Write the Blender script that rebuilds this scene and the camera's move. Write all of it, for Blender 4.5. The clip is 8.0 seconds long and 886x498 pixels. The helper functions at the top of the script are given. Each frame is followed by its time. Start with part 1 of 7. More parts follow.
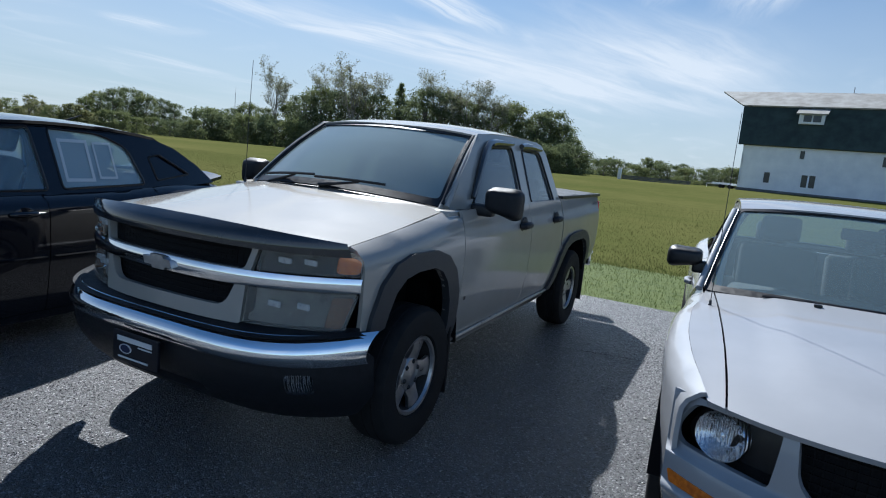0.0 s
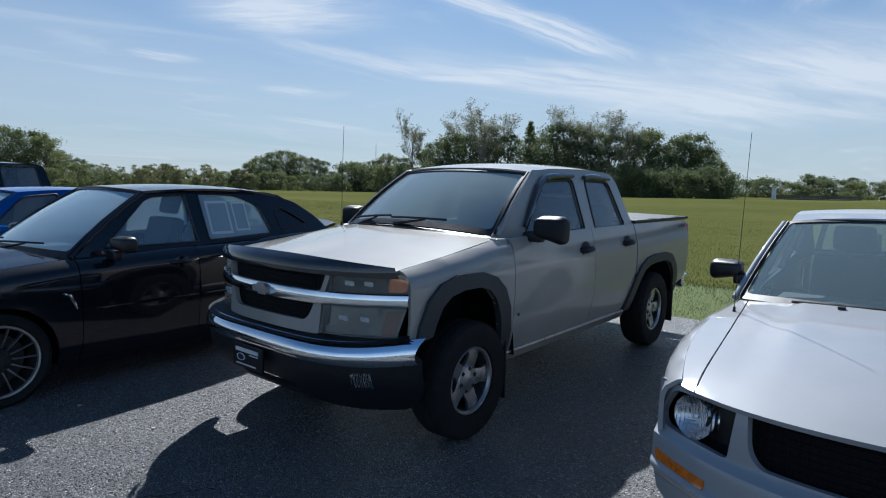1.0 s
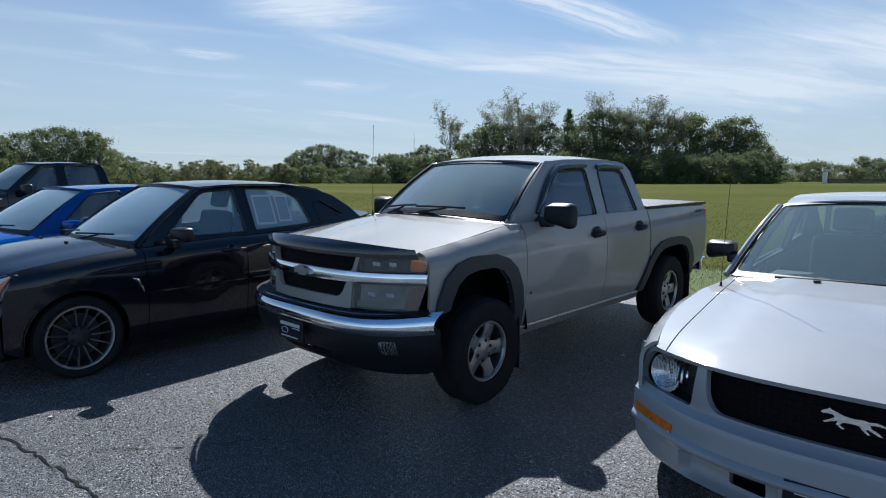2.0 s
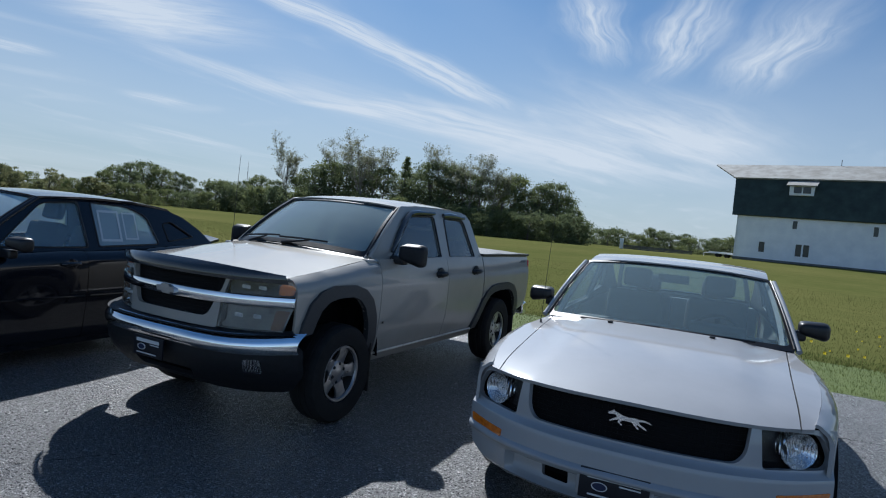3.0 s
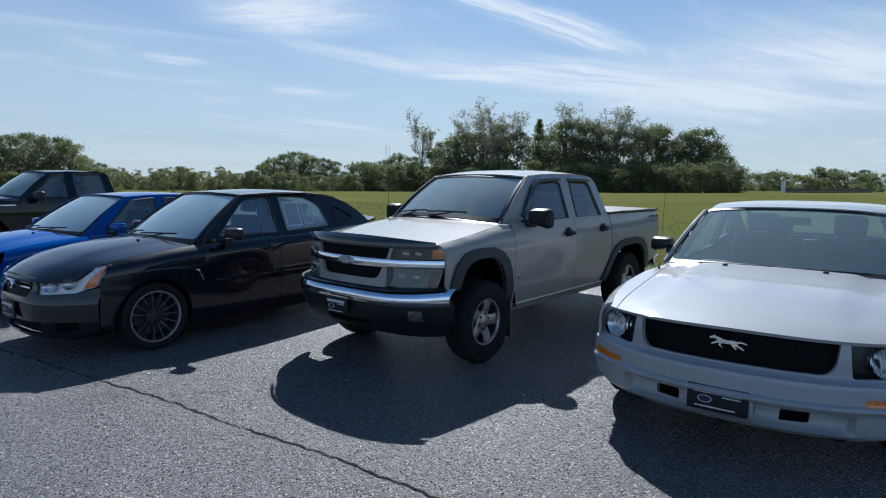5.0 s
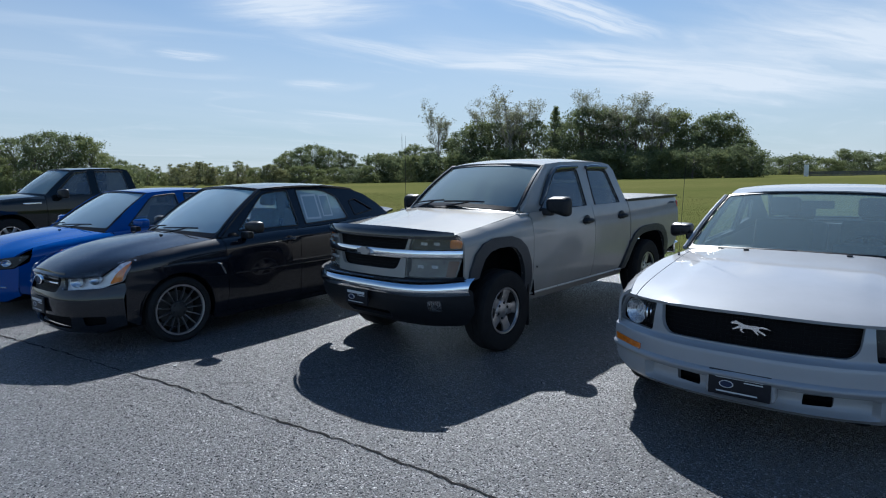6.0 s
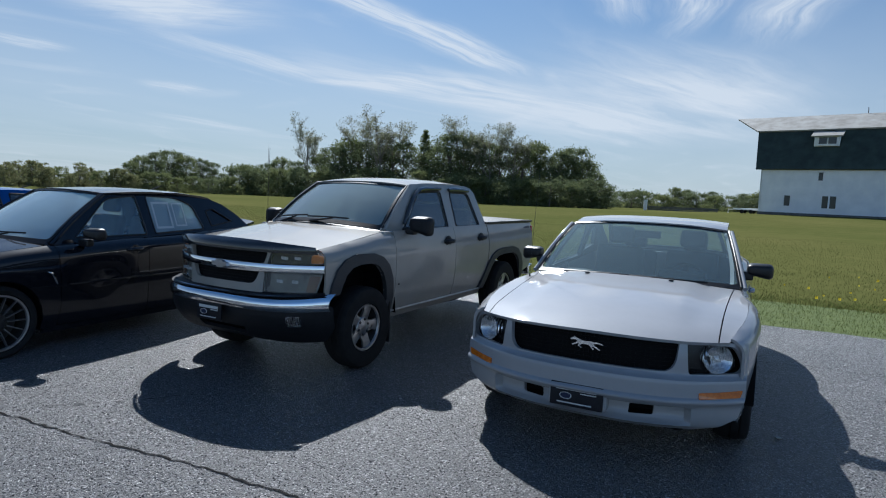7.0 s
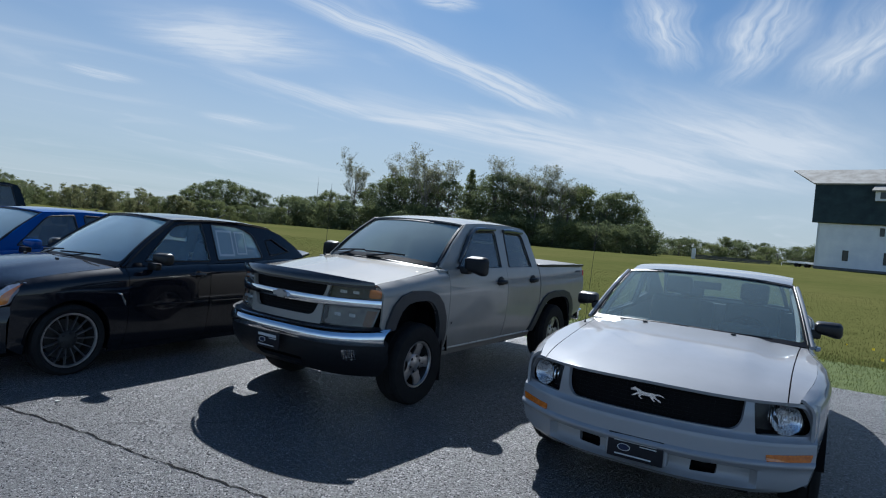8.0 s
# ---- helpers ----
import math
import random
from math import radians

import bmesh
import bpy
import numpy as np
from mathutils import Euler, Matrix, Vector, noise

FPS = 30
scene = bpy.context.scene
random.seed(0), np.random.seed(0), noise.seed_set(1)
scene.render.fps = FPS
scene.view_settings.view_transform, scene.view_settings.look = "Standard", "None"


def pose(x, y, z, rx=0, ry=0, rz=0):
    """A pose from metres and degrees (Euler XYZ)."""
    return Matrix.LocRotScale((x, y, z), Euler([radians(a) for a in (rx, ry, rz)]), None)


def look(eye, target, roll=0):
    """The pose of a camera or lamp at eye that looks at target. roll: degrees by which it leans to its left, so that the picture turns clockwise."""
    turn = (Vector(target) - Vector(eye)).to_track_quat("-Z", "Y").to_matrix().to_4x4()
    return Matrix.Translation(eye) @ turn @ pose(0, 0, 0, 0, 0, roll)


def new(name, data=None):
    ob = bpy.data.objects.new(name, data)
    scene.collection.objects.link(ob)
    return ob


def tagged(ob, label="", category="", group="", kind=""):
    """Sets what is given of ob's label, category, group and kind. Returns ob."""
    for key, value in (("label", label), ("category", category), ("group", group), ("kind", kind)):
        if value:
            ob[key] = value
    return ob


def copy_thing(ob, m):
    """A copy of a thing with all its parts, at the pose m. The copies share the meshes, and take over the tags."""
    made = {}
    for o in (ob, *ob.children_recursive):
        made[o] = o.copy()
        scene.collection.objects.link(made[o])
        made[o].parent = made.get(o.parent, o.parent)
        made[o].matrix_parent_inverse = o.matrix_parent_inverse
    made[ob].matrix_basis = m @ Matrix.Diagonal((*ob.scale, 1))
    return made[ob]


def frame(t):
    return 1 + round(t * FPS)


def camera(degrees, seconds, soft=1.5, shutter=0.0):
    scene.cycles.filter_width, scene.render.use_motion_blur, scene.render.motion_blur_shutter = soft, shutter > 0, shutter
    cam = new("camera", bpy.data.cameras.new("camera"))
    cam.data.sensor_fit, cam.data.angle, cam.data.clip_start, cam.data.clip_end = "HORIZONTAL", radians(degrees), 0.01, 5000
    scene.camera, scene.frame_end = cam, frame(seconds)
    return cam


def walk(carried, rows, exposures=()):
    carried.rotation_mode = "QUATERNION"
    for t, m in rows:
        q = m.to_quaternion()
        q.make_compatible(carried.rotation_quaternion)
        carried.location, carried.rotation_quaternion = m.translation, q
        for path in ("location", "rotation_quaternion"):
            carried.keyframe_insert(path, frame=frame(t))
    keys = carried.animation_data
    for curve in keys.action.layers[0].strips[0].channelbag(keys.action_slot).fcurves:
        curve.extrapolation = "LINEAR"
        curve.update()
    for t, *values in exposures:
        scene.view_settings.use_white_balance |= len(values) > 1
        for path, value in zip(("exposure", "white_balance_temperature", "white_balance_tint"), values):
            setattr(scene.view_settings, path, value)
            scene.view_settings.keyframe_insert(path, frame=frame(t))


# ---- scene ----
cam = camera(72.7, 8.0, soft=1.1)
PATH = [
    (0, (2.219, -2.668, 1.514), (1.357, -0.89, 1.205), 5.7),
    (0.5, (2.576, -2.838, 1.501), (1.345, -1.276, 1.291), 5.8),
    (1, (2.945, -2.876, 1.545), (1.686, -1.337, 1.334), 1.2),
    (1.2, (3.063, -2.875, 1.551), (1.843, -1.299, 1.388), 1.2),
    (2.3, (3.403, -3.281, 1.562), (2.019, -1.86, 1.301), -0.2),
    (2.5, (3.437, -3.383, 1.583), (2.106, -1.904, 1.378), -0.9),
    (3, (3.461, -3.639, 1.545), (2.546, -1.862, 1.463), 5.6),
    (3.5, (3.58, -4.011, 1.549), (2.749, -2.201, 1.359), 4.0),
    (4, (3.833, -4.275, 1.556), (2.638, -2.708, 1.218), -0.4),
    (4.2, (3.879, -4.305, 1.567), (2.585, -2.812, 1.255), 0.5),
    (5.3, (3.937, -4.237, 1.587), (2.655, -2.716, 1.384), 0.2),
    (5.5, (3.922, -4.245, 1.583), (2.621, -2.743, 1.364), 0.4),
    (6, (3.946, -4.271, 1.586), (2.618, -2.796, 1.337), -0.8),
    (6.5, (4.021, -4.274, 1.623), (2.968, -2.58, 1.485), 0.2),
    (7, (4.013, -4.294, 1.576), (3.036, -2.558, 1.396), 2.4),
    (7.5, (3.973, -4.379, 1.56), (2.906, -2.697, 1.387), 5.3),
    (8, (3.922, -4.398, 1.586), (2.818, -2.732, 1.523), 4.9),
]
LIGHTNESS = ((0, 0.86), (0.5, 0.63), (1, 0.70), (2.5, 0.79), (3, 0.63), (3.5, 0.79), (4, 0.86), (5.5, 0.79), (6, 0.83), (6.5, 0.66), (7, 0.66), (7.5, 0.70), (8, 0.62))
walk(cam, [(t, look(eye, target, roll)) for t, eye, target, roll in PATH], [(t, e, 5470, 10) for t, e in LIGHTNESS])

# ---------- light ----------
SUN_WAY = Vector((0.69, -0.89, -1.0))
world = bpy.data.worlds.new("sky")
scene.world = world
world.use_nodes = True
nt = world.node_tree
sky = nt.nodes.new("ShaderNodeTexSky")
sky.sky_type, sky.sun_disc = 'NISHITA', False
sky.sun_elevation, sky.sun_rotation = radians(41.6), math.atan2(-0.69, 0.89)
sky.air_density, sky.dust_density, sky.ozone_density = 1.0, 0.35, 3.0


def wmath(op, a, b=None, clamp=False):
    n = nt.nodes.new("ShaderNodeMath")
    n.operation, n.use_clamp = op, clamp
    for i, s in enumerate((a, b)):
        if s is None:
            continue
        if isinstance(s, (int, float)):
            n.inputs[i].default_value = s
        else:
            nt.links.new(s, n.inputs[i])
    return n.outputs[0]


# thin streaks of high cloud that run towards one point low in the sky, and haze at the horizon
way = nt.nodes.new("ShaderNodeTexCoord")
sep = nt.nodes.new("ShaderNodeSeparateXYZ")
nt.links.new(way.outputs["Generated"], sep.inputs[0])
up = wmath('MAXIMUM', sep.outputs[2], 0.02)
flat_x = wmath('DIVIDE', sep.outputs[0], wmath('ADD', up, 0.06))
flat_y = wmath('DIVIDE', sep.outputs[1], wmath('ADD', up, 0.06))
comb = nt.nodes.new("ShaderNodeCombineXYZ")
nt.links.new(flat_x, comb.inputs[0])
nt.links.new(flat_y, comb.inputs[1])


def cloud(turn, scale, noise_scale, detail, rough, twist, lo, hi):
    mp = nt.nodes.new("ShaderNodeMapping")
    mp.inputs["Rotation"].default_value = (0, 0, radians(turn))
    mp.inputs["Scale"].default_value = scale
    nt.links.new(comb.outputs[0], mp.inputs[0])
    nz = nt.nodes.new("ShaderNodeTexNoise")
    nz.inputs["Scale"].default_value = noise_scale
    nz.inputs["Detail"].default_value = detail
    nz.inputs["Roughness"].default_value = rough
    nz.inputs["Distortion"].default_value = twist
    nt.links.new(mp.outputs[0], nz.inputs["Vector"])
    mr = nt.nodes.new("ShaderNodeMapRange")
    mr.interpolation_type = 'SMOOTHSTEP'
    mr.inputs[1].default_value, mr.inputs[2].default_value = lo, hi
    nt.links.new(nz.outputs[0], mr.inputs[0])
    return mr.outputs[0]


def sky_sum(parts):
    total = parts[0]
    for p in parts[1:]:
        total = wmath('ADD', total, p)
    return total


# the plain of high cloud, ruffled so that no edge runs straight
ruffle = nt.nodes.new("ShaderNodeTexNoise")
for socket_name, amount in (("Scale", 1.6), ("Detail", 3.0), ("Roughness", 0.5)):
    ruffle.inputs[socket_name].default_value = amount
nt.links.new(comb.outputs[0], ruffle.inputs["Vector"])
shift = nt.nodes.new("ShaderNodeVectorMath")
shift.operation = 'MULTIPLY_ADD'
shift.inputs[1].default_value, shift.inputs[2].default_value = (0.24, 0.24, 0), (-0.12, -0.12, 0)
nt.links.new(ruffle.outputs["Color"], shift.inputs[0])
plain = nt.nodes.new("ShaderNodeVectorMath")
plain.operation = 'ADD'
nt.links.new(comb.outputs[0], plain.inputs[0])
nt.links.new(shift.outputs[0], plain.inputs[1])


def cirrus(u0, v0, u1, v1, wide, dense):
    """One combed-out streak of cirrus from end to end over the plain, soft at its rim and fibrous along its length."""
    mp = nt.nodes.new("ShaderNodeMapping")
    mp.vector_type = 'TEXTURE'
    mp.inputs["Location"].default_value = ((u0 + u1) / 2, (v0 + v1) / 2, 0)
    mp.inputs["Rotation"].default_value = (0, 0, math.atan2(v1 - v0, u1 - u0))
    mp.inputs["Scale"].default_value = (math.hypot(u1 - u0, v1 - v0) * 0.72, wide * 1.7, 1)
    nt.links.new(plain.outputs[0], mp.inputs[0])
    far = nt.nodes.new("ShaderNodeVectorMath")
    far.operation = 'LENGTH'
    nt.links.new(mp.outputs[0], far.inputs[0])
    soft_rim = nt.nodes.new("ShaderNodeMapRange")
    soft_rim.interpolation_type = 'SMOOTHERSTEP'
    soft_rim.inputs[1].default_value, soft_rim.inputs[2].default_value = 1.0, 0.0
    nt.links.new(far.outputs["Value"], soft_rim.inputs[0])
    comb_out = nt.nodes.new("ShaderNodeMapping")
    comb_out.inputs["Scale"].default_value = (1.1, 3.6, 1)
    comb_out.inputs["Location"].default_value = (u0 * 3, v1 * 3, 0)
    nt.links.new(mp.outputs[0], comb_out.inputs[0])
    fibre = nt.nodes.new("ShaderNodeTexNoise")
    for socket_name, amount in (("Scale", 1.3), ("Detail", 6.0), ("Roughness", 0.62), ("Distortion", 0.35)):
        fibre.inputs[socket_name].default_value = amount
    nt.links.new(comb_out.outputs[0], fibre.inputs["Vector"])
    thread = nt.nodes.new("ShaderNodeMapRange")
    thread.inputs[1].default_value, thread.inputs[2].default_value = 0.32, 0.66
    thread.inputs[3].default_value, thread.inputs[4].default_value = 0.25 * dense, 1.25 * dense
    nt.links.new(fibre.outputs[0], thread.inputs[0])
    return wmath('MULTIPLY', soft_rim.outputs[0], thread.outputs[0])


STREAKS = [
    (-1.86, 1.50, -1.60, 2.65, 0.10, 0.95), (-1.70, 2.25, -1.49, 3.55, 0.15, 0.95), (-2.90, 1.55, -2.12, 2.08, 0.34, 0.85),
    (-2.88, 2.05, -2.80, 3.30, 0.13, 0.55), (-2.75, 2.80, -1.50, 4.70, 0.42, 0.80), (-1.90, 3.60, -0.50, 6.60, 1.10, 0.85),
    (-2.87, 3.16, -2.46, 3.68, 0.09, 0.85), (-3.96, 2.70, -3.88, 3.14, 0.13, 0.62), (-5.06, 3.50, -5.00, 4.85, 0.16, 0.50),
    (-0.60, 2.00, -0.71, 2.90, 0.11, 0.75), (-0.17, 2.10, -0.52, 3.10, 0.13, 0.80), (0.14, 2.20, -0.18, 3.40, 0.17, 0.72),
    (-1.42, 1.84, -1.22, 2.00, 0.07, 0.80), (-3.77, 1.60, -3.69, 2.05, 0.11, 0.55), (-1.00, 3.10, -0.10, 5.10, 0.55, 0.60),
]
# unseen veil of thin cloud, thickened away from the sun to fill shaded fronts
sunward = wmath('ADD', wmath('MULTIPLY', sep.outputs[1], 0.79), wmath('MULTIPLY', sep.outputs[0], -0.61))
cover = nt.nodes.new("ShaderNodeMapRange")
cover.interpolation_type = 'SMOOTHSTEP'
cover.inputs[1].default_value, cover.inputs[2].default_value = 0.15, -0.65
cover.inputs[3].default_value, cover.inputs[4].default_value = 0.22, 0.45
nt.links.new(sunward, cover.inputs[0])
streak = cloud(-14, (0.8, 0.40, 1), 1.2, 6, 0.52, 1.8, 0.50, 0.84)
veil = cloud(-10, (0.5, 0.2, 1), 0.8, 4, 0.55, 0.4, 0.28, 0.70)
clouds = wmath('ADD', sky_sum([cirrus(*k) for k in STREAKS]), wmath('MULTIPLY', streak, 0.35))
clouds = wmath('ADD', clouds, wmath('MULTIPLY', veil, cover.outputs[0]), True)
# the cirrus thins overhead, where one looks straight through it
thin_out = nt.nodes.new("ShaderNodeMapRange")
thin_out.interpolation_type = 'SMOOTHSTEP'
thin_out.inputs[1].default_value, thin_out.inputs[2].default_value = 0.36, 0.60
thin_out.inputs[3].default_value, thin_out.inputs[4].default_value = 1.0, 0.10
nt.links.new(sep.outputs[2], thin_out.inputs[0])
clouds = wmath('MULTIPLY', clouds, thin_out.outputs[0])
glow_range = nt.nodes.new("ShaderNodeMapRange")
glow_range.interpolation_type = 'SMOOTHSTEP'
glow_range.inputs[1].default_value, glow_range.inputs[2].default_value = -0.9, 0.35
glow_range.inputs[3].default_value, glow_range.inputs[4].default_value = 0.50, 0.80
nt.links.new(sunward, glow_range.inputs[0])
haze = nt.nodes.new("ShaderNodeMapRange")
haze.interpolation_type = 'SMOOTHSTEP'
haze.inputs[1].default_value, haze.inputs[2].default_value = 0.42, -0.02
nt.links.new(sep.outputs[2], haze.inputs[0])
tint = nt.nodes.new("ShaderNodeMix")
tint.data_type, tint.blend_type = 'RGBA', 'MULTIPLY'
tint.inputs[0].default_value = 1.0
nt.links.new(sky.outputs[0], tint.inputs[6])
tint.inputs[7].default_value = (0.56, 0.785, 0.875, 1)
# open sky out of view, opposite the sun, is brightened as added fill
opposite = nt.nodes.new("ShaderNodeMapRange")
opposite.interpolation_type = 'SMOOTHSTEP'
opposite.inputs[1].default_value, opposite.inputs[2].default_value = 0.10, -0.60
opposite.inputs[3].default_value, opposite.inputs[4].default_value = 1.0, 1.8
nt.links.new(sunward, opposite.inputs[0])
open_sky = nt.nodes.new("ShaderNodeVectorMath")
open_sky.operation = 'SCALE'
nt.links.new(tint.outputs[2], open_sky.inputs[0])
nt.links.new(opposite.outputs[0], open_sky.inputs["Scale"])
hazed = nt.nodes.new("ShaderNodeMix")
hazed.data_type = 'RGBA'
nt.links.new(wmath('MULTIPLY', haze.outputs[0], glow_range.outputs[0]), hazed.inputs[0])
nt.links.new(open_sky.outputs[0], hazed.inputs[6])
hazed.inputs[7].default_value = (6.9, 7.2, 6.95, 1)
mixed = nt.nodes.new("ShaderNodeMix")
mixed.data_type = 'RGBA'
nt.links.new(wmath('MULTIPLY', clouds, 0.86), mixed.inputs[0])
nt.links.new(hazed.outputs[2], mixed.inputs[6])
mixed.inputs[7].default_value = (9.6, 9.6, 9.2, 1)
back = nt.nodes["Background"]
nt.links.new(mixed.outputs[2], back.inputs[0])
back.inputs[1].default_value = 0.0488

sun = new("sun", bpy.data.lights.new("sun", "SUN"))
sun.data.energy, sun.data.angle, sun.data.color = 5.0, radians(0.53), (1.0, 0.925, 0.80)
sun.matrix_world = look((0, 0, 30), Vector((0, 0, 30)) + SUN_WAY)


# ---------- materials ----------
def material(name, base, rough=0.5, metal=0.0, coat=0.0, spec=0.5):
    m = bpy.data.materials.new(name)
    m.use_nodes = True
    b = m.node_tree.nodes["Principled BSDF"]
    b.inputs["Base Color"].default_value = (*base, 1)
    b.inputs["Roughness"].default_value = rough
    b.inputs["Metallic"].default_value = metal
    b.inputs["Coat Weight"].default_value = coat
    b.inputs["Coat Roughness"].default_value = 0.03
    b.inputs["Specular IOR Level"].default_value = spec
    return m


def mnode(m, kind, **props):
    n = m.node_tree.nodes.new(kind)
    for k, v in props.items():
        n.inputs[k].default_value = v
    return n


def vary(m, scale, lo, hi, rough=None, bump=0.0, bump_scale=None, detail=6.0, socket="Object", spread=(0.3, 0.7)):
    """Noise between two colours, with optional roughness range and fine relief."""
    t = m.node_tree
    b = t.nodes["Principled BSDF"]
    tc = t.nodes.new("ShaderNodeTexCoord")
    nz = mnode(m, "ShaderNodeTexNoise", Scale=scale, Detail=detail, Roughness=0.6)
    t.links.new(tc.outputs[socket], nz.inputs["Vector"])
    ramp = t.nodes.new("ShaderNodeValToRGB")
    ramp.color_ramp.elements[0].position, ramp.color_ramp.elements[1].position = spread
    ramp.color_ramp.elements[0].color, ramp.color_ramp.elements[1].color = (*lo, 1), (*hi, 1)
    t.links.new(nz.outputs[0], ramp.inputs[0])
    t.links.new(ramp.outputs[0], b.inputs["Base Color"])
    if rough:
        mr = mnode(m, "ShaderNodeMapRange")
        mr.inputs[1].default_value, mr.inputs[2].default_value = 0.3, 0.7
        mr.inputs[3].default_value, mr.inputs[4].default_value = rough
        t.links.new(nz.outputs[0], mr.inputs[0])
        t.links.new(mr.outputs[0], b.inputs["Roughness"])
    if bump:
        n2 = mnode(m, "ShaderNodeTexNoise", Scale=bump_scale or scale * 4, Detail=4.0)
        t.links.new(tc.outputs[socket], n2.inputs["Vector"])
        bp = mnode(m, "ShaderNodeBump", Strength=bump, Distance=0.01)
        t.links.new(n2.outputs[0], bp.inputs["Height"])
        t.links.new(bp.outputs[0], b.inputs["Normal"])
    return m


def paint(name, base, metal, rough, coat=1.0, coat_rough=0.05, spec=0.0):
    """Car paint: a flaked base under clear coat, with faint dust."""
    m = material(name, base, rough, metal, coat=coat, spec=spec)
    m.node_tree.nodes["Principled BSDF"].inputs["Coat Roughness"].default_value = coat_rough
    lo, hi = tuple(c * 0.94 for c in base), tuple(min(1, c * 1.05) for c in base)
    vary(m, 3.0, lo, hi, rough=(rough * 0.92, rough * 1.1), detail=8.0)
    t = m.node_tree
    tc = t.nodes.new("ShaderNodeTexCoord")
    fl = mnode(m, "ShaderNodeTexNoise", Scale=900.0, Detail=1.0)
    t.links.new(tc.outputs["Object"], fl.inputs["Vector"])
    bp = mnode(m, "ShaderNodeBump", Strength=0.05, Distance=0.001)
    t.links.new(fl.outputs[0], bp.inputs["Height"])
    t.links.new(bp.outputs[0], t.nodes["Principled BSDF"].inputs["Normal"])
    return m


def pane(name, tint_colour, ior=1.5, rough=0.0, film_share=0.0, film_colour=(0.55, 0.58, 0.60)):
    """Thin glass: clear or tinted to look through, with mirror gloss by Fresnel and a pale film: painted sky sheen on
    windows, weathering on lamps.
    """
    m = bpy.data.materials.new(name)
    m.use_nodes = True
    t = m.node_tree
    t.nodes.remove(t.nodes["Principled BSDF"])
    out = t.nodes["Material Output"]
    clear, gloss, film = t.nodes.new("ShaderNodeBsdfTransparent"), t.nodes.new("ShaderNodeBsdfGlossy"), t.nodes.new("ShaderNodeBsdfDiffuse")
    clear.inputs[0].default_value = (*tint_colour, 1)
    gloss.inputs[0].default_value = (0.9, 0.95, 0.97, 1)
    gloss.inputs["Roughness"].default_value = rough
    film.inputs[0].default_value = (*film_colour, 1)
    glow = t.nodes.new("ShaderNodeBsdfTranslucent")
    glow.inputs[0].default_value = (*film_colour, 1)
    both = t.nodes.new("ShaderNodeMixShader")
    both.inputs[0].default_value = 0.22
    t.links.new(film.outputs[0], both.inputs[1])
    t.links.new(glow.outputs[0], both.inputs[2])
    slant = t.nodes.new("ShaderNodeLayerWeight")
    slant.inputs[0].default_value = 0.5
    steep, fr = t.nodes.new("ShaderNodeMath"), t.nodes.new("ShaderNodeMath")
    steep.operation, fr.operation = 'POWER', 'MULTIPLY_ADD'
    steep.inputs[1].default_value = 5.0
    f0 = ((ior - 1) / (ior + 1)) ** 2
    fr.inputs[1].default_value, fr.inputs[2].default_value = 1 - f0, f0
    t.links.new(slant.outputs["Facing"], steep.inputs[0])
    t.links.new(steep.outputs[0], fr.inputs[0])
    a, b = t.nodes.new("ShaderNodeMixShader"), t.nodes.new("ShaderNodeMixShader")
    a.inputs[0].default_value = film_share
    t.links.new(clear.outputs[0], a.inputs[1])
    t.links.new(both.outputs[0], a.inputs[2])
    t.links.new(fr.outputs[0], b.inputs[0])
    t.links.new(a.outputs[0], b.inputs[1])
    t.links.new(gloss.outputs[0], b.inputs[2])
    t.links.new(b.outputs[0], out.inputs[0])
    return m


PEWTER = paint("pewter paint", (0.298, 0.285, 0.260), 0.14, 0.62, 1.0, 0.09)
SILVER = paint("silver paint", (0.300, 0.306, 0.318), 0.15, 0.60, 1.0, 0.05)
BLACK = paint("black paint", (0.005, 0.006, 0.010), 0.0, 0.40, 1.0, 0.06, 0.05)
BLACK.node_tree.nodes["Principled BSDF"].inputs["Coat IOR"].default_value = 1.5
# reflection on the rear door glass is painted in as a pale blue film
SHEEN_REAR = pane("rear side glass with painted sheen", (0.62, 0.74, 0.78), 1.9, film_share=0.48, film_colour=(0.58, 0.74, 0.82))
BLUE = paint("blue paint", (0.004, 0.055, 0.25), 0.0, 0.45, 1.0, 0.05)
DARK = paint("dark green black paint", (0.008, 0.010, 0.011), 0.0, 0.10, 1.0)
CHROME = vary(material("chrome", (0.86, 0.87, 0.88), 0.06, 1.0), 5, (0.80, 0.81, 0.82), (0.90, 0.91, 0.92), rough=(0.04, 0.10))
ALLOY = vary(material("cast alloy", (0.55, 0.55, 0.56), 0.3, 0.9), 14, (0.30, 0.30, 0.31), (0.50, 0.50, 0.51), rough=(0.25, 0.42))
DARK_ALLOY = vary(material("dark alloy", (0.18, 0.18, 0.19), 0.32, 0.8), 14, (0.12, 0.12, 0.13), (0.25, 0.25, 0.26), rough=(0.25, 0.4))
PLASTIC = vary(material("grey grained plastic", (0.032, 0.034, 0.038), 0.5, spec=0.35), 40, (0.025, 0.027, 0.031), (0.040, 0.042, 0.047), rough=(0.42, 0.6), bump=0.12, bump_scale=500)
BUMPER = vary(material("black grained plastic", (0.009, 0.010, 0.012), 0.5, spec=0.22), 40, (0.006, 0.007, 0.009), (0.013, 0.014, 0.017), rough=(0.42, 0.6), bump=0.12, bump_scale=500)
TRIM = vary(material("black trim", (0.008, 0.008, 0.010), 0.4, spec=0.4), 30, (0.005, 0.005, 0.006), (0.012, 0.012, 0.014), rough=(0.3, 0.5))
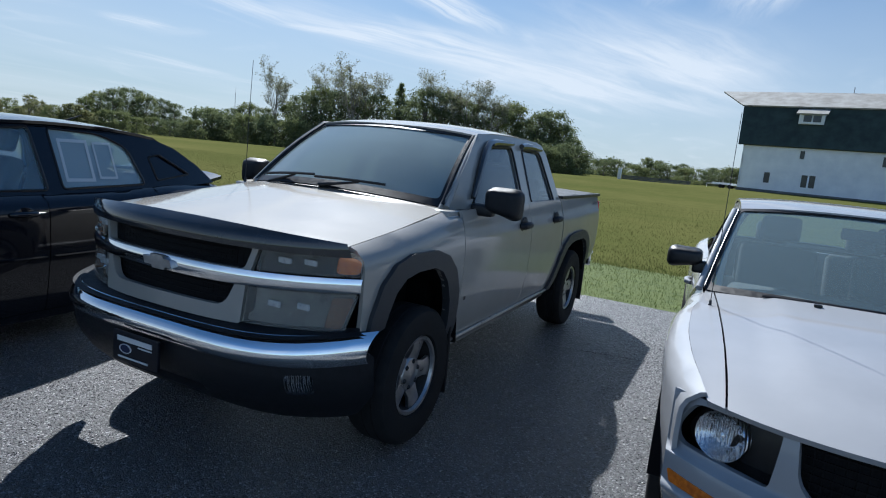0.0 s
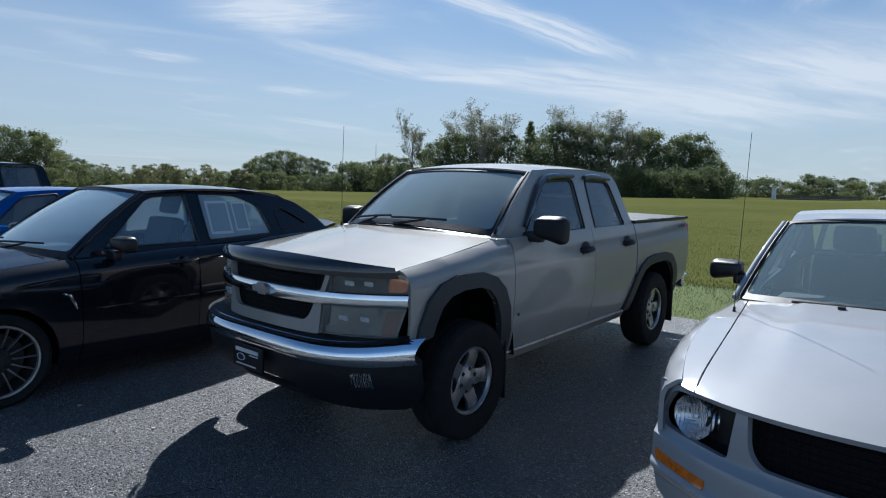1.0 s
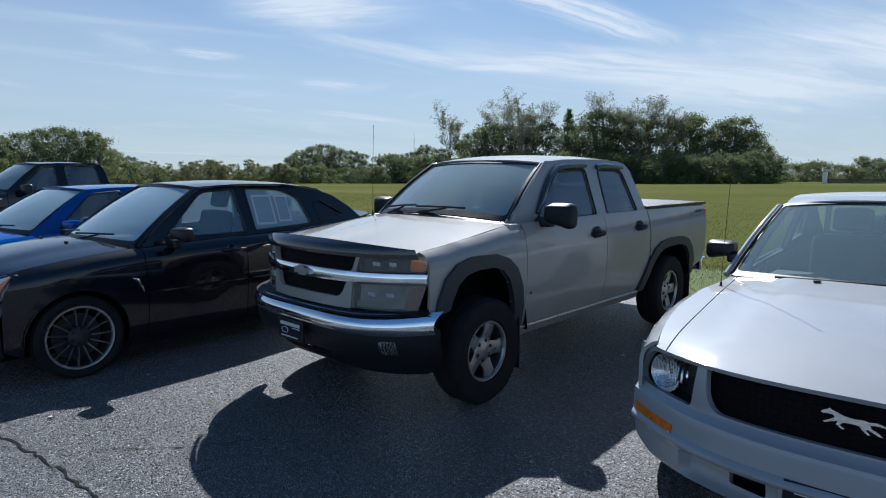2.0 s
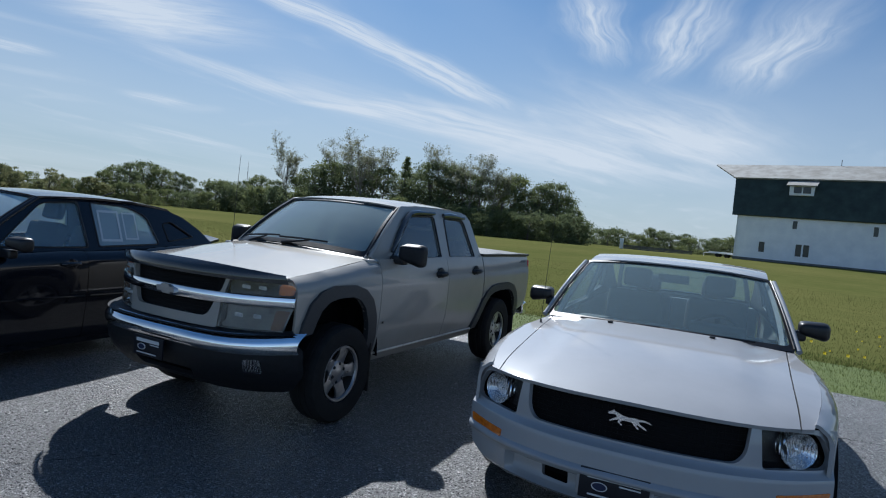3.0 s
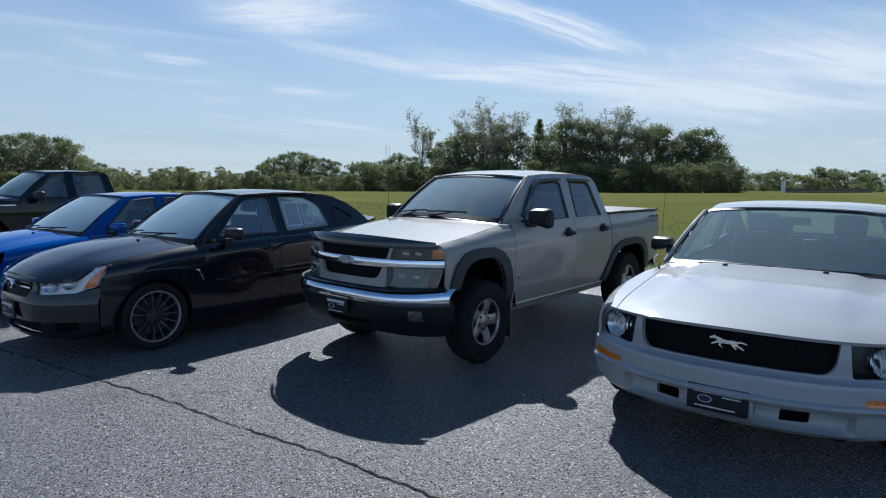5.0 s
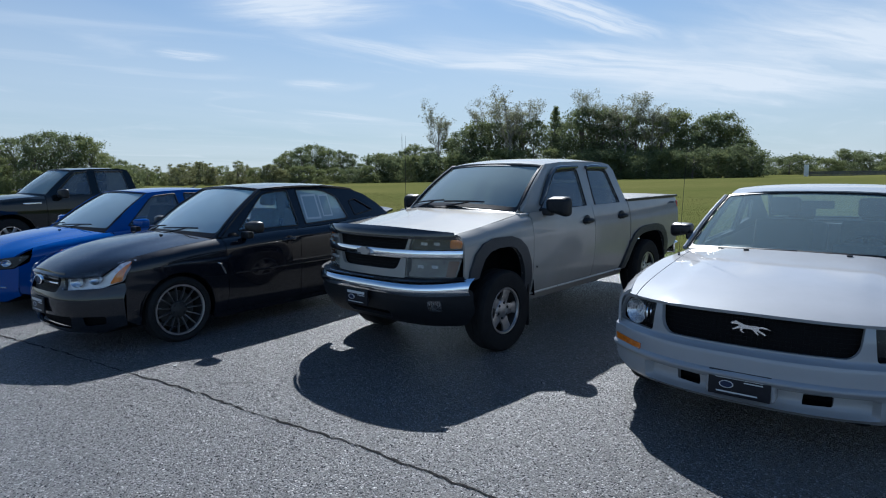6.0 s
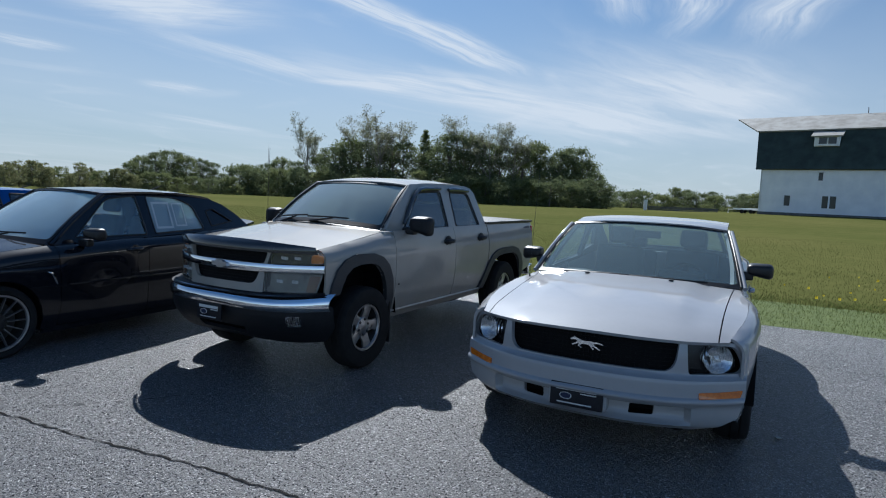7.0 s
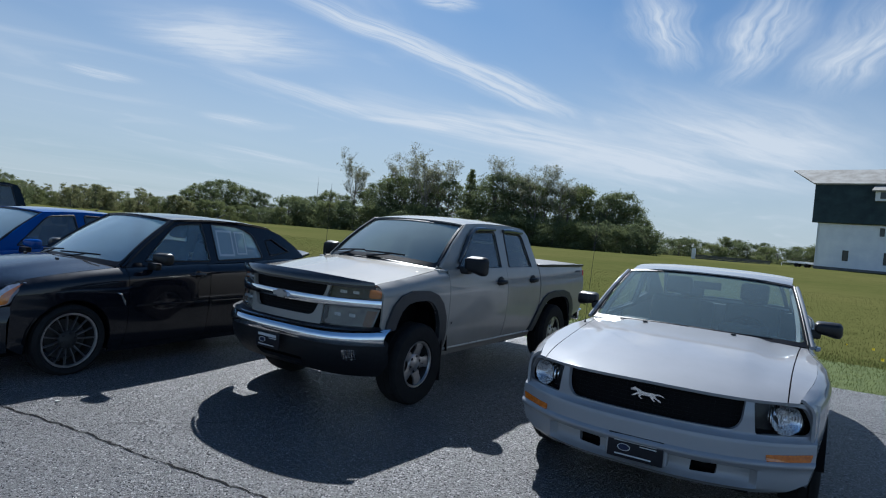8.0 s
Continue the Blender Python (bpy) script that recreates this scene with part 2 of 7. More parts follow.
SMOKE = vary(material("smoked acrylic", (0.02, 0.019, 0.02), 0.10, 0.0, coat=0.6), 10, (0.015, 0.015, 0.016), (0.03, 0.028, 0.026), rough=(0.08, 0.18))
MESH = vary(material("black grille mesh", (0.003, 0.003, 0.004), 0.6, spec=0.15), 60, (0.002, 0.002, 0.003), (0.006, 0.006, 0.007), bump=0.4, bump_scale=180)
RUBBER = vary(material("tyre rubber", (0.014, 0.014, 0.015), 0.75, spec=0.15), 16, (0.010, 0.010, 0.011), (0.022, 0.022, 0.022), rough=(0.65, 0.85), bump=0.15, bump_scale=150)
CLOTH = vary(material("dark seat cloth", (0.06, 0.061, 0.065), 0.9), 60, (0.045, 0.046, 0.05), (0.08, 0.08, 0.085), bump=0.2, bump_scale=600)
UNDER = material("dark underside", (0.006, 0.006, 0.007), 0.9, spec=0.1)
PLATE = vary(material("dark plate", (0.006, 0.007, 0.012), 0.45, spec=0.25), 30, (0.004, 0.005, 0.009), (0.009, 0.010, 0.016))
LAMP_BOWL = vary(material("lamp reflector", (0.55, 0.56, 0.58), 0.16, 0.9), 25, (0.42, 0.43, 0.45), (0.68, 0.69, 0.72), rough=(0.1, 0.25))
FLUTED = vary(material("fluted lamp reflector", (0.9, 0.91, 0.92), 0.08, 1.0), 25, (0.85, 0.86, 0.88), (0.95, 0.95, 0.96))
wave = mnode(FLUTED, "ShaderNodeTexWave", Scale=22.0, Distortion=1.5, Detail=2.0)
relief = mnode(FLUTED, "ShaderNodeBump", Strength=1.0, Distance=0.012)
FLUTED.node_tree.links.new(FLUTED.node_tree.nodes["Texture Coordinate"].outputs["Object"], wave.inputs["Vector"])
FLUTED.node_tree.links.new(wave.outputs[1], relief.inputs["Height"])
FLUTED.node_tree.links.new(relief.outputs[0], FLUTED.node_tree.nodes["Principled BSDF"].inputs["Normal"])
LAMP_GREY = vary(material("hazed lamp housing", (0.19, 0.185, 0.17), 0.4, 0.2), 9, (0.13, 0.127, 0.12), (0.25, 0.24, 0.22), rough=(0.25, 0.45))
LAMP_DARK = vary(material("black lamp housing", (0.006, 0.006, 0.008), 0.3, spec=0.3), 30, (0.004, 0.004, 0.005), (0.010, 0.010, 0.012))
AMBER = vary(material("amber lens", (0.42, 0.14, 0.03), 0.08, 0.0, coat=1.0), 45, (0.38, 0.08, 0.004), (0.72, 0.20, 0.012))
LAMP_GLINT = vary(material("lamp facet glint painted white", (0.65, 0.66, 0.68), 0.25, 0.1), 45, (0.42, 0.43, 0.45), (0.85, 0.86, 0.88))
LAMP_SILVER = vary(material("silvered lamp housing", (0.6, 0.61, 0.64), 0.3, 0.25), 6, (0.50, 0.51, 0.54), (0.66, 0.67, 0.70), rough=(0.2, 0.4))
BROWN_LENS = vary(material("smoked amber lens", (0.15, 0.065, 0.03), 0.15, 0.0, coat=0.5), 60, (0.10, 0.045, 0.022), (0.20, 0.09, 0.04))
RED = material("red lens", (0.35, 0.01, 0.01), 0.15, 0.0, coat=0.5)
MIRROR = material("mirror glass", (0.85, 0.87, 0.88), 0.02, 1.0)
WHITE_PRINT = material("white print", (0.55, 0.55, 0.55), 0.5)
BLUE_PRINT = material("blue print", (0.010, 0.018, 0.055), 0.4, spec=0.3)
STICKER = material("sticker paper", (0.45, 0.50, 0.54), 0.6)
# bluish film colours paint the reflected sky onto the panes
GLASS = pane("window glass", (0.84, 0.90, 0.90), 1.8, film_share=0.12, film_colour=(0.36, 0.50, 0.60))
TINTED = pane("tinted glass", (0.26, 0.30, 0.32), 1.9, film_share=0.20, film_colour=(0.40, 0.44, 0.47))
SHIELD = pane("windscreen glass", (0.58, 0.72, 0.73), 2.1, film_share=0.56, film_colour=(0.43, 0.51, 0.49))
SHEEN_SHIELD = pane("windscreen glass with painted sheen", (0.55, 0.72, 0.74), 2.1, film_share=0.66, film_colour=(0.48, 0.62, 0.69))
SHEEN_SIDE = pane("side glass with painted sheen", (0.82, 0.90, 0.92), 1.8, film_share=0.28, film_colour=(0.36, 0.52, 0.62))
CLEAR_SHIELD = pane("clear windscreen glass", (0.62, 0.76, 0.78), 2.0, film_share=0.27, film_colour=(0.42, 0.54, 0.54))
LENS = pane("clear lens", (0.95, 0.96, 0.97), 1.2, film_share=0.0)
HAZED_LENS = pane("weathered lamp lens", (0.90, 0.91, 0.90), 1.5, film_share=0.22, film_colour=(0.42, 0.42, 0.39))


# ---------- tools for curved sheet metal ----------
def part(name, bm, mat, parent, label="", smooth=38):
    me = bpy.data.meshes.new(name)
    bm.to_mesh(me)
    bm.free()
    me.materials.append(mat)
    me.shade_smooth()
    me.set_sharp_from_angle(angle=radians(smooth))
    ob = new(name, me)
    ob.parent = parent
    if label:
        ob["label"] = label
    return ob


def thing(name, place, turn, label, category, group=""):
    ob = new(name)
    ob.empty_display_size = 0.2
    ob.matrix_world = pose(place[0], place[1], place[2], 0, 0, turn)
    return tagged(ob, label, category, group)


def curve(*keys):
    """A smooth curve through (x, y) keys, without overshoot."""
    xs, ys = [k[0] for k in keys], [k[1] for k in keys]
    d = [(ys[i + 1] - ys[i]) / (xs[i + 1] - xs[i]) for i in range(len(xs) - 1)]
    s = [d[0]] + [0 if d[i - 1] * d[i] <= 0 else 2 * d[i - 1] * d[i] / (d[i - 1] + d[i]) for i in range(1, len(d))] + [d[-1]]

    def f(x):
        if x <= xs[0]:
            return ys[0] + s[0] * (x - xs[0])
        if x >= xs[-1]:
            return ys[-1] + s[-1] * (x - xs[-1])
        i = max(j for j in range(len(xs) - 1) if xs[j] <= x)
        h = xs[i + 1] - xs[i]
        t = (x - xs[i]) / h
        return (ys[i] * (1 + 2 * t) * (1 - t) ** 2 + s[i] * h * t * (1 - t) ** 2
                + ys[i + 1] * t * t * (3 - 2 * t) + s[i + 1] * h * t * t * (t - 1))
    return f


def rounded(points, r, n=4):
    """A closed outline with rounded corners; r is one radius or one for each corner."""
    out = []
    k = len(points)
    for i, p in enumerate(points):
        ri = r[i] if isinstance(r, (list, tuple)) else r
        p, a, b = Vector(p), Vector(points[i - 1]), Vector(points[(i + 1) % k])
        if ri <= 0:
            out.append(tuple(p))
            continue
        ra, rb = min(ri, (a - p).length * 0.48), min(ri, (b - p).length * 0.48)
        s, e = p + (a - p).normalized() * ra, p + (b - p).normalized() * rb
        for j in range(n + 1):
            t = j / n
            out.append(tuple(s * (1 - t) ** 2 + p * 2 * t * (1 - t) + e * t * t))
    return out


def arc(cy, cz, r, a0, a1, n=10):
    return [(cy + r * math.cos(radians(a0 + (a1 - a0) * i / n)), cz + r * math.sin(radians(a0 + (a1 - a0) * i / n))) for i in range(n + 1)]


def flat_fill(loops, step):
    bm = bmesh.new()
    edges = []
    for loop in loops:
        vs = [bm.verts.new((a, b, 0)) for a, b in loop]
        edges += [bm.edges.new((vs[i - 1], vs[i])) for i in range(len(vs))]
    bmesh.ops.triangle_fill(bm, use_beauty=False, use_dissolve=False, edges=edges, normal=(0, 0, 1))
    bmesh.ops.dissolve_limit(bm, angle_limit=0.01, use_dissolve_boundaries=False, verts=bm.verts, edges=bm.edges)
    for axis in (0, 1):
        vals = [v.co[axis] for v in bm.verts]
        lo, hi = min(vals), max(vals)
        n = max(1, math.ceil((hi - lo) / step[axis]))
        for i in range(1, n):
            co, no = [0, 0, 0], [0, 0, 0]
            co[axis], no[axis] = lo + (hi - lo) * i / n, 1
            bmesh.ops.bisect_plane(bm, geom=bm.verts[:] + bm.edges[:] + bm.faces[:], dist=1e-5, plane_co=co, plane_no=no)
    return bm


HEART = Vector((0, 1.3, 0.55))


def shell_mesh(loops, fn, step, thick, side=1, lift=0.0, heart=HEART):
    """A sheet cut to the outline (and its holes) given on the surface fn, with a turned-in rim."""
    bm = flat_fill(loops, step)
    normal = {}
    e = 0.002
    for v in bm.verts:
        a, b = v.co.x, v.co.y
        p = Vector(fn(a, b))
        n = (Vector(fn(a + e, b)) - Vector(fn(a - e, b))).cross(Vector(fn(a, b + e)) - Vector(fn(a, b - e)))
        n = n.normalized() if n.length > 1e-12 else Vector((0, 0, 1))
        c = Vector((heart.x, min(max(p.y, 0.4), 2.6) if heart is HEART else heart.y, heart.z))
        if n.dot(p - c) < 0:
            n = -n
        p = p + n * lift
        if side < 0:
            p.x, n.x = -p.x, -n.x
        v.co = p
        normal[v] = n
    bm.normal_update()
    turn = sum(f.normal.dot(normal[f.verts[0]]) for f in bm.faces)
    if turn < 0:
        bmesh.ops.reverse_faces(bm, faces=bm.faces)
    if thick:
        rim = [ed for ed in bm.edges if ed.is_boundary]
        olds = {v for ed in rim for v in ed.verts}
        at = {}
        for v in olds:
            at[tuple(round(c, 6) for c in v.co)] = normal[v]
        made = bmesh.ops.extrude_edge_only(bm, edges=rim)
        for v in made["geom"]:
            if isinstance(v, bmesh.types.BMVert):
                v.co = v.co - at[tuple(round(c, 6) for c in v.co)] * thick
    return bm


def shell(name, loops, fn, mat, parent, step=(0.1, 0.1), thick=0.015, side=1, lift=0.0, label="", heart=HEART, smooth=38):
    return part(name, shell_mesh(loops, fn, step, thick, side, lift, heart), mat, parent, label, smooth)


def box_bm(x0, x1, y0, y1, z0, z1, bevel=0.01, seg=2):
    bm = bmesh.new()
    bmesh.ops.create_cube(bm, size=1)
    for v in bm.verts:
        v.co = Vector(((x0 + x1) / 2 + v.co.x * (x1 - x0), (y0 + y1) / 2 + v.co.y * (y1 - y0), (z0 + z1) / 2 + v.co.z * (z1 - z0)))
    if bevel:
        bmesh.ops.bevel(bm, geom=bm.edges[:], offset=bevel, segments=seg, profile=0.6, affect='EDGES')
    return bm


def lathe_bm(profile, n=32, axis="x", close=False):
    """Profile points (r, h) turned round an axis, h along it."""
    bm = bmesh.new()
    rings = []
    for r, h in profile:
        ring = []
        for i in range(n):
            a = 2 * math.pi * i / n
            c, s = r * math.cos(a), r * math.sin(a)
            ring.append(bm.verts.new({"x": (h, c, s), "y": (c, h, s), "z": (c, s, h)}[axis]))
        rings.append(ring)
    pairs = list(zip(rings, rings[1:])) + ([(rings[-1], rings[0])] if close else [])
    for a, b in pairs:
        for i in range(n):
            bm.faces.new((a[i], a[(i + 1) % n], b[(i + 1) % n], b[i]))
    if not close:
        for ring, rev in ((rings[0], True), (rings[-1], False)):
            if (ring[0].co - ring[n // 2].co).length > 1e-5:
                bm.faces.new(ring[::-1] if rev else ring)
    bmesh.ops.recalc_face_normals(bm, faces=bm.faces)
    return bm


def join(bms):
    out = bmesh.new()
    for b in bms:
        me = bpy.data.meshes.new("tmp")
        b.to_mesh(me)
        b.free()
        out.from_mesh(me)
        bpy.data.meshes.remove(me)
    return out


def moved(bm, m):
    bmesh.ops.transform(bm, matrix=m, verts=bm.verts)
    return bm


def tube_bm(path, radii, n=8):
    bm = bmesh.new()
    rings = []
    path = [Vector(p) for p in path]
    for i, p in enumerate(path):
        d = (path[min(i + 1, len(path) - 1)] - path[max(i - 1, 0)]).normalized()
        s = d.orthogonal().normalized() if i == 0 else (rings_s - d * rings_s.dot(d)).normalized()
        rings_s = s
        u = d.cross(s)
        r = radii[i] if isinstance(radii, (list, tuple)) else radii
        rings.append([bm.verts.new(p + (s * math.cos(2 * math.pi * k / n) + u * math.sin(2 * math.pi * k / n)) * r) for k in range(n)])
    for a, b in zip(rings, rings[1:]):
        for k in range(n):
            bm.faces.new((a[k], a[(k + 1) % n], b[(k + 1) % n], b[k]))
    bm.faces.new(rings[0][::-1])
    bm.faces.new(rings[-1])
    return bm


# rim barrels, and hubs of many-spoked wheels, are darker than the spokes
DARK_RIM = vary(material("dark barrel and hub of the wheel", (0.03, 0.03, 0.03), 0.6, 0.3), 20, (0.018, 0.018, 0.018), (0.05, 0.048, 0.045))


# ---------- wheels ----------
def wheel_meshes(r, rim_r, width, spokes, spoke_w, rim_mat, lip_mat, style):
    """Meshes of one wheel, its outer face towards +x, its hub at the origin."""
    h, hub_r = width / 2, 0.46 if style == "cast" else 0.34
    tyre = lathe_bm([(rim_r, h * 0.72), (rim_r + 0.012, h * 0.95), (rim_r + (r - rim_r) * 0.55, h * 1.06), (r - 0.022, h * 0.98), (r - 0.004, h * 0.80),
                     (r, h * 0.55), (r - 0.008, h * 0.50), (r, h * 0.44), (r, h * 0.05), (r - 0.008, 0), (r, -h * 0.05), (r, -h * 0.55), (r - 0.02, -h * 0.95),
                     (rim_r + 0.012, -h * 0.95), (rim_r, -h * 0.72)], 56, close=True)
    barrel = lathe_bm([(rim_r + 0.001, h * 0.80), (rim_r - 0.014, h * 0.74), (rim_r - 0.022, h * 0.3), (rim_r - 0.03, -h * 0.7), (rim_r, -h * 0.8), (rim_r + 0.001, -h * 0.7)], 48, close=True)
    disc = lathe_bm([(rim_r * 0.72, -0.02), (rim_r * 0.72, -0.005), (0.05, -0.005), (0.05, -0.02)], 40, close=True)
    face = []
    for i in range(spokes):
        bm = bmesh.new()
        r0, r1 = rim_r * (0.30 if style == "cast" else 0.34), rim_r - 0.012
        x_in, x_out = h * (0.52 if style == "cast" else 0.46), h * (0.66 if style == "cast" else 0.70)
        sec = []
        for rr, xx, ww, th in ((r0, x_in, spoke_w * 1.0, 0.03), ((r0 + r1) / 2, (x_in + x_out) / 2 + 0.006, spoke_w * (0.80 if style == "cast" else 0.9), 0.026), (r1, x_out, spoke_w * (1.05 if style == "cast" else 1.0), 0.024)):
            b = ww * 0.28
            sec.append([bm.verts.new(c) for c in ((xx - th, rr, -ww / 2), (xx - 0.006, rr, -ww / 2), (xx, rr, -ww / 2 + b), (xx, rr, ww / 2 - b), (xx - 0.006, rr, ww / 2), (xx - th, rr, ww / 2))])
        for a, c in zip(sec, sec[1:]):
            for k in range(6):
                bm.faces.new((a[k], a[(k + 1) % 6], c[(k + 1) % 6], c[k]))
        bm.faces.new(sec[0][::-1])
        bm.faces.new(sec[-1])
        bmesh.ops.recalc_face_normals(bm, faces=bm.faces)
        face.append(moved(bm, Matrix.Rotation(2 * math.pi * i / spokes, 4, 'X')))
    hub = lathe_bm([(0.0, h * 0.66), (rim_r * 0.16, h * 0.66), (rim_r * 0.20, h * 0.62), (rim_r * hub_r * 0.88, h * 0.58), (rim_r * hub_r, h * 0.48), (rim_r * hub_r, h * 0.2), (0.0, h * 0.2)], 32)
    nut = lathe_bm([(0.0, h * 0.655), (0.009, h * 0.655), (0.014, h * 0.60), (0.014, h * 0.5)], 8)
    lip = lathe_bm([(rim_r + 0.004, h * 0.82), (rim_r - 0.001, h * 0.87), (rim_r - 0.014, h * 0.85), (rim_r - 0.020, h * 0.70), (rim_r - 0.010, h * 0.66)], 56, close=True)
    out = []
    for name, bm, mat in (("wheel", join([barrel, disc]), DARK_RIM), ("tyre", tyre, RUBBER), ("rim", join(face), rim_mat), ("hub", hub, DARK_RIM if style == "wire" else rim_mat), ("lip", lip, lip_mat), ("lug_nut", nut, TRIM)):
        me = bpy.data.meshes.new(name)
        bm.to_mesh(me)
        bm.free()
        me.materials.append(mat)
        me.shade_smooth()
        me.set_sharp_from_angle(angle=radians(35))
        out.append(me)
    return out + [rim_r * hub_r * 0.72]


def add_wheels(parent, meshes, x, ys, r):
    for y in ys:
        for s in (1, -1):
            w = new("wheel", meshes[0])
            w.parent = parent
            w.matrix_local = pose(s * x, y, r, 0, 0, 0 if s > 0 else 180)
            for name, me in (("tyre", meshes[1]), ("rim", meshes[2]), ("hub_cap", meshes[3]), ("rim_lip", meshes[4])):
                o = new(name, me)
                o.parent = w
            for k in range(6):
                o = new("lug_nut", meshes[5])
                o.parent = w
                o.location = (0, meshes[6] * math.cos(k * math.pi / 3 + 0.3), meshes[6] * math.sin(k * math.pi / 3 + 0.3))


def seat(parent, x, y, z, width=0.5, back=0.62, lean=16):
    s = part("seat", box_bm(x - width / 2, x + width / 2, y - 0.25, y + 0.27, z - 0.10, z + 0.06, 0.05, 3), CLOTH, parent)
    b = box_bm(-width / 2, width / 2, -0.07, 0.07, 0, back, 0.055, 3)
    part("seat_back", moved(b, pose(x, y + 0.25, z, -lean, 0, 0)), CLOTH, s)
    h = box_bm(-0.13, 0.13, -0.05, 0.05, back + 0.04, back + 0.22, 0.045, 3)
    part("headrest", moved(h, pose(x, y + 0.25, z, -lean, 0, 0)), CLOTH, s)


def steering_wheel(parent, x, y, z, lean=-62):
    path = [(0.185 * math.cos(a), 0.185 * math.sin(a), 0) for a in (2 * math.pi * i / 28 for i in range(29))]
    rim = tube_bm(path, 0.015, 8)
    hub = lathe_bm([(0, 0.02), (0.055, 0.015), (0.07, -0.01), (0.05, -0.05), (0, -0.05)], 20, axis="z")
    arms = [box_bm(-0.17, -0.04, -0.02, 0.02, -0.01, 0.008, 0.004), box_bm(0.04, 0.17, -0.02, 0.02, -0.01, 0.008, 0.004), box_bm(-0.02, 0.02, -0.17, -0.04, -0.01, 0.008, 0.004)]
    part("steering_wheel", moved(join([rim, hub] + arms), pose(x, y, z, lean, 0, 0)), TRIM, parent)


def dealer_plate(parent, fn_y, x, z, w=0.31, h=0.14, tilt=0.0):
    """A dark dealer plate with unreadable lines as plain bars."""
    y = fn_y
    p = part("dealer_plate", moved(box_bm(-w / 2, w / 2, -0.008, 0.008, -h / 2, h / 2, 0.006), pose(x, y, z, tilt, 0, 0)), PLATE, parent, "dark blue-black dealer plate with white bars of lettering")
    bars = [box_bm(-w * 0.38, w * 0.38, -0.0115, -0.008, h * 0.20, h * 0.36, 0), box_bm(w * 0.08, w * 0.38, -0.0115, -0.008, h * 0.10, h * 0.14, 0), box_bm(-w * 0.36, w * 0.30, -0.0115, -0.008, -h * 0.36, -h * 0.31, 0)]
    part("lettering_bar", moved(join(bars), pose(x, y, z, tilt, 0, 0)), WHITE_PRINT, p)
    o = lathe_bm([(0, -0.0125), (0.03, -0.012), (0.034, -0.008)], 24, axis="y")
    part("oval_badge", moved(o, pose(x - w * 0.2, y, z - h * 0.04, tilt, 0, 0) @ Matrix.Diagonal((1.0, 1, 0.55, 1))), BLUE_PRINT, p)
    ring = lathe_bm([(0.033, -0.0125), (0.038, -0.0125), (0.038, -0.008), (0.033, -0.008)], 24, axis="y", close=True)
    part("badge_ring", moved(ring, pose(x - w * 0.2, y, z - h * 0.04, tilt, 0, 0) @ Matrix.Diagonal((1.0, 1, 0.55, 1))), WHITE_PRINT, p)
    return p


def wing_mirror(parent, s, x0, x1, y, z0, z1, mat, depth=0.13, foot_z=None):
    """A door mirror: rounded housing, stalk and mirror glass that looks rearwards."""
    bm = box_bm(x0, x1, y - depth / 2, y + depth / 2, z0, z1, min(z1 - z0, depth) * 0.40, 5)
    for v in bm.verts:
        t = (v.co.x - x0) / (x1 - x0)
        v.co.y += 0.035 * t * t
        v.co.z = z1 - (z1 - v.co.z) * (0.72 + 0.28 * t)
        if v.co.y < y:
            v.co.z = (z0 + z1) / 2 + (v.co.z - (z0 + z1) / 2) * 0.90
        if s < 0:
            v.co.x = -v.co.x
    if s < 0:
        bmesh.ops.reverse_faces(bm, faces=bm.faces)
    m = part("door_mirror", bm, mat, parent)
    fz = foot_z if foot_z is not None else z0 + 0.03
    a = box_bm(s * (x0 + 0.05) if s < 0 else x0 - 0.09, s * (x0 - 0.09) if s < 0 else x0 + 0.05, y - 0.04, y + 0.04, fz - 0.035, fz + 0.035, 0.02, 3)
    part("mirror_stalk", a, TRIM, m)
    g0, g1 = sorted((s * (x0 + 0.02), s * (x1 - 0.025)))
    part("mirror_glass", box_bm(g0, g1, y + depth / 2 - 0.002, y + depth / 2 + 0.003 + 0.015, z0 + 0.02, z1 - 0.02, 0.002), MIRROR, m)


def door_handle(parent, s, fx, y, z, mat, w=0.18):
    """A pull handle over its cup."""
    path = [(s * (fx + 0.002), y - w / 2, z), (s * (fx + 0.028), y - w * 0.36, z + 0.004), (s * (fx + 0.034), y, z + 0.005), (s * (fx + 0.028), y + w * 0.36, z + 0.004), (s * (fx + 0.002), y + w / 2, z)]
    h = part("door_handle", tube_bm(path, [0.018, 0.023, 0.024, 0.023, 0.018] if mat is BUMPER else [0.015, 0.019, 0.020, 0.019, 0.015], 10), mat, parent)
    cup = lathe_bm([(0, 0.004), (0.058, 0.006), (0.068, 0.0), (0, -0.004)], 20)
    part("handle_cup", moved(cup, pose(s * fx, y, z, 0, 0, 0) @ Matrix.Diagonal((1, 1.2, 0.95, 1) if mat is BUMPER else (1, 1.05, 0.8, 1))), mat, parent)


def wiper(parent, pts, foot):
    arm = tube_bm([foot, pts[1]], [0.011, 0.006], 6)
    blade = tube_bm([Vector(p) + Vector((0, -0.004, 0.008)) for p in pts], 0.008, 6)
    part("wiper", join([arm, blade]), TRIM, parent)


# ---------- car bodies ----------
def lerp(a, b, t):
    return a + (b - a) * t


def side_fn(c):
    """Half width at (y, z): plan curve times upright profile, rolled in along the upper edge."""
    def f(y, z):
        top = c["ztop"](y)
        x = c["hw"](y) * c["prof"](z)
        r, d = c["roll"], c["roll_h"]
        if r and y < c.get("roll_to", 99):
            u = (z - (top - d)) / d
            if u > 0:
                x -= r * (1 - math.sqrt(max(0.0, 1 - min(u, 0.985) ** 2)))
        return x
    return f


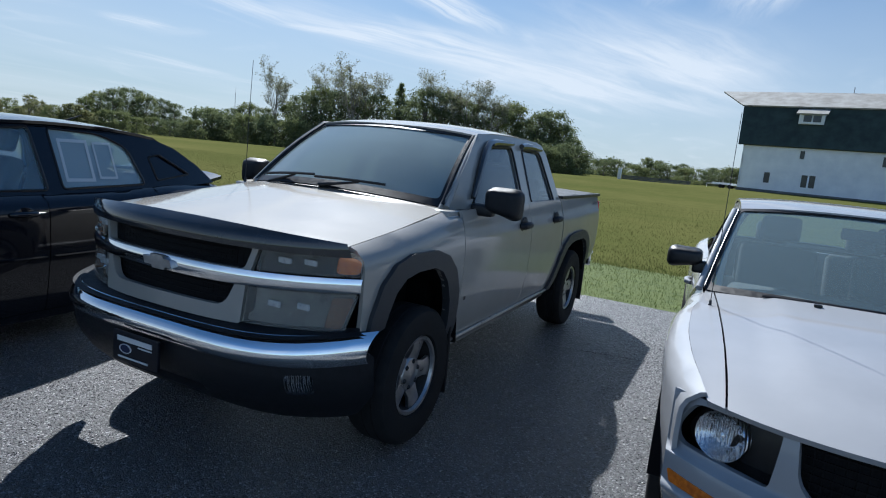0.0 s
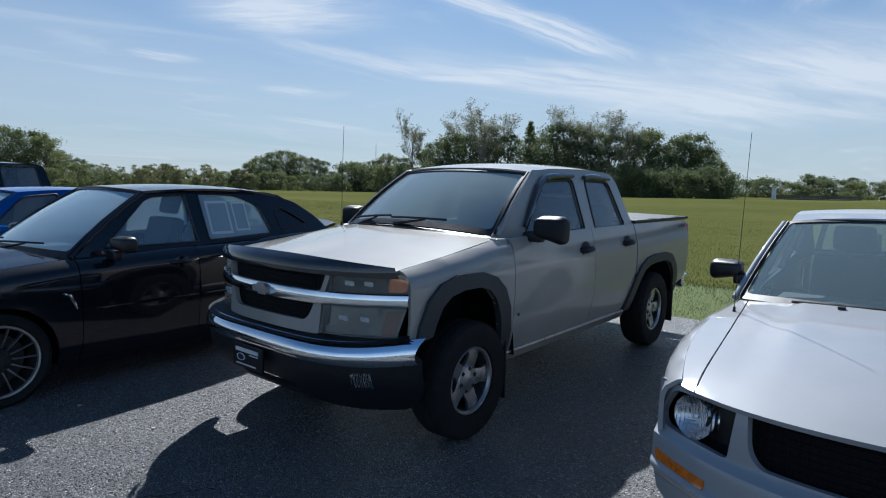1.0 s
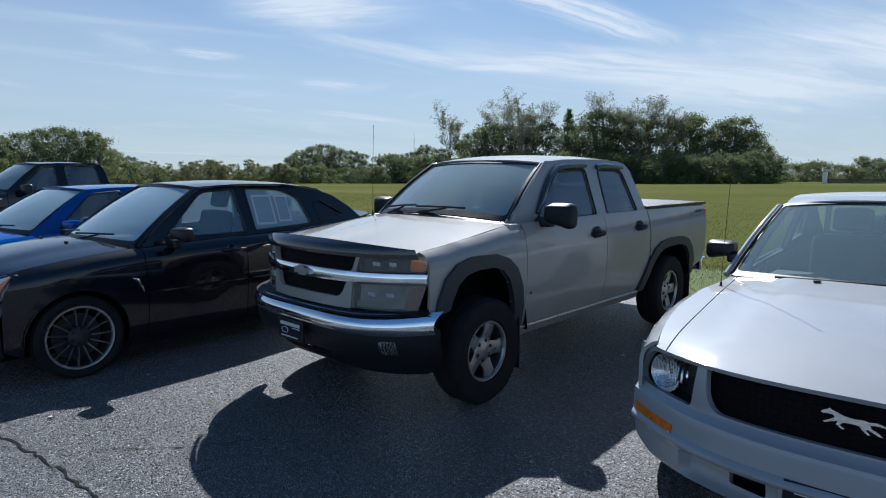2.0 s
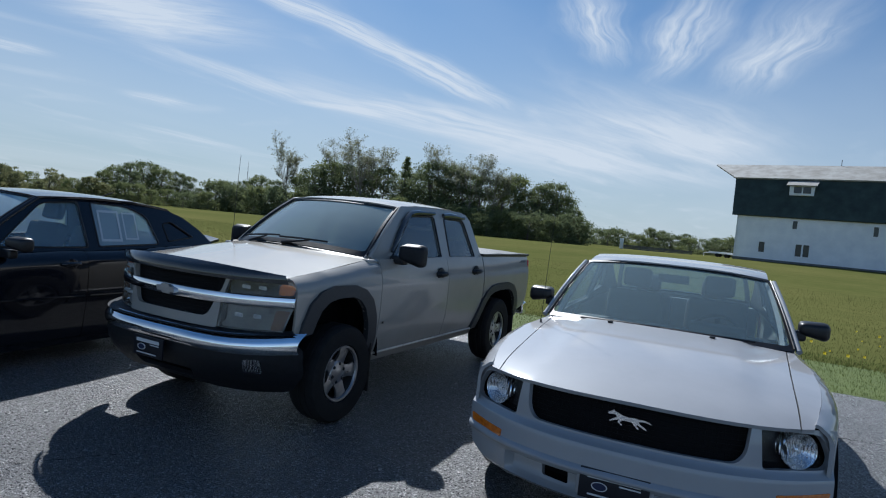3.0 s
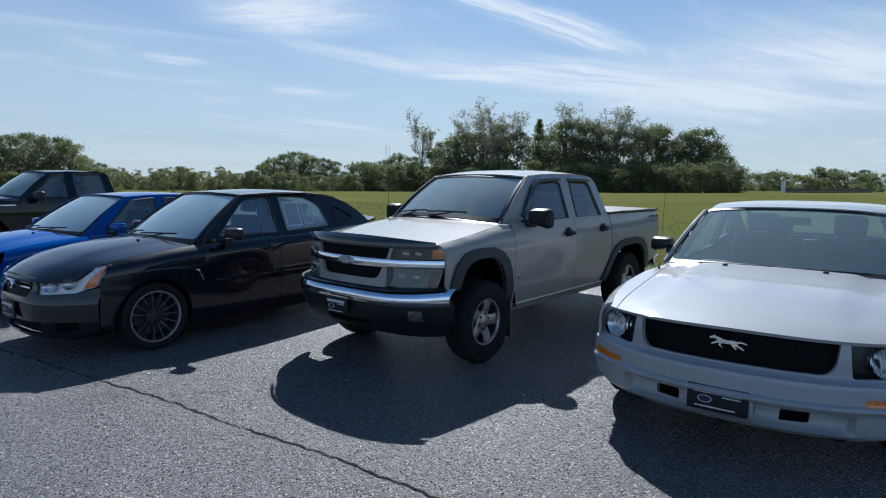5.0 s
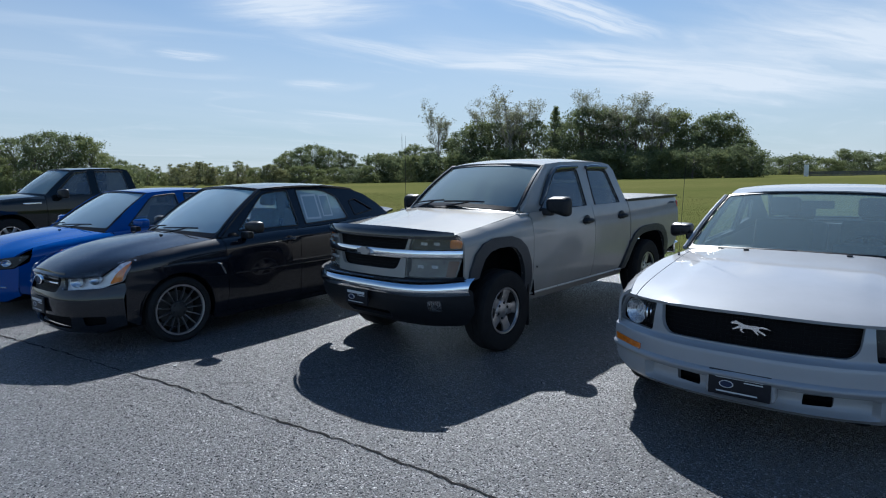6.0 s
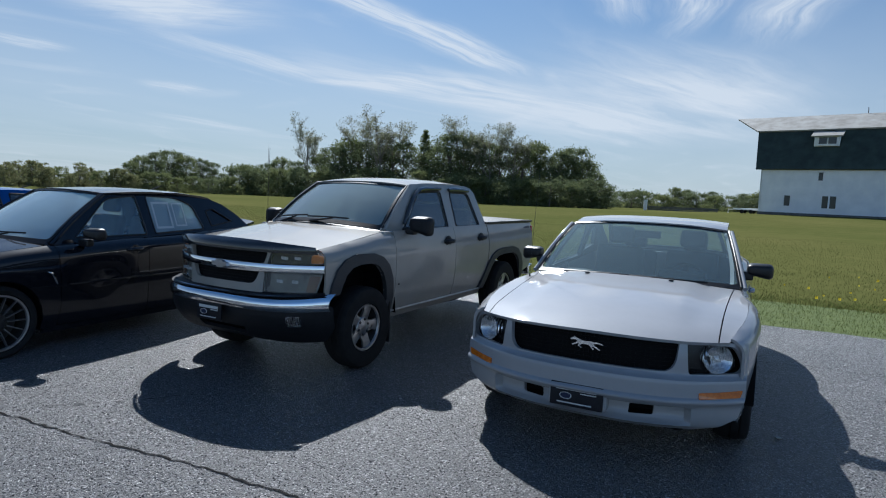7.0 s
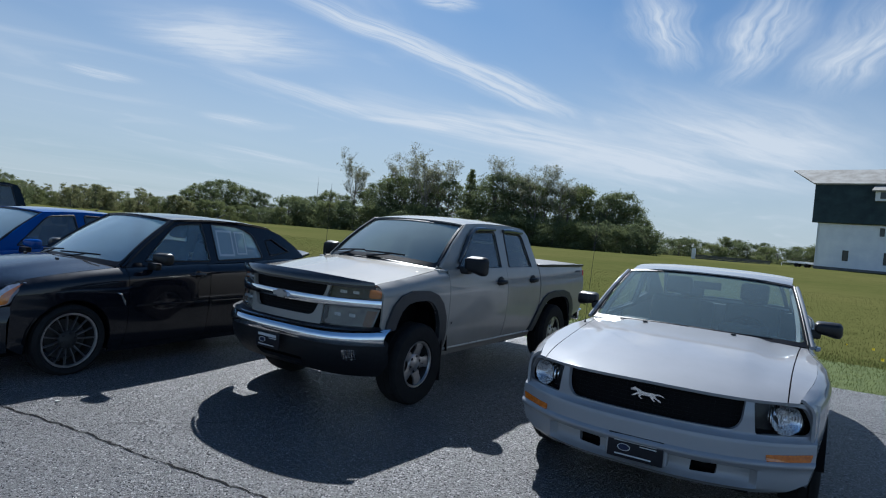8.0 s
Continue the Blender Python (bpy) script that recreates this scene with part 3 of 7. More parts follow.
def glasshouse_fn(c):
    def f(y, z):
        x = c["gh_x"] - c["gh_k"] * (z - c["gh_z"])
        a = c["gh_a"]
        if y < a[0]:
            x -= a[1] * ((a[0] - y) / a[2]) ** 2 * max(0.0, 1 - (z - c["gh_z"]) / a[3])
        if "gh_c" in c and y > c["gh_c"][0]:
            x -= c["gh_c"][1] * ((y - c["gh_c"][0]) / c["gh_c"][2]) ** 2
        return x
    return f


def windscreen_fn(base, base_mid, top, top_mid):
    """base, top: corner (x, y, z); base_mid, top_mid: (y, z) on the centre line."""
    def f(u, v):
        k = 1 - u * u
        b = (base[0] * u, lerp(base[1], base_mid[0], k), lerp(base[2], base_mid[1], k))
        t = (top[0] * u, lerp(top[1], top_mid[0], k), lerp(top[2], top_mid[1], k))
        bow = 0.02 * math.sin(math.pi * min(max(v, 0), 1))
        return (lerp(b[0], t[0], v), lerp(b[1], t[1], v) - bow * 0.5, lerp(b[2], t[2], v) + bow)
    return f


def build_body(T, c):
    """Sheet metal, glass and cabin shared by all the cars; panels are outlines in side view (y, z)."""
    sx, gx = side_fn(c), glasshouse_fn(c)
    side3 = lambda y, z: (sx(y, z), y, z)
    gh3 = lambda y, z: (gx(y, z), y, z)
    mat, step = c["paint"], c.get("step", (0.09, 0.045))
    doors = {}
    for s in (1, -1):
        for name, outline in c["panels"]:
            p = shell(name, [outline], side3, mat, T, step, 0.018, s)
            if "door" in name:
                doors[(name, s)] = p
        pillar = shell("window_frame", [c["gh_outline"]] + c["windows"], gh3, c.get("pillar", mat), T, (0.12, 0.12), 0.03, s)
        shell("pillar_lining", [c["gh_outline"]] + c["windows"], gh3, CLOTH, pillar, (0.15, 0.15), 0.0, s, -0.034)
        for k, w in enumerate(c["windows"]):
            g = shell("side_window", [w], gh3, c["side_glass"][k], pillar, (0.15, 0.15), 0.0, s, -0.012)
            g.visible_shadow = False
            ring = tube_bm([Vector((s * (gx(y, z) + 0.001), y, z)) for y, z in w + w[:1]], 0.0085, 6)
            part("window_seal", ring, TRIM, pillar)
        for y, z, name in c["handles"]:
            door_handle(doors[(name, s)], s, sx(y, z), y, z, c["handle_mat"])
    # bonnet
    fy, rear, crown = c["front"], c["hood_rear"], c["crown"]

    def edge(y):
        return sx(y, c["ztop"](y) - 0.0012) - 0.007

    cut = c.get("hood_cut", lambda y: 9.0)
    dome_x, dome_w = c.get("dome_edge", (0.50, 0.14))

    def hood(x, y):
        w = max(0.3, edge(max(y, -0.8)))
        q = min(abs(x) / w, 1.0)
        z = c["ztop"](y) + crown * (1 - q ** 2.2) + c.get("dome", 0) * max(0.0, min(1.0, (dome_x - abs(x)) / dome_w)) * min(1, max(0, (y - fy(x)) / 0.5))
        nose = (fy(x) + c["nose"][0] - y) / c["nose"][0]
        if nose > 0:
            z -= c["nose"][1] * nose * nose
        return (x, y, z)
    xs = [i / 14 for i in range(-14, 15)]
    y_start = c["hood_start"]
    lip = lambda y: min(edge(y), cut(y))
    y_front = [(lip(y_start) * u, fy(lip(y_start) * u) + 0.01) for u in xs]
    yr_end = rear(1.0)
    y_side = [lerp(y_start, yr_end, i / 10) for i in range(1, 11)]
    side_pts = [(lip(y), y) for y in y_side]
    back_pts = [(lip(yr_end) * u, rear(abs(u))) for u in reversed(xs[1:-1])]
    outline = y_front + side_pts + back_pts + [(-x, y) for x, y in reversed(side_pts)]
    h = shell("bonnet", [outline], hood, mat, T, (0.07, 0.07), 0.02, heart=Vector((0, 0.2, -2)))
    if "hood_cut" in c:
        inner = [(lip(y) + 0.007, y) for y in reversed(y_side)]
        nose_pts = [(x, fy(x) + 0.01) for x in (lerp(lip(y_start) + 0.007, edge(y_start), i / 5) for i in range(6))]
        for s in (1, -1):
            shell("fender_top", [inner + nose_pts + [(edge(y) + 0.006, y) for y in y_side]], hood, mat, T, (0.04, 0.07), 0.02, s, heart=Vector((0, 0.2, -2)))
    for s in (-1, 1):
        if c.get("jets"):
            jx, jy = c["jets"]
            z = hood(jx, jy)[2]
            part("washer_jet", moved(box_bm(-0.018, 0.018, -0.012, 0.012, 0, 0.014, 0.005), pose(s * jx, jy, z)), TRIM, h)
    # windscreen, roof, back window
    w = c["ws"]
    wf = windscreen_fn(*w)
    g = shell("windscreen", [rounded([(-1, 0), (1, 0), (1, 1), (-1, 1)], 0.05)], wf, c["ws_glass"], T, (0.1, 0.2), 0.0, lift=-0.006)
    g.visible_shadow = False
    seal = c.get("seal", 0.028)
    shell("windscreen_seal", [rounded([(-1.02, -0.03), (1.02, -0.03), (1.02, 1.025), (-1.02, 1.025)], 0.05), rounded([(-1 + seal, 0.02 + seal), (1 - seal, 0.02 + seal), (1 - seal, 1 - seal), (seal - 1, 1 - seal)], 0.05)], wf, TRIM, g, (0.1, 0.3), 0.006, lift=0.001)
    for u in (-1.0, 1.0):
        edge_line = [Vector(wf(u * 1.012, v)) + Vector((0, -0.004, 0.004)) for v in (0.0, 0.2, 0.4, 0.6, 0.8, 1.0)]
        post = [Vector(wf(u * 1.045, v)) + Vector((0, 0.004, -0.004)) for v in (-0.02, 0.2, 0.4, 0.6, 0.8, 1.0)]
        part("windscreen_pillar", tube_bm(post, 0.019, 10), mat, T)
        part("pillar_moulding", tube_bm(edge_line, c.get("moulding", 0.010), 8), TRIM, g)
    rw, y0, y1, zr, drop = c["roof"]

    def roof(x, y):
        q = min(abs(x) / rw, 1.05)
        z = zr(y) - drop * q ** 2.6 - c.get("roof_corner", 0.0) * q ** 4 * max(0.0, 1 - (y - y0) / 0.3) ** 2
        return (x, y, z)
    us = [i / 8 for i in range(-8, 9)]
    ro = [(rw * u, y0 - c["roof_bow"] * (1 - u * u) + c.get("roof_corner", 0.0) * u ** 8) for u in us] + [(rw * u, y1 + c["roof_bow2"] * (1 - u * u)) for u in reversed(us)]
    shell("roof", [ro], roof, mat, T, (0.1, 0.12), 0.02, heart=Vector((0, 1.5, -3)))
    shell("headliner", [ro], roof, CLOTH, T, (0.2, 0.25), 0.0, lift=-0.034, heart=Vector((0, 1.5, -3)))
    if "back" in c:
        bg = shell("rear_window", [rounded([(-0.97, 0.03), (0.97, 0.03), (0.97, 0.97), (-0.97, 0.97)], 0.06)], windscreen_fn(*c["back"]), c["back_glass"], T, (0.15, 0.25), 0.0)
        bg.visible_shadow = False
        shell("rear_window_seal", [rounded([(-1.02, -0.02), (1.02, -0.02), (1.02, 1.02), (-1.02, 1.02)], 0.05), rounded([(-0.95, 0.05), (0.95, 0.05), (0.95, 0.95), (-0.95, 0.95)], 0.06)], windscreen_fn(*c["back"]), mat, bg, (0.15, 0.3), 0.01, lift=0.001)
    if "deck" in c:
        d0, d1, dz = c["deck"]
        shell("boot_lid", [[(u * 0.985 * (sx(lerp(d0, d1, 0.3), c["ztop"](d0) - 0.002)), d0) for u in us] + [(u * 0.9 * sx(d1, c["ztop"](d1) - 0.002), d1) for u in reversed(us)]],
                   lambda x, y: (x, y, c["ztop"](y) + dz * (1 - min(1, abs(x) / 0.75) ** 2.2)), mat, T, (0.1, 0.1), 0.02, heart=Vector((0, 3, -3)))
        tail = lambda x, z: (x, d1 + 0.10 - 0.16 * (abs(x) / 0.7) ** 3 + 0.03 * math.sin((z - 0.3) * 5), z)
        tw = c["hw"](d1) * 0.98
        rb = shell("rear_bumper", [rounded([(-tw, 0.25), (tw, 0.25), (tw, c["ztop"](d1)), (-tw, c["ztop"](d1))], 0.05)], tail, mat, T, (0.1, 0.1), 0.02)
        for s in (1, -1):
            shell("tail_lamp", [rounded([(tw * 0.60, 0.68), (tw * 0.99, 0.68), (tw * 0.99, 0.88), (tw * 0.60, 0.88)], 0.03)], tail, RED, rb, (0.1, 0.1), 0.01, s, 0.004)
    # cabin and underside
    fl = c["floor"]
    part("underbody", join([box_bm(-fl[0], fl[0], fl[1], fl[2], fl[3], fl[3] + 0.16, 0.03), box_bm(-fl[4], fl[4], c["cabin"][0], c["cabin"][1], fl[3] + 0.02, fl[3] + 0.22, 0.03),
                            box_bm(-fl[4] + 0.06, fl[4] - 0.06, c["cabin"][0] - 0.05, c["cabin"][0] + 0.02, fl[3], c["ztop"](c["cabin"][0]) - 0.04, 0.0)]), UNDER, T)
    part("engine_bay", box_bm(-fl[0] - 0.02, fl[0] + 0.02, c["bay"], c["cabin"][0], fl[3] + 0.05, c["ztop"](-0.5) - 0.05, 0.02), UNDER, T)
    for s in (1, -1):
        for y in c["axles"]:
            R = c["liner"]
            lin = lambda a, x, y=y, R=R: (x, y + R * math.cos(a), c["hub_z"] + R * math.sin(a))
            shell("wheel_liner", [[(0.0, fl[0]), (math.pi, fl[0]), (math.pi, sx(y, c["hub_z"] + R) - 0.02), (0.0, sx(y, c["hub_z"] + R) - 0.02)]], lin, UNDER, T, (0.3, 0.5), 0.0, s)
    dx, dy, dz = c["dash"]
    dash = part("dashboard", join([box_bm(-dx, dx, dy - 0.22, dy + 0.28, dz - 0.30, dz - 0.02, 0.06, 3), moved(box_bm(-0.2, 0.2, -0.1, 0.1, -0.03, 0.045, 0.03, 3), pose(c["driver"], dy + 0.15, dz))]), CLOTH, T)
    steering_wheel(dash, c["driver"], dy + 0.42, dz - 0.07)
    for x, y, z in c["seats"]:
        seat(T, x, y, z)
    for x, y, z in c.get("rear_seats", ()):
        seat(T, x, y, z, 0.52, 0.55, 20)
    mir = box_bm(-0.12, 0.12, -0.015, 0.015, -0.035, 0.035, 0.012, 3)
    part("inner_mirror", moved(mir, pose(0, c["ws"][3][0] + 0.10, c["ws"][3][1] - 0.11)), TRIM, T)
    return sx, gx, hood


def front_lamp(T, name, outline, fn, s, housing, bowls, lens=LENS, deep=0.05, amber=None, amber_mat=None):
    """A headlamp: recessed housing, reflector bowls, amber corner and clear lens."""
    L = shell(name, [outline], fn, housing, T, (0.05, 0.05), 0.01, s, -deep)
    for x, z, rx, rz in bowls:
        y = fn(x, z)[1]
        if rz < 0.02:
            # flat reflectors are white boxes, the glint of the facet put into their colour
            part("reflector", box_bm(s * x - rx, s * x + rx, y + deep * 0.4, y + deep * 0.4 + 0.01, z - rz * 0.8, z + rz * 0.8, 0.008, 3), LAMP_GLINT, L)
            continue
        bowl = lathe_bm([(0.0, 0.045), (0.35, 0.040), (0.7, 0.022), (1.0, -0.012), (1.04, -0.010), (1.02, 0.045)], 24, axis="y")
        slope = math.degrees(math.atan2(fn(x + 0.03, z)[1] - fn(x - 0.03, z)[1], 0.06))
        moved(bowl, pose(s * x, y + deep * 0.5, z, 0, 0, s * slope) @ Matrix.Diagonal((rx, deep / 0.085, rz, 1)))
        part("reflector", bowl, LAMP_BOWL, L)
        bulb = lathe_bm([(0, 0.0), (0.008, 0.004), (0.009, 0.02), (0, 0.022)], 12, axis="y")
        part("bulb", moved(bulb, pose(s * x, y + deep * 0.5, z, 0, 0, s * slope)), CHROME, L)
    if amber:
        shell("indicator", [amber], fn, amber_mat or AMBER, L, (0.04, 0.04), 0.03, s, -0.006)
    g = shell("lens", [outline], fn, lens, L, (0.05, 0.05), 0.02, s, 0.004)
    g.visible_shadow = False
    return L


# ---------- silver-beige pickup ----------
def beige_pickup():
    T = thing("pickup_truck", (0, 0, 0), 0, "silver-beige four-door pickup truck with grey wheel arch flares, parked on asphalt", "pickup truck", "cars in the row")
    ztop = curve((-0.60, 1.088), (-0.2, 1.135), (0.2, 1.188), (0.45, 1.215), (1.0, 1.235), (2.45, 1.237), (4.0, 1.237))
    F = lambda x: -0.87 + 0.275 * (abs(x) / 0.85) ** 2.8
    front_arch = [(-0.41, 0.72), (-0.385, 0.79), (-0.34, 0.87), (-0.26, 0.925), (-0.15, 0.945), (0.02, 0.945), (0.11, 0.915), (0.18, 0.85), (0.235, 0.74), (0.27, 0.60), (0.29, 0.455)]
    rear_arch = [(2.42, 0.455), (2.47, 0.60), (2.54, 0.71), (2.63, 0.79), (2.75, 0.83), (2.9, 0.845), (3.18, 0.845), (3.32, 0.81), (3.42, 0.73), (3.48, 0.62), (3.52, 0.48)]
    tops = [(lerp(0.412, -0.575, i / 9), ztop(lerp(0.412, -0.575, i / 9)) - 0.001) for i in range(10)]
    c = dict(
        paint=PEWTER, ztop=ztop, roll=0.085, roll_h=0.075, roll_to=0.414,
        hw=curve((-0.60, 0.852), (-0.35, 0.860), (-0.1, 0.864), (0.3, 0.866), (3.0, 0.866), (4.0, 0.845)),
        prof=curve((0.38, 0.885), (0.48, 0.940), (0.60, 0.975), (0.72, 0.993), (0.85, 1.0), (0.98, 1.0), (1.08, 0.985), (1.16, 0.963), (1.24, 0.93)),
        panels=[
            ("fender", [(-0.575, 0.735), (-0.50, 0.72)] + front_arch + [(0.412, 0.455)] + tops),
            ("front_door", rounded([(0.418, 0.46), (1.597, 0.46), (1.597, 1.228), (0.418, 1.214)], [0.03, 0.03, 0, 0])),
            ("rear_door", rounded([(1.603, 0.46), (2.27, 0.46), (2.34, 0.60), (2.43, 0.73), (2.45, 0.80), (2.455, 1.228), (1.603, 1.228)], [0.03, 0.03, 0.05, 0.05, 0.02, 0, 0])),
            ("bed_side", [(2.475, 0.62)] + rear_arch[1:] + [(3.62, 0.52), (3.93, 0.60), (3.965, 0.72), (3.985, 1.237), (2.475, 1.237)]),
            ("sill", rounded([(0.30, 0.375), (2.40, 0.375), (2.38, 0.452), (0.32, 0.452)], 0.02)),
        ],
        gh_x=0.805, gh_k=0.395, gh_z=1.205, gh_a=(1.0, 0.10, 0.6, 0.47),
        gh_outline=[(0.36, 1.205), (0.42, 1.262), (0.62, 1.42), (0.80, 1.556), (0.97, 1.668), (1.3, 1.685), (1.8, 1.692), (2.2, 1.686), (2.33, 1.665), (2.40, 1.60), (2.475, 1.205)],
        windows=[rounded([(0.66, 1.222), (1.09, 1.592), (1.555, 1.612), (1.515, 1.222)], [0.04, 0.05, 0.05, 0.03]), rounded([(1.70, 1.222), (1.765, 1.612), (2.215, 1.602), (2.29, 1.225)], [0.03, 0.05, 0.06, 0.03])],
        side_glass=[TINTED, TINTED], handles=[(1.43, 1.07, "front_door"), (2.24, 1.075, "rear_door")], handle_mat=BUMPER,
        front=F, hood_rear=lambda u: 0.33 - 0.13 * (1 - u * u), crown=0.058, nose=(0.12, 0.010), hood_start=-0.575,
        ws=((0.69, 0.40, 1.232), (0.235, 1.275), (0.592, 0.955, 1.646), (0.875, 1.670)), ws_glass=SHIELD,
        roof=(0.615, 0.955, 2.35, curve((0.85, 1.676), (1.0, 1.708), (1.3, 1.734), (1.8, 1.742), (2.2, 1.728), (2.42, 1.698)), 0.045), roof_bow=0.07, roof_bow2=0.04,
        back=((0.70, 2.475, 1.26), (2.50, 1.27), (0.58, 2.39, 1.64), (2.42, 1.655)), back_glass=TINTED,
        bay=-0.62, axles=(-0.06, 2.98), liner=0.52, hub_z=0.43, floor=(0.55, -0.75, 3.9, 0.36, 0.76), cabin=(0.35, 2.42), dash=(0.66, 0.62, 1.19), driver=0.36,
        seats=[(0.36, 1.35, 0.86), (-0.36, 1.35, 0.86)], rear_seats=[(0.34, 2.08, 0.86), (-0.34, 2.08, 0.86)])
    sx, gx, hood = build_body(T, c)
    # wheel arch flares, mud flaps, wheels
    outer_f = [(-0.53, 0.70), (-0.515, 0.79), (-0.45, 0.92), (-0.35, 1.0), (-0.20, 1.035), (0.04, 1.03), (0.18, 0.99), (0.28, 0.91), (0.345, 0.78), (0.375, 0.62), (0.385, 0.455)]
    outer_r = [(2.30, 0.455), (2.35, 0.60), (2.44, 0.745), (2.55, 0.845), (2.70, 0.905), (2.88, 0.925), (3.2, 0.925), (3.38, 0.89), (3.51, 0.79), (3.60, 0.66), (3.65, 0.48)]
    for s in (1, -1):
        for outer, inner in ((outer_f, front_arch), (outer_r, rear_arch)):
            shell("arch_flare", [outer + inner[::-1]], lambda y, z: (sx(y, z), y, z), PLASTIC, T, (0.08, 0.08), 0.045, s, 0.022, "dark grey plastic wheel arch flare")
        for y in (0.335, 3.50):
            part("mud_flap", box_bm(min(s * 0.66, s * 0.865), max(s * 0.66, s * 0.865), y - 0.008, y + 0.008, 0.17, 0.56, 0.006), TRIM, T)
        # smoked visors over the side windows
        v = [(0.665, 1.275), (0.80, 1.415), (0.95, 1.54), (1.08, 1.61), (1.2, 1.628), (1.56, 1.638)]
        part("window_visor", tube_bm([(s * (gx(y, z) + 0.018), y, z) for y, z in v], [0.014, 0.022, 0.026, 0.026, 0.024, 0.016], 8), SMOKE, T, "smoked window visor")
        v = [(1.745, 1.63), (1.85, 1.638), (2.0, 1.638), (2.23, 1.628)]
        part("window_visor", tube_bm([(s * (gx(y, z) + 0.018), y, z) for y, z in v], [0.02, 0.026, 0.025, 0.016], 8), SMOKE, T, "smoked window visor")
        wing_mirror(T, s, 0.865, 1.075, 0.66, 1.158, 1.355, BUMPER, 0.15, 1.21)
        # strut bars and drop of the suspension behind the sill
        part("side_reflector", box_bm(min(s * 0.868, s * 0.874), max(s * 0.868, s * 0.874), 0.452, 0.470, 0.699, 0.717, 0.002), TRIM, T)
        # bright metal tube paints the light caught along the sill's edge
        part("sill_strip", tube_bm([(s * (sx(y, 0.452) + 0.012), y, 0.452) for y in (0.40, 0.9, 1.5, 2.0, 2.34)], 0.011, 8), ALLOY, T, "bright strip along the sill, standing in for the light it catches")
    add_wheels(T, wheel_meshes(0.365, 0.207, 0.225, 5, 0.108, ALLOY, ALLOY, "cast"), 0.745, (0.0, 3.02), 0.365)
    part("axle", tube_bm([(-0.7, 0, 0.36), (0.7, 0, 0.36)], 0.05), UNDER, T)
    part("axle", join([tube_bm([(-0.7, 3.02, 0.36), (0.7, 3.02, 0.36)], 0.05), box_bm(-0.14, 0.14, 2.88, 3.16, 0.24, 0.50, 0.06)]), UNDER, T)
    part("exhaust_pipe", tube_bm([(0.45, 1.2, 0.33), (0.5, 2.3, 0.30), (0.45, 3.3, 0.40)], 0.035), UNDER, T)

    # face: panel with grille openings, chrome bar, lamps
    face = lambda x, z: (x, F(x) + 0.06 * (z - 0.9), z)
    mirror_x = lambda pts: [(-x, z) for x, z in reversed(pts)]
    up_g = rounded([(-0.425, 0.968), (0.425, 0.968), (0.455, 1.062), (-0.455, 1.062)], 0.02)
    low_g = rounded([(-0.345, 0.800), (0.345, 0.800), (0.39, 0.905), (-0.39, 0.905)], [0.05, 0.05, 0.01, 0.01])
    shell("grille_surround", [rounded([(-0.425, 0.735), (0.425, 0.735), (0.435, 0.90), (0.485, 1.08), (-0.485, 1.08), (-0.435, 0.90)], 0.015), up_g, low_g], face, PEWTER, T, (0.06, 0.05), 0.03)
    grille = shell("grille", [rounded([(-0.46, 0.775), (0.46, 0.775), (0.47, 1.065), (-0.47, 1.065)], 0.03)], face, MESH, T, (0.08, 0.08), 0.01, lift=-0.045)
    bars = []
    for z in (0.825, 0.85, 0.875, 0.985, 1.01, 1.035):
        bars.append(tube_bm([face(x, z) for x in (i * 0.05 for i in range(-7, 8))], 0.003, 5))
    for k in range(-14, 15):
        for z0, z1 in ((0.805, 0.90), (0.972, 1.058)):
            bars.append(tube_bm([Vector(face(k * 0.027, z0)) + Vector((0, 0.012, 0)), Vector(face(k * 0.027, z1)) + Vector((0, 0.012, 0))], 0.003, 4))
    part("grille_mesh", moved(join(bars), Matrix.Translation((0, 0.035, 0))), MESH, grille)
    bar = [(x / 20 * 0.856, 0.968 - 0.004 * (x / 20) ** 2) for x in range(-20, 21)]
    low = [(x / 20 * 0.856, 0.902 + 0.006 * (x / 20) ** 2) for x in range(20, -21, -1)]
    cb = shell("grille_bar", [bar + low], lambda x, z: (x, F(x) - 0.012 + 9 * (z - 0.934) ** 2, z), CHROME, T, (0.06, 0.011), 0.03, lift=0.006, label="chrome grille bar")
    tie = [(-0.085, 0.918), (-0.04, 0.918), (-0.033, 0.905), (0.04, 0.905), (0.05, 0.918), (0.085, 0.918), (0.075, 0.952), (0.035, 0.952), (0.028, 0.967), (-0.044, 0.967), (-0.05, 0.952), (-0.095, 0.952)]
    shell("badge", [tie], lambda x, z: (x, F(x) - 0.036, z), ALLOY, cb, (0.05, 0.05), 0.02, label="plain metal badge on the bar")
    for s in (1, -1):
        front_lamp(T, "headlamp", rounded([(0.475, 0.972), (0.850, 0.972), (0.850, 1.050), (0.815, 1.074), (0.50, 1.070)], 0.015), face, s, LAMP_DARK,
                   [(0.57, 1.018, 0.034, 0.015), (0.665, 1.018, 0.032, 0.015)], lens=HAZED_LENS, amber=rounded([(0.765, 0.982), (0.846, 0.982), (0.846, 1.045), (0.772, 1.058)], 0.022))
        front_lamp(T, "headlamp", rounded([(0.435, 0.745), (0.812, 0.738), (0.848, 0.898), (0.45, 0.898)], 0.012), face, s, LAMP_GREY,
                   [(0.545, 0.832, 0.034, 0.017), (0.655, 0.830, 0.032, 0.017)], lens=HAZED_LENS, amber=rounded([(0.745, 0.752), (0.803, 0.748), (0.836, 0.880), (0.765, 0.880)], 0.012), amber_mat=BROWN_LENS)
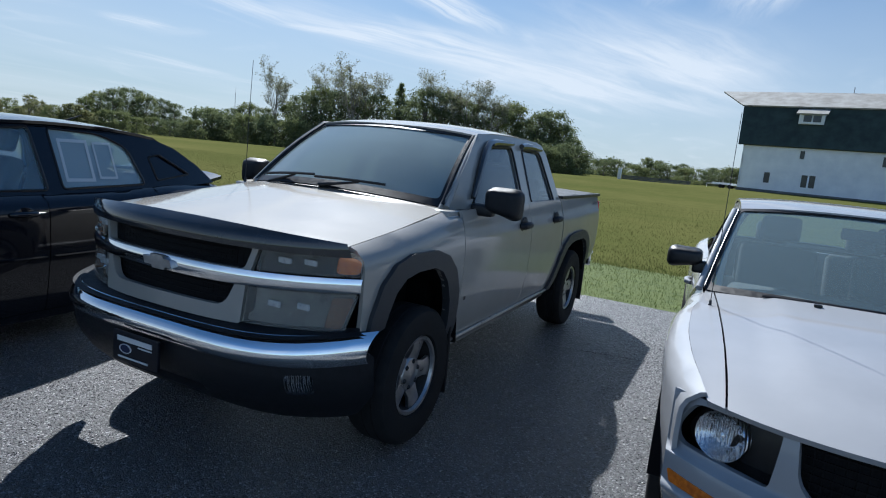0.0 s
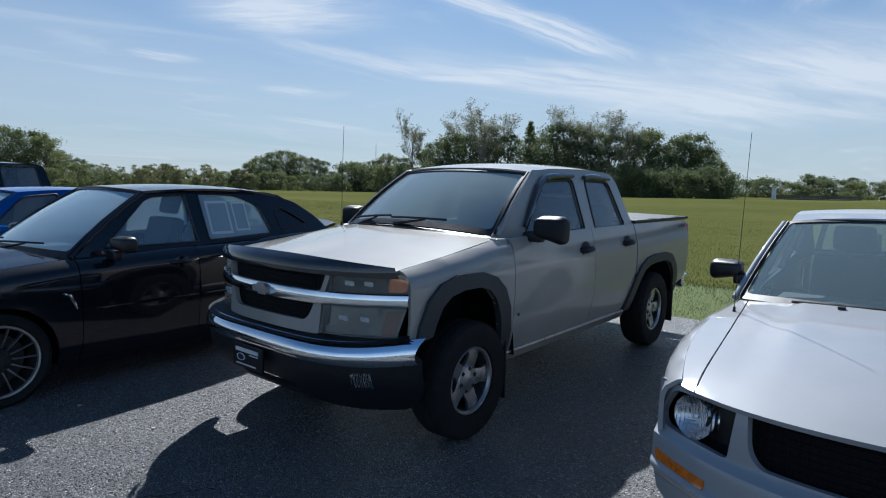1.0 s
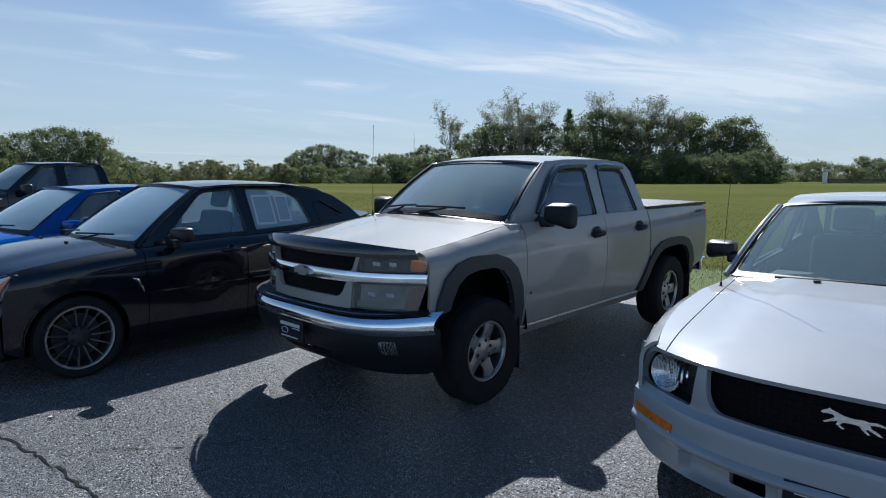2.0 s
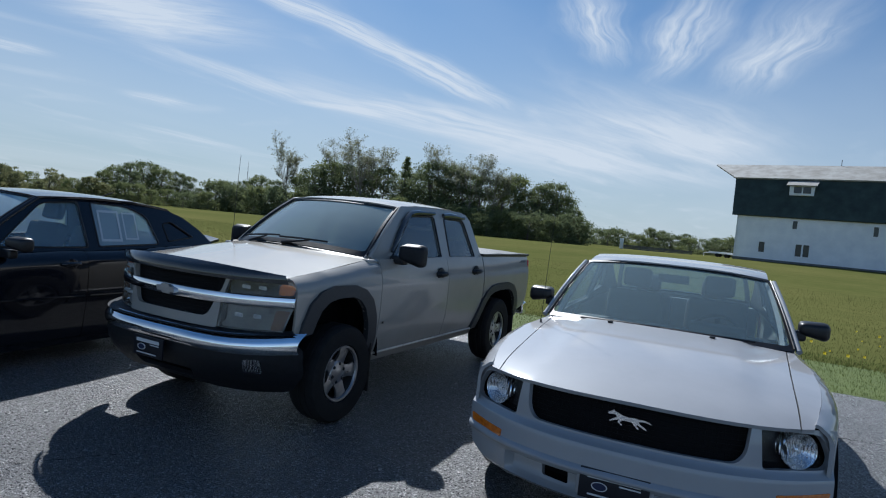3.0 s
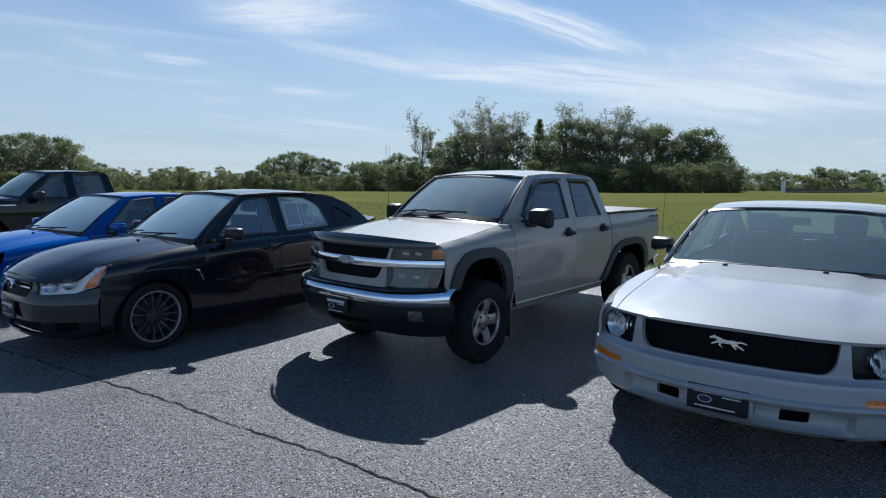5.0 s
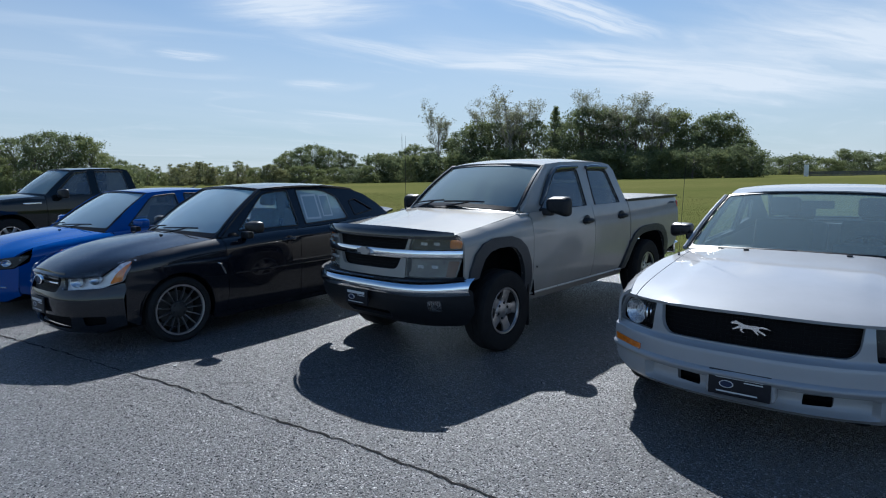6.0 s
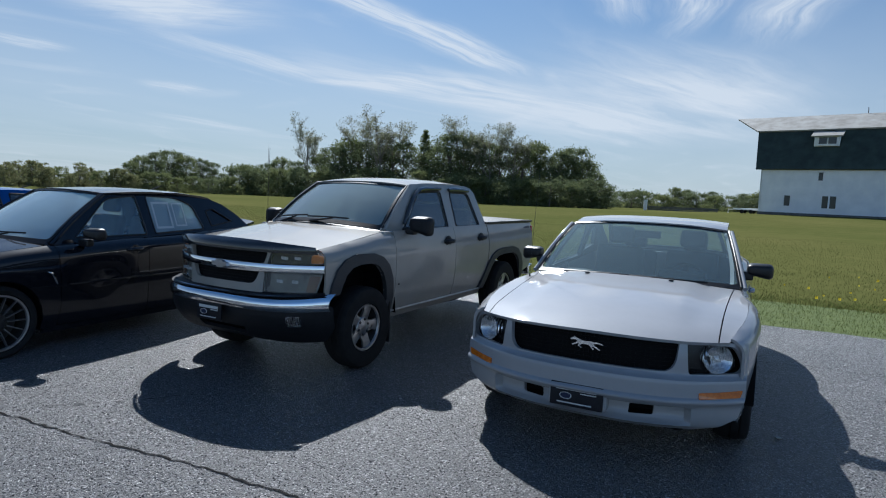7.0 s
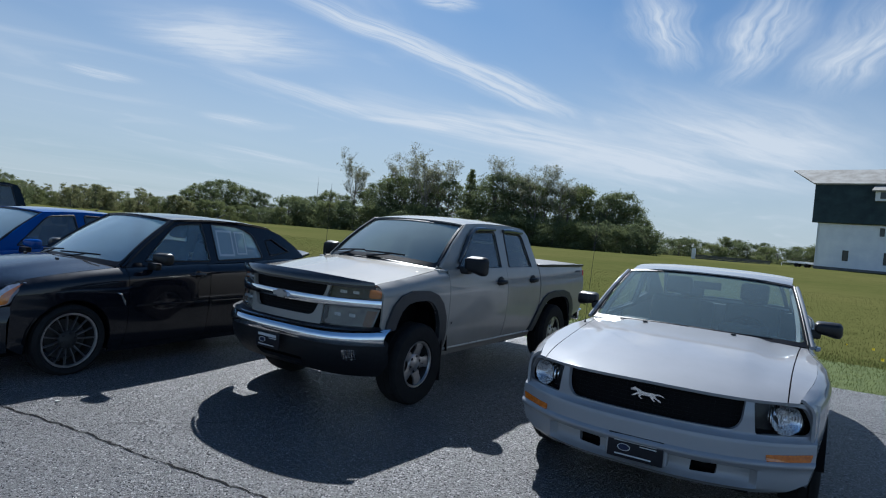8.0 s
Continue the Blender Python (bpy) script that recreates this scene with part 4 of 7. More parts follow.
    # stone deflector along the bonnet's edge
    top = [(x / 16 * 0.806, 1.156 - 0.042 * (abs(x) / 16) ** 2.4) for x in range(-16, 17)]
    bot = [(x / 16 * 0.826, 1.066 - 0.010 * (x / 16) ** 2) for x in range(16, -17, -1)]
    shell("stone_deflector", [top + bot], lambda x, z: (x, F(x) - 0.022 + 16 * max(0, z - 1.095) ** 2, z), SMOKE, T, (0.06, 0.03), 0.012, label="smoked acrylic bonnet deflector")
    # bumper
    B = lambda x: -0.965 + 0.39 * (abs(x) / 0.92) ** 4.6
    dark = lambda x, z: (x, B(x) + 0.03 + 0.16 * max(0.0, (0.58 - z) / 0.25) ** 2, z)
    fog = rounded([(0.675, 0.482), (0.765, 0.482), (0.765, 0.572), (0.675, 0.572)], 0.02)
    mouth = rounded([(-0.26, 0.375), (0.26, 0.375), (0.28, 0.445), (-0.28, 0.445)], 0.02)
    bumper = shell("front_bumper", [rounded([(-0.84, 0.335), (0.84, 0.335), (0.918, 0.46), (0.918, 0.655), (-0.918, 0.655), (-0.918, 0.46)], 0.04), fog, mirror_x(fog), mouth], dark, BUMPER, T, (0.06, 0.05), 0.03, label="dark grey lower bumper")
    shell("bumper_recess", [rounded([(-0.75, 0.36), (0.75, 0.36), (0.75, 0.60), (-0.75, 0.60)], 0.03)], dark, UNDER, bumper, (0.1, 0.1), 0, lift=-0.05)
    strip_t = [(x / 20 * 0.912, 0.722 + 0.016 * (abs(x) / 20) ** 2) for x in range(-20, 21)]
    strip_b = [(x / 20 * 0.905, 0.604 - 0.0 * (abs(x) / 20) ** 2) for x in range(20, -21, -1)]
    shell("bumper_strip", [strip_t + strip_b], lambda x, z: (x, B(x) + 11 * (z - 0.655) ** 2, z), CHROME, bumper, (0.05, 0.012), 0.025, label="chrome bumper strip")
    shell("bumper_top", [[(-0.90, 0), (0.90, 0), (0.845, 1), (-0.845, 1)]], lambda x, t: (x, lerp(B(x) + 0.02, F(min(abs(x), 0.85)) + 0.03, t), 0.716 + 0.016 * (abs(x) / 0.912) ** 2 + 0.02 * t), BUMPER, bumper, (0.06, 0.34), 0.0, heart=Vector((0, 0, -3)))
    for s in (1, -1):
        front_lamp(T, "fog_lamp", fog, dark, s, FLUTED, [], deep=0.012)
    dealer_plate(T, B(0) - 0.012, -0.03, 0.545, 0.29, 0.135)
    for s in (1, -1):
        part("cowl_corner", box_bm(min(s * 0.655, s * 0.795), max(s * 0.655, s * 0.795), 0.30, 0.47, 1.12, 1.210, 0.02, 3), PEWTER, T)
    # cowl, wipers, aerial
    shell("cowl", [[(u / 10, -0.02) for u in range(-10, 11)] + [(u / 10, 1) for u in range(10, -11, -1)]],
          lambda u, t: (0.70 * u, lerp(0.325 - 0.125 * (1 - u * u), 0.42 - 0.155 * (1 - u * u), t), 1.205 + 0.05 * (1 - u * u) + 0.012 * t), TRIM, T, (0.1, 0.5), 0.0, heart=Vector((0, 0, -3)))
    wf = windscreen_fn(*c["ws"])
    for u0, u1 in ((0.55, -0.12), (-0.15, -0.80)):
        wiper(T, [Vector(wf(lerp(u0, u1, t), lerp(0.055, 0.03, t))) + Vector((0, -0.02, 0.015)) for t in (0, 0.35, 0.7, 1)], Vector(wf(u1, -0.02)) + Vector((0.05, -0.02, 0.0)))
    part("aerial", join([tube_bm([(-0.735, 0.33, 1.19), (-0.735, 0.335, 1.24)], [0.014, 0.006]), tube_bm([(-0.735, 0.335, 1.22), (-0.735, 0.34, 1.62), (-0.73, 0.35, 1.99)], [0.0025, 0.002, 0.0015], 6)]), TRIM, T, "thin black whip aerial")
    # load bed under a soft cover
    cover = shell("bed_cover", [rounded([(-0.80, 2.50), (0.80, 2.50), (0.795, 3.96), (-0.795, 3.96)], 0.02)], lambda x, y: (x, y, 1.262 + 0.012 * (1 - (x / 0.8) ** 2) + 0.004 * math.sin(y * 9)), TRIM, T, (0.12, 0.12), 0.035, heart=Vector((0, 3, -3)), label="dark vinyl load bed cover")
    for s in (1, -1):
        part("cover_rail", box_bm(s * 0.806 - 0.018, s * 0.806 + 0.018, 2.48, 3.98, 1.232, 1.262, 0.008), TRIM, cover)
    part("bed_front", box_bm(-0.80, 0.80, 2.478, 2.50, 0.6, 1.235, 0.004), PEWTER, T)
    gate = part("tailgate", box_bm(-0.78, 0.78, 3.93, 3.985, 0.66, 1.24, 0.015), PEWTER, T)
    part("gate_handle", box_bm(-0.1, 0.1, 3.98, 4.0, 1.05, 1.12, 0.01), TRIM, gate)
    part("rear_bumper", box_bm(-0.82, 0.82, 3.96, 4.10, 0.46, 0.62, 0.03, 3), CHROME, T)
    for s in (1, -1):
        part("tail_lamp", box_bm(s * 0.785 - 0.05, s * 0.785 + 0.045, 3.95, 3.995, 0.78, 1.18, 0.015), RED, T)
    # small graphic at the rear of the bed
    for s in (1, -1):
        part("decal", shell_mesh([[(3.62, 1.150), (3.88, 1.150), (3.90, 1.178), (3.72, 1.178)]], lambda y, z: (sx(y, z), y, z), (0.1, 0.1), 0, s, 0.002), PLASTIC, T)
    return T


# ---------- silver coupe ----------
def silver_coupe():
    T = thing("coupe", (2.972, 0.192, 0), 3.0, "silver two-door sports coupe with black grille and dealer plate", "car", "cars in the row")
    ztop = curve((-0.75, 0.768), (-0.4, 0.825), (0.1, 0.878), (0.6, 0.918), (1.0, 0.940), (1.8, 0.950), (2.4, 1.0), (2.9, 1.03), (3.3, 1.01), (3.7, 0.95))
    m = lambda x: -0.865 + 0.27 * (abs(x) / 0.84) ** 2.6
    fa, ra = arc(0, 0.345, 0.385, 200, -18, 14), arc(2.72, 0.345, 0.385, 198, -18, 14)
    tops = lambda a, b, n: [(lerp(a, b, i / n), ztop(lerp(a, b, i / n)) - 0.001) for i in range(n + 1)]
    c = dict(
        paint=SILVER, moulding=0.006, hood_cut=curve((-0.9, 0.722), (-0.2, 0.735), (0.4, 0.760), (0.8, 0.785)), dome_edge=(0.56, 0.055), ztop=ztop, roll=0.095, roll_h=0.10,
        hw=curve((-0.70, 0.855), (-0.5, 0.90), (-0.25, 0.948), (0.05, 0.972), (0.3, 0.970), (0.55, 0.932), (1.3, 0.90), (2.0, 0.912), (2.7, 0.94), (3.2, 0.91), (3.7, 0.80)),
        prof=curve((0.18, 0.93), (0.30, 0.965), (0.45, 0.985), (0.60, 1.0), (0.75, 0.998), (0.90, 0.985), (1.05, 0.96)),
        panels=[
            ("fender", [(-0.60, 0.30), (-0.42, 0.235)] + fa[1:] + [(0.60, 0.215), (0.66, 0.40)] + tops(0.66, -0.60, 12)),
            ("door", rounded([(0.606, 0.225), (1.90, 0.225), (1.98, 0.50), (2.0, ztop(2.0) - 0.002), (1.3, ztop(1.3) - 0.002), (0.666, ztop(0.666) - 0.002), (0.666, 0.40)], [0.02, 0.05, 0.05, 0, 0, 0, 0.03])),
            ("quarter_panel", [(1.907, 0.225)] + ra[0:] + [(3.25, 0.26), (3.64, 0.33)] + tops(3.64, 2.006, 12) + [(1.987, 0.50)]),
        ],
        gh_x=0.825, gh_k=0.345, gh_z=0.945, gh_a=(1.44, 0.05, 0.7, 0.4), gh_c=(2.3, 0.09, 0.8),
        gh_outline=[(0.66, 0.915), (0.78, 0.965), (1.0, 1.10), (1.25, 1.245), (1.43, 1.352), (1.65, 1.386), (1.9, 1.398), (2.2, 1.388), (2.5, 1.345), (2.75, 1.235), (3.0, 1.115), (3.15, 1.02), (2.2, 0.955), (1.5, 0.935)],
        windows=[rounded([(0.93, 0.965), (1.47, 1.318), (1.95, 1.345), (2.04, 1.10), (2.06, 0.985)], [0.03, 0.05, 0.04, 0.03, 0.03]), rounded([(2.16, 1.04), (2.13, 1.30), (2.32, 1.28), (2.55, 1.08)], 0.03)],
        side_glass=[GLASS, GLASS], handles=[(1.80, 0.80, "door")], handle_mat=SILVER,
        front=m, hood_rear=lambda u: 0.71 - 0.165 * (1 - u * u), crown=0.050, dome=0.015, nose=(0.20, 0.018), hood_start=-0.60, jets=(0.33, 0.50),
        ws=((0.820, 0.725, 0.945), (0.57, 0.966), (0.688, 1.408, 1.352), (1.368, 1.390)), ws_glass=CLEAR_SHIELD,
        roof=(0.682, 1.43, 2.50, curve((1.3, 1.392), (1.6, 1.426), (2.0, 1.444), (2.3, 1.430), (2.55, 1.378)), 0.030), roof_bow=0.065, roof_bow2=0.03, roof_corner=0.024, seal=0.012,
        back=((0.66, 3.12, 1.04), (3.22, 1.055), (0.57, 2.52, 1.335), (2.56, 1.362)), back_glass=GLASS, deck=(3.16, 3.70, 0.03),
        bay=-0.62, axles=(0.0, 2.72), liner=0.40, hub_z=0.345, floor=(0.58, -0.7, 3.5, 0.20, 0.80), cabin=(0.75, 3.1), dash=(0.70, 1.0, 0.945), driver=0.36,
        seats=[(0.36, 1.75, 0.50), (-0.36, 1.75, 0.50)], rear_seats=[(0.33, 2.5, 0.50), (-0.33, 2.5, 0.50)], step=(0.08, 0.035))
    sx, gx, hood = build_body(T, c)
    upper = ((0.405, -0.058), (0.424, -0.082), (0.437, -0.082), (0.452, -0.058), (0.530, -0.052), (0.550, -0.046), (0.566, -0.012), (0.578, 0.0), (0.66, 0.004), (0.79, 0.030))
    p_mid = curve((0.18, 0.10), (0.25, 0.020), (0.272, -0.024), (0.290, 0.016), (0.33, 0.034), (0.376, 0.032), (0.390, -0.040), *upper)
    p_end = curve((0.18, 0.09), (0.25, 0.010), (0.275, -0.022), (0.33, -0.040), (0.382, -0.046), (0.392, -0.050), *upper)

    def face(x, z):
        k = min(1.0, max(0.0, (abs(x) - 0.565) / 0.05))
        return (x, m(x) + lerp(p_mid(z), p_end(z), k * k * (3 - 2 * k)), z)
    mirror_x = lambda pts: [(-x, z) for x, z in reversed(pts)]
    grille_o = rounded([(-0.475, 0.588), (0.475, 0.588), (0.515, 0.635), (0.525, 0.765), (-0.525, 0.765), (-0.515, 0.635)], [0.03, 0.03, 0.04, 0.015, 0.015, 0.04])
    lamp_o = rounded([(0.585, 0.578), (0.865, 0.585), (0.880, 0.64), (0.825, 0.745), (0.565, 0.762)], [0.02, 0.03, 0.06, 0.04, 0.015])
    low_o = rounded([(0.265, 0.305), (0.405, 0.311), (0.41, 0.366), (0.27, 0.364)], 0.01)
    out_t = [(x / 20 * 0.895, 0.784 - 0.022 * (abs(x) / 20) ** 2) for x in range(20, -21, -1)]
    out_b = [(-0.895, 0.44), (-0.865, 0.322), (-0.76, 0.262)] + [(x / 10 * 0.6, 0.236) for x in range(-10, 11)] + [(0.76, 0.262), (0.865, 0.322), (0.895, 0.44)]
    bumper = shell("front_bumper", [out_t + out_b, grille_o, lamp_o, mirror_x(lamp_o), low_o, mirror_x(low_o)], face, SILVER, T, (0.04, 0.009), 0.03)
    shell("bumper_backing", [rounded([(-0.80, 0.27), (0.80, 0.27), (0.80, 0.75), (-0.80, 0.75)], 0.04)], face, UNDER, bumper, (0.1, 0.1), 0, lift=-0.10)
    grille = shell("grille", [rounded([(-0.54, 0.58), (0.54, 0.58), (0.54, 0.775), (-0.54, 0.775)], 0.02)], face, MESH, T, (0.08, 0.08), 0.0, lift=-0.055)
    cells = []
    for k in range(-18, 19):
        cells.append(tube_bm([Vector(face(k * 0.028, 0.592)) + Vector((0, 0.045, 0)), Vector(face(k * 0.028, 0.762)) + Vector((0, 0.045, 0))], 0.003, 4))
    for z in (0.61, 0.635, 0.66, 0.685, 0.71, 0.735):
        cells.append(tube_bm([Vector(face(x * 0.05, z)) + Vector((0, 0.042, 0)) for x in range(-10, 11)], 0.003, 4))
    part("grille_mesh", join(cells), MESH, grille)
    steed = [(0.100 * a, 0.704 + 0.066 * b) for a, b in ((-1.0, 0.22), (-0.95, 0.34), (-0.78, 0.46), (-0.73, 0.55), (-0.67, 0.45), (-0.5, 0.37), (-0.3, 0.25), (0.0, 0.18), (0.3, 0.23), (0.43, 0.17),
             (0.65, 0.22), (0.9, 0.13), (1.05, -0.03), (0.8, 0.05), (0.6, 0.06), (0.47, 0.01), (0.51, -0.15), (0.72, -0.30), (0.86, -0.47), (0.78, -0.51), (0.6, -0.37), (0.41, -0.23), (0.36, -0.31), (0.5, -0.5), (0.42, -0.53),
             (0.25, -0.31), (0.15, -0.12), (-0.1, -0.11), (-0.3, -0.13), (-0.4, -0.3), (-0.25, -0.47), (-0.33, -0.5), (-0.51, -0.3), (-0.46, -0.09), (-0.66, -0.2), (-0.85, -0.33), (-0.91, -0.26), (-0.71, -0.08), (-0.56, 0.07), (-0.62, 0.2), (-0.8, 0.21), (-0.92, 0.17))]
    shell("badge", [steed], lambda x, z: (x, m(x) - 0.012, z), CHROME, grille, (0.1, 0.1), 0.012, label="running chrome badge shape")
    for s in (1, -1):
        L = shell("headlamp", [lamp_o], face, LAMP_DARK, T, (0.06, 0.06), 0.0, s, -0.075, label="black headlamp with a round reflector")
        x, z, r = 0.733, 0.664, 0.084
        tilt = pose(s * x, m(x) + 0.03, z, 0, 0, s * 24)
        bowl = lathe_bm([(0.0, 0.07), (0.025, 0.066), (0.05, 0.045), (0.068, 0.018), (r, -0.006), (r + 0.003, 0.0), (r + 0.003, 0.05)], 36, axis="y")
        part("reflector", moved(bowl, tilt), FLUTED, L)
        part("bulb", moved(lathe_bm([(0, 0.012), (0.009, 0.016), (0.010, 0.06), (0, 0.06)], 16, axis="y"), tilt), CHROME, L)
        cover = shell("lens_cover", [lamp_o], face, LENS, L, (0.05, 0.05), 0.0, s, -0.006)
        cover.visible_shadow = False
        shell("indicator", [rounded([(0.652, 0.446), (0.866, 0.452), (0.878, 0.496), (0.648, 0.484)], 0.008)], face, AMBER, bumper, (0.05, 0.02), 0.01, s, 0.005, "amber side marker")
        wing_mirror(T, s, 0.862, 1.055, 0.95, 0.995, 1.125, TRIM, 0.14, 1.02)
    # plate bracket and plate
    part("plate_bracket", moved(box_bm(-0.180, 0.180, -0.02, 0.09, -0.078, 0.078, 0.012, 3), pose(-0.03, -0.895, 0.385)), SILVER, bumper)
    dealer_plate(T, -0.925, -0.03, 0.380, 0.325, 0.145, -4)
    add_wheels(T, wheel_meshes(0.345, 0.215, 0.215, 5, 0.08, ALLOY, ALLOY, "cast"), 0.83, (0.0, 2.72), 0.345)
    wf = windscreen_fn(*c["ws"])
    shell("cowl", [[(u / 10, 0) for u in range(-10, 11)] + [(u / 10, 1) for u in range(10, -11, -1)]],
          lambda u, t: (0.775 * u, lerp(0.69 - 0.165 * (1 - u * u), 0.76 - 0.18 * (1 - u * u), t), 0.906 + 0.045 * (1 - u * u) + 0.02 * t), TRIM, T, (0.1, 0.5), 0.0, heart=Vector((0, 0, -3)))
    for u0, u1 in ((0.72, 0.02), (0.0, -0.68)):
        wiper(T, [Vector(wf(lerp(u0, u1, t), lerp(0.0, -0.02, t))) + Vector((0, -0.008, 0.006)) for t in (0, 0.35, 0.7, 1)], Vector(wf(u1, -0.03)) + Vector((0.03, -0.02, 0.0)))
    part("aerial_base", moved(lathe_bm([(0.022, 0), (0.018, 0.012), (0.007, 0.03), (0.006, 0.05)], 16, axis="z"), pose(-0.80, 0.40, 0.885)), TRIM, T)
    part("aerial", tube_bm([(-0.80, 0.40, 0.93), (-0.80, 0.45, 1.35), (-0.80, 0.53, 1.86)], [0.002, 0.0018, 0.0014], 6), TRIM, T, "thin black whip aerial")
    return T


# ---------- saloons ----------
def saloon(name, place, turn, label, mat, wheels, spec):
    """A four-door saloon; spec holds what differs between the two."""
    T = thing(name, place, turn, label, "car", "cars in the row")
    k, lift = spec["long"], spec["lift"]
    ztop = curve((-0.70, 0.748 + lift), (-0.35, 0.852 + lift), (0.1, 0.916 + lift), (0.55, 0.950 + lift), (1.2, 0.975 + lift), (2.2, 1.0 + lift), (2.8, 1.035 + lift), (3.2, 1.035 + lift), (3.55 + k, 0.97 + lift))
    wb, r, w = 2.614 + k * 0.6, spec["r"], spec["half"]
    n = lambda x: spec["nose"] + 0.33 * (abs(x) / (w - 0.10)) ** 3.1
    fa, ra = arc(0, r, r + 0.045, 200, -18, 14), arc(wb, r, r + 0.045, 198, -18, 14)
    hw = curve((-0.66, w - 0.10), (-0.45, w - 0.045), (-0.1, w - 0.004), (0.3, w), (1.5, w), (2.6, w - 0.005), (3.1, w - 0.05), (3.55 + k, w - 0.16))
    f0 = -0.5
    for _ in range(40):
        f0 = 0.7 * f0 + 0.3 * n(hw(f0))
    tops = lambda a, b, m: [(lerp(a, b, i / m), ztop(lerp(a, b, i / m)) - 0.001) for i in range(m + 1)]
    end = 3.45 + k
    c = dict(
        paint=mat, ztop=ztop, roll=0.10, roll_h=0.10,
        hw=hw,
        prof=curve((0.16, 0.93), (0.28, 0.965), (0.45, 0.985), (0.62, 1.0), (0.78, 0.998), (0.92, 0.982), (1.05, 0.955)),
        panels=[
            ("fender", [(f0, 0.30), (-0.37, 0.23)] + fa[1:] + [(0.50, 0.215), (0.535, 0.40)] + tops(0.52, -0.40, 10) + [(-0.43, 0.79), (-0.468, 0.70), (-0.490, 0.655), (f0, 0.610)]),
            ("front_door", rounded([(0.508, 0.225), (1.52, 0.225), (1.535, ztop(1.53) - 0.002), (1.0, ztop(1.0) - 0.002), (0.527, ztop(0.53) - 0.002), (0.541, 0.40)], [0.02, 0.02, 0, 0, 0, 0.03])),
            ("rear_door", [(1.527, 0.225), (wb - r - 0.17, 0.225)] + arc(wb, r, r + 0.075, 196, 142, 6) + [(2.46 + k * 0.5, 0.86), (2.50 + k * 0.5, ztop(2.5) - 0.002), (2.0, ztop(2.0) - 0.002), (1.542, ztop(1.542) - 0.002)]),
            ("quarter_panel", ra[4:] + [(end - 0.25, 0.26), (end, 0.33)] + tops(end, 2.506 + k * 0.5, 10) + [(2.466 + k * 0.5, 0.86)]),
            ("sill", rounded([(0.36, 0.165), (wb - r - 0.03, 0.165), (wb - r - 0.05, 0.22), (0.38, 0.22)], 0.015)),
        ],
        gh_x=w - 0.105, gh_k=0.40, gh_z=0.98 + lift, gh_a=(1.15, 0.045, 0.7, 0.45), gh_c=(2.5, 0.05, 0.9),
        gh_outline=[(0.45, 0.945 + lift), (0.58, 1.05 + lift), (0.79, 1.20 + lift), (1.0, 1.34 + lift), (1.17, 1.425 + lift), (1.4, 1.452 + lift), (1.75, 1.462 + lift), (2.2, 1.455 + lift), (2.55, 1.418 + lift), (2.85, 1.325 + lift), (3.08, 1.195 + lift), (3.26, 1.05 + lift), (2.6, 1.0 + lift), (1.6, 0.965 + lift)],
        windows=[rounded([(2.575, 1.07 + lift), (2.535, 1.25 + lift), (2.65, 1.275 + lift), (2.95, 1.12 + lift)], 0.02), rounded([(0.76, 1.005 + lift), (1.20, 1.385 + lift), (1.565, 1.415 + lift), (1.60, 1.005 + lift)], [0.03, 0.08, 0.03, 0.03]), rounded([(1.715, 1.012 + lift), (1.70, 1.415 + lift), (2.12, 1.402 + lift), (2.34, 1.31 + lift), (2.44, 1.04 + lift)], [0.03, 0.03, 0.10, 0.06, 0.04])],
        side_glass=[mat, spec["glass"], spec["rear_glass"]], handles=[(1.36, 0.865 + lift, "front_door"), (2.26, 0.885 + lift, "rear_door")], handle_mat=mat,
        front=n, hood_rear=lambda u: 0.42 - 0.17 * (1 - u * u), crown=0.065, dome=0.012, nose=(0.25, 0.06), hood_start=-0.58, jets=(0.30, 0.12),
        ws=((0.715, 0.50, 0.965 + lift), (0.29, 0.995 + lift), (0.56, 1.17, 1.425 + lift), (1.09, 1.452 + lift)), ws_glass=SHEEN_SHIELD,
        roof=(0.595, 1.17, 2.64, curve((1.0, 1.452 + lift), (1.3, 1.474 + lift), (1.75, 1.490 + lift), (2.2, 1.478 + lift), (2.66, 1.432 + lift)), 0.03), roof_bow=0.08, roof_bow2=0.05,
        back=((0.66, 3.24, 1.06 + lift), (3.32, 1.070 + lift), (0.56, 2.66, 1.400 + lift), (2.71, 1.428 + lift)), back_glass=spec["glass"], deck=(3.27, end, 0.02),
        bay=-0.55, axles=(0.0, wb), liner=r + 0.06, hub_z=r, floor=(0.56, -0.65, end - 0.2, 0.17, w - 0.09), cabin=(0.47, 3.0), dash=(0.66, 0.78, 0.96 + lift), driver=0.34,
        seats=[(0.35, 1.55, 0.58), (-0.35, 1.55, 0.58)], rear_seats=[(0.33, 2.4, 0.58), (-0.33, 2.4, 0.58)])
    sx, gx, hood = build_body(T, c)
    for s in (1, -1):
        wing_mirror(T, s, w + 0.035, w + 0.215, 0.78, 0.985 + lift, 1.11 + lift, spec["mirror"], 0.13, 0.965 + lift)
        part("side_moulding", tube_bm([(s * (sx(y, 0.60) + 0.004), y, 0.60) for y in (0.62, 1.0, 1.5)], 0.010, 6), mat, T)
        part("side_moulding", tube_bm([(s * (sx(y, 0.60) + 0.004), y, 0.60) for y in (1.56, 1.9, 2.12)], 0.010, 6), mat, T)
    add_wheels(T, wheels, w - 0.115, (0.0, wb), r)
    wf = windscreen_fn(*c["ws"])
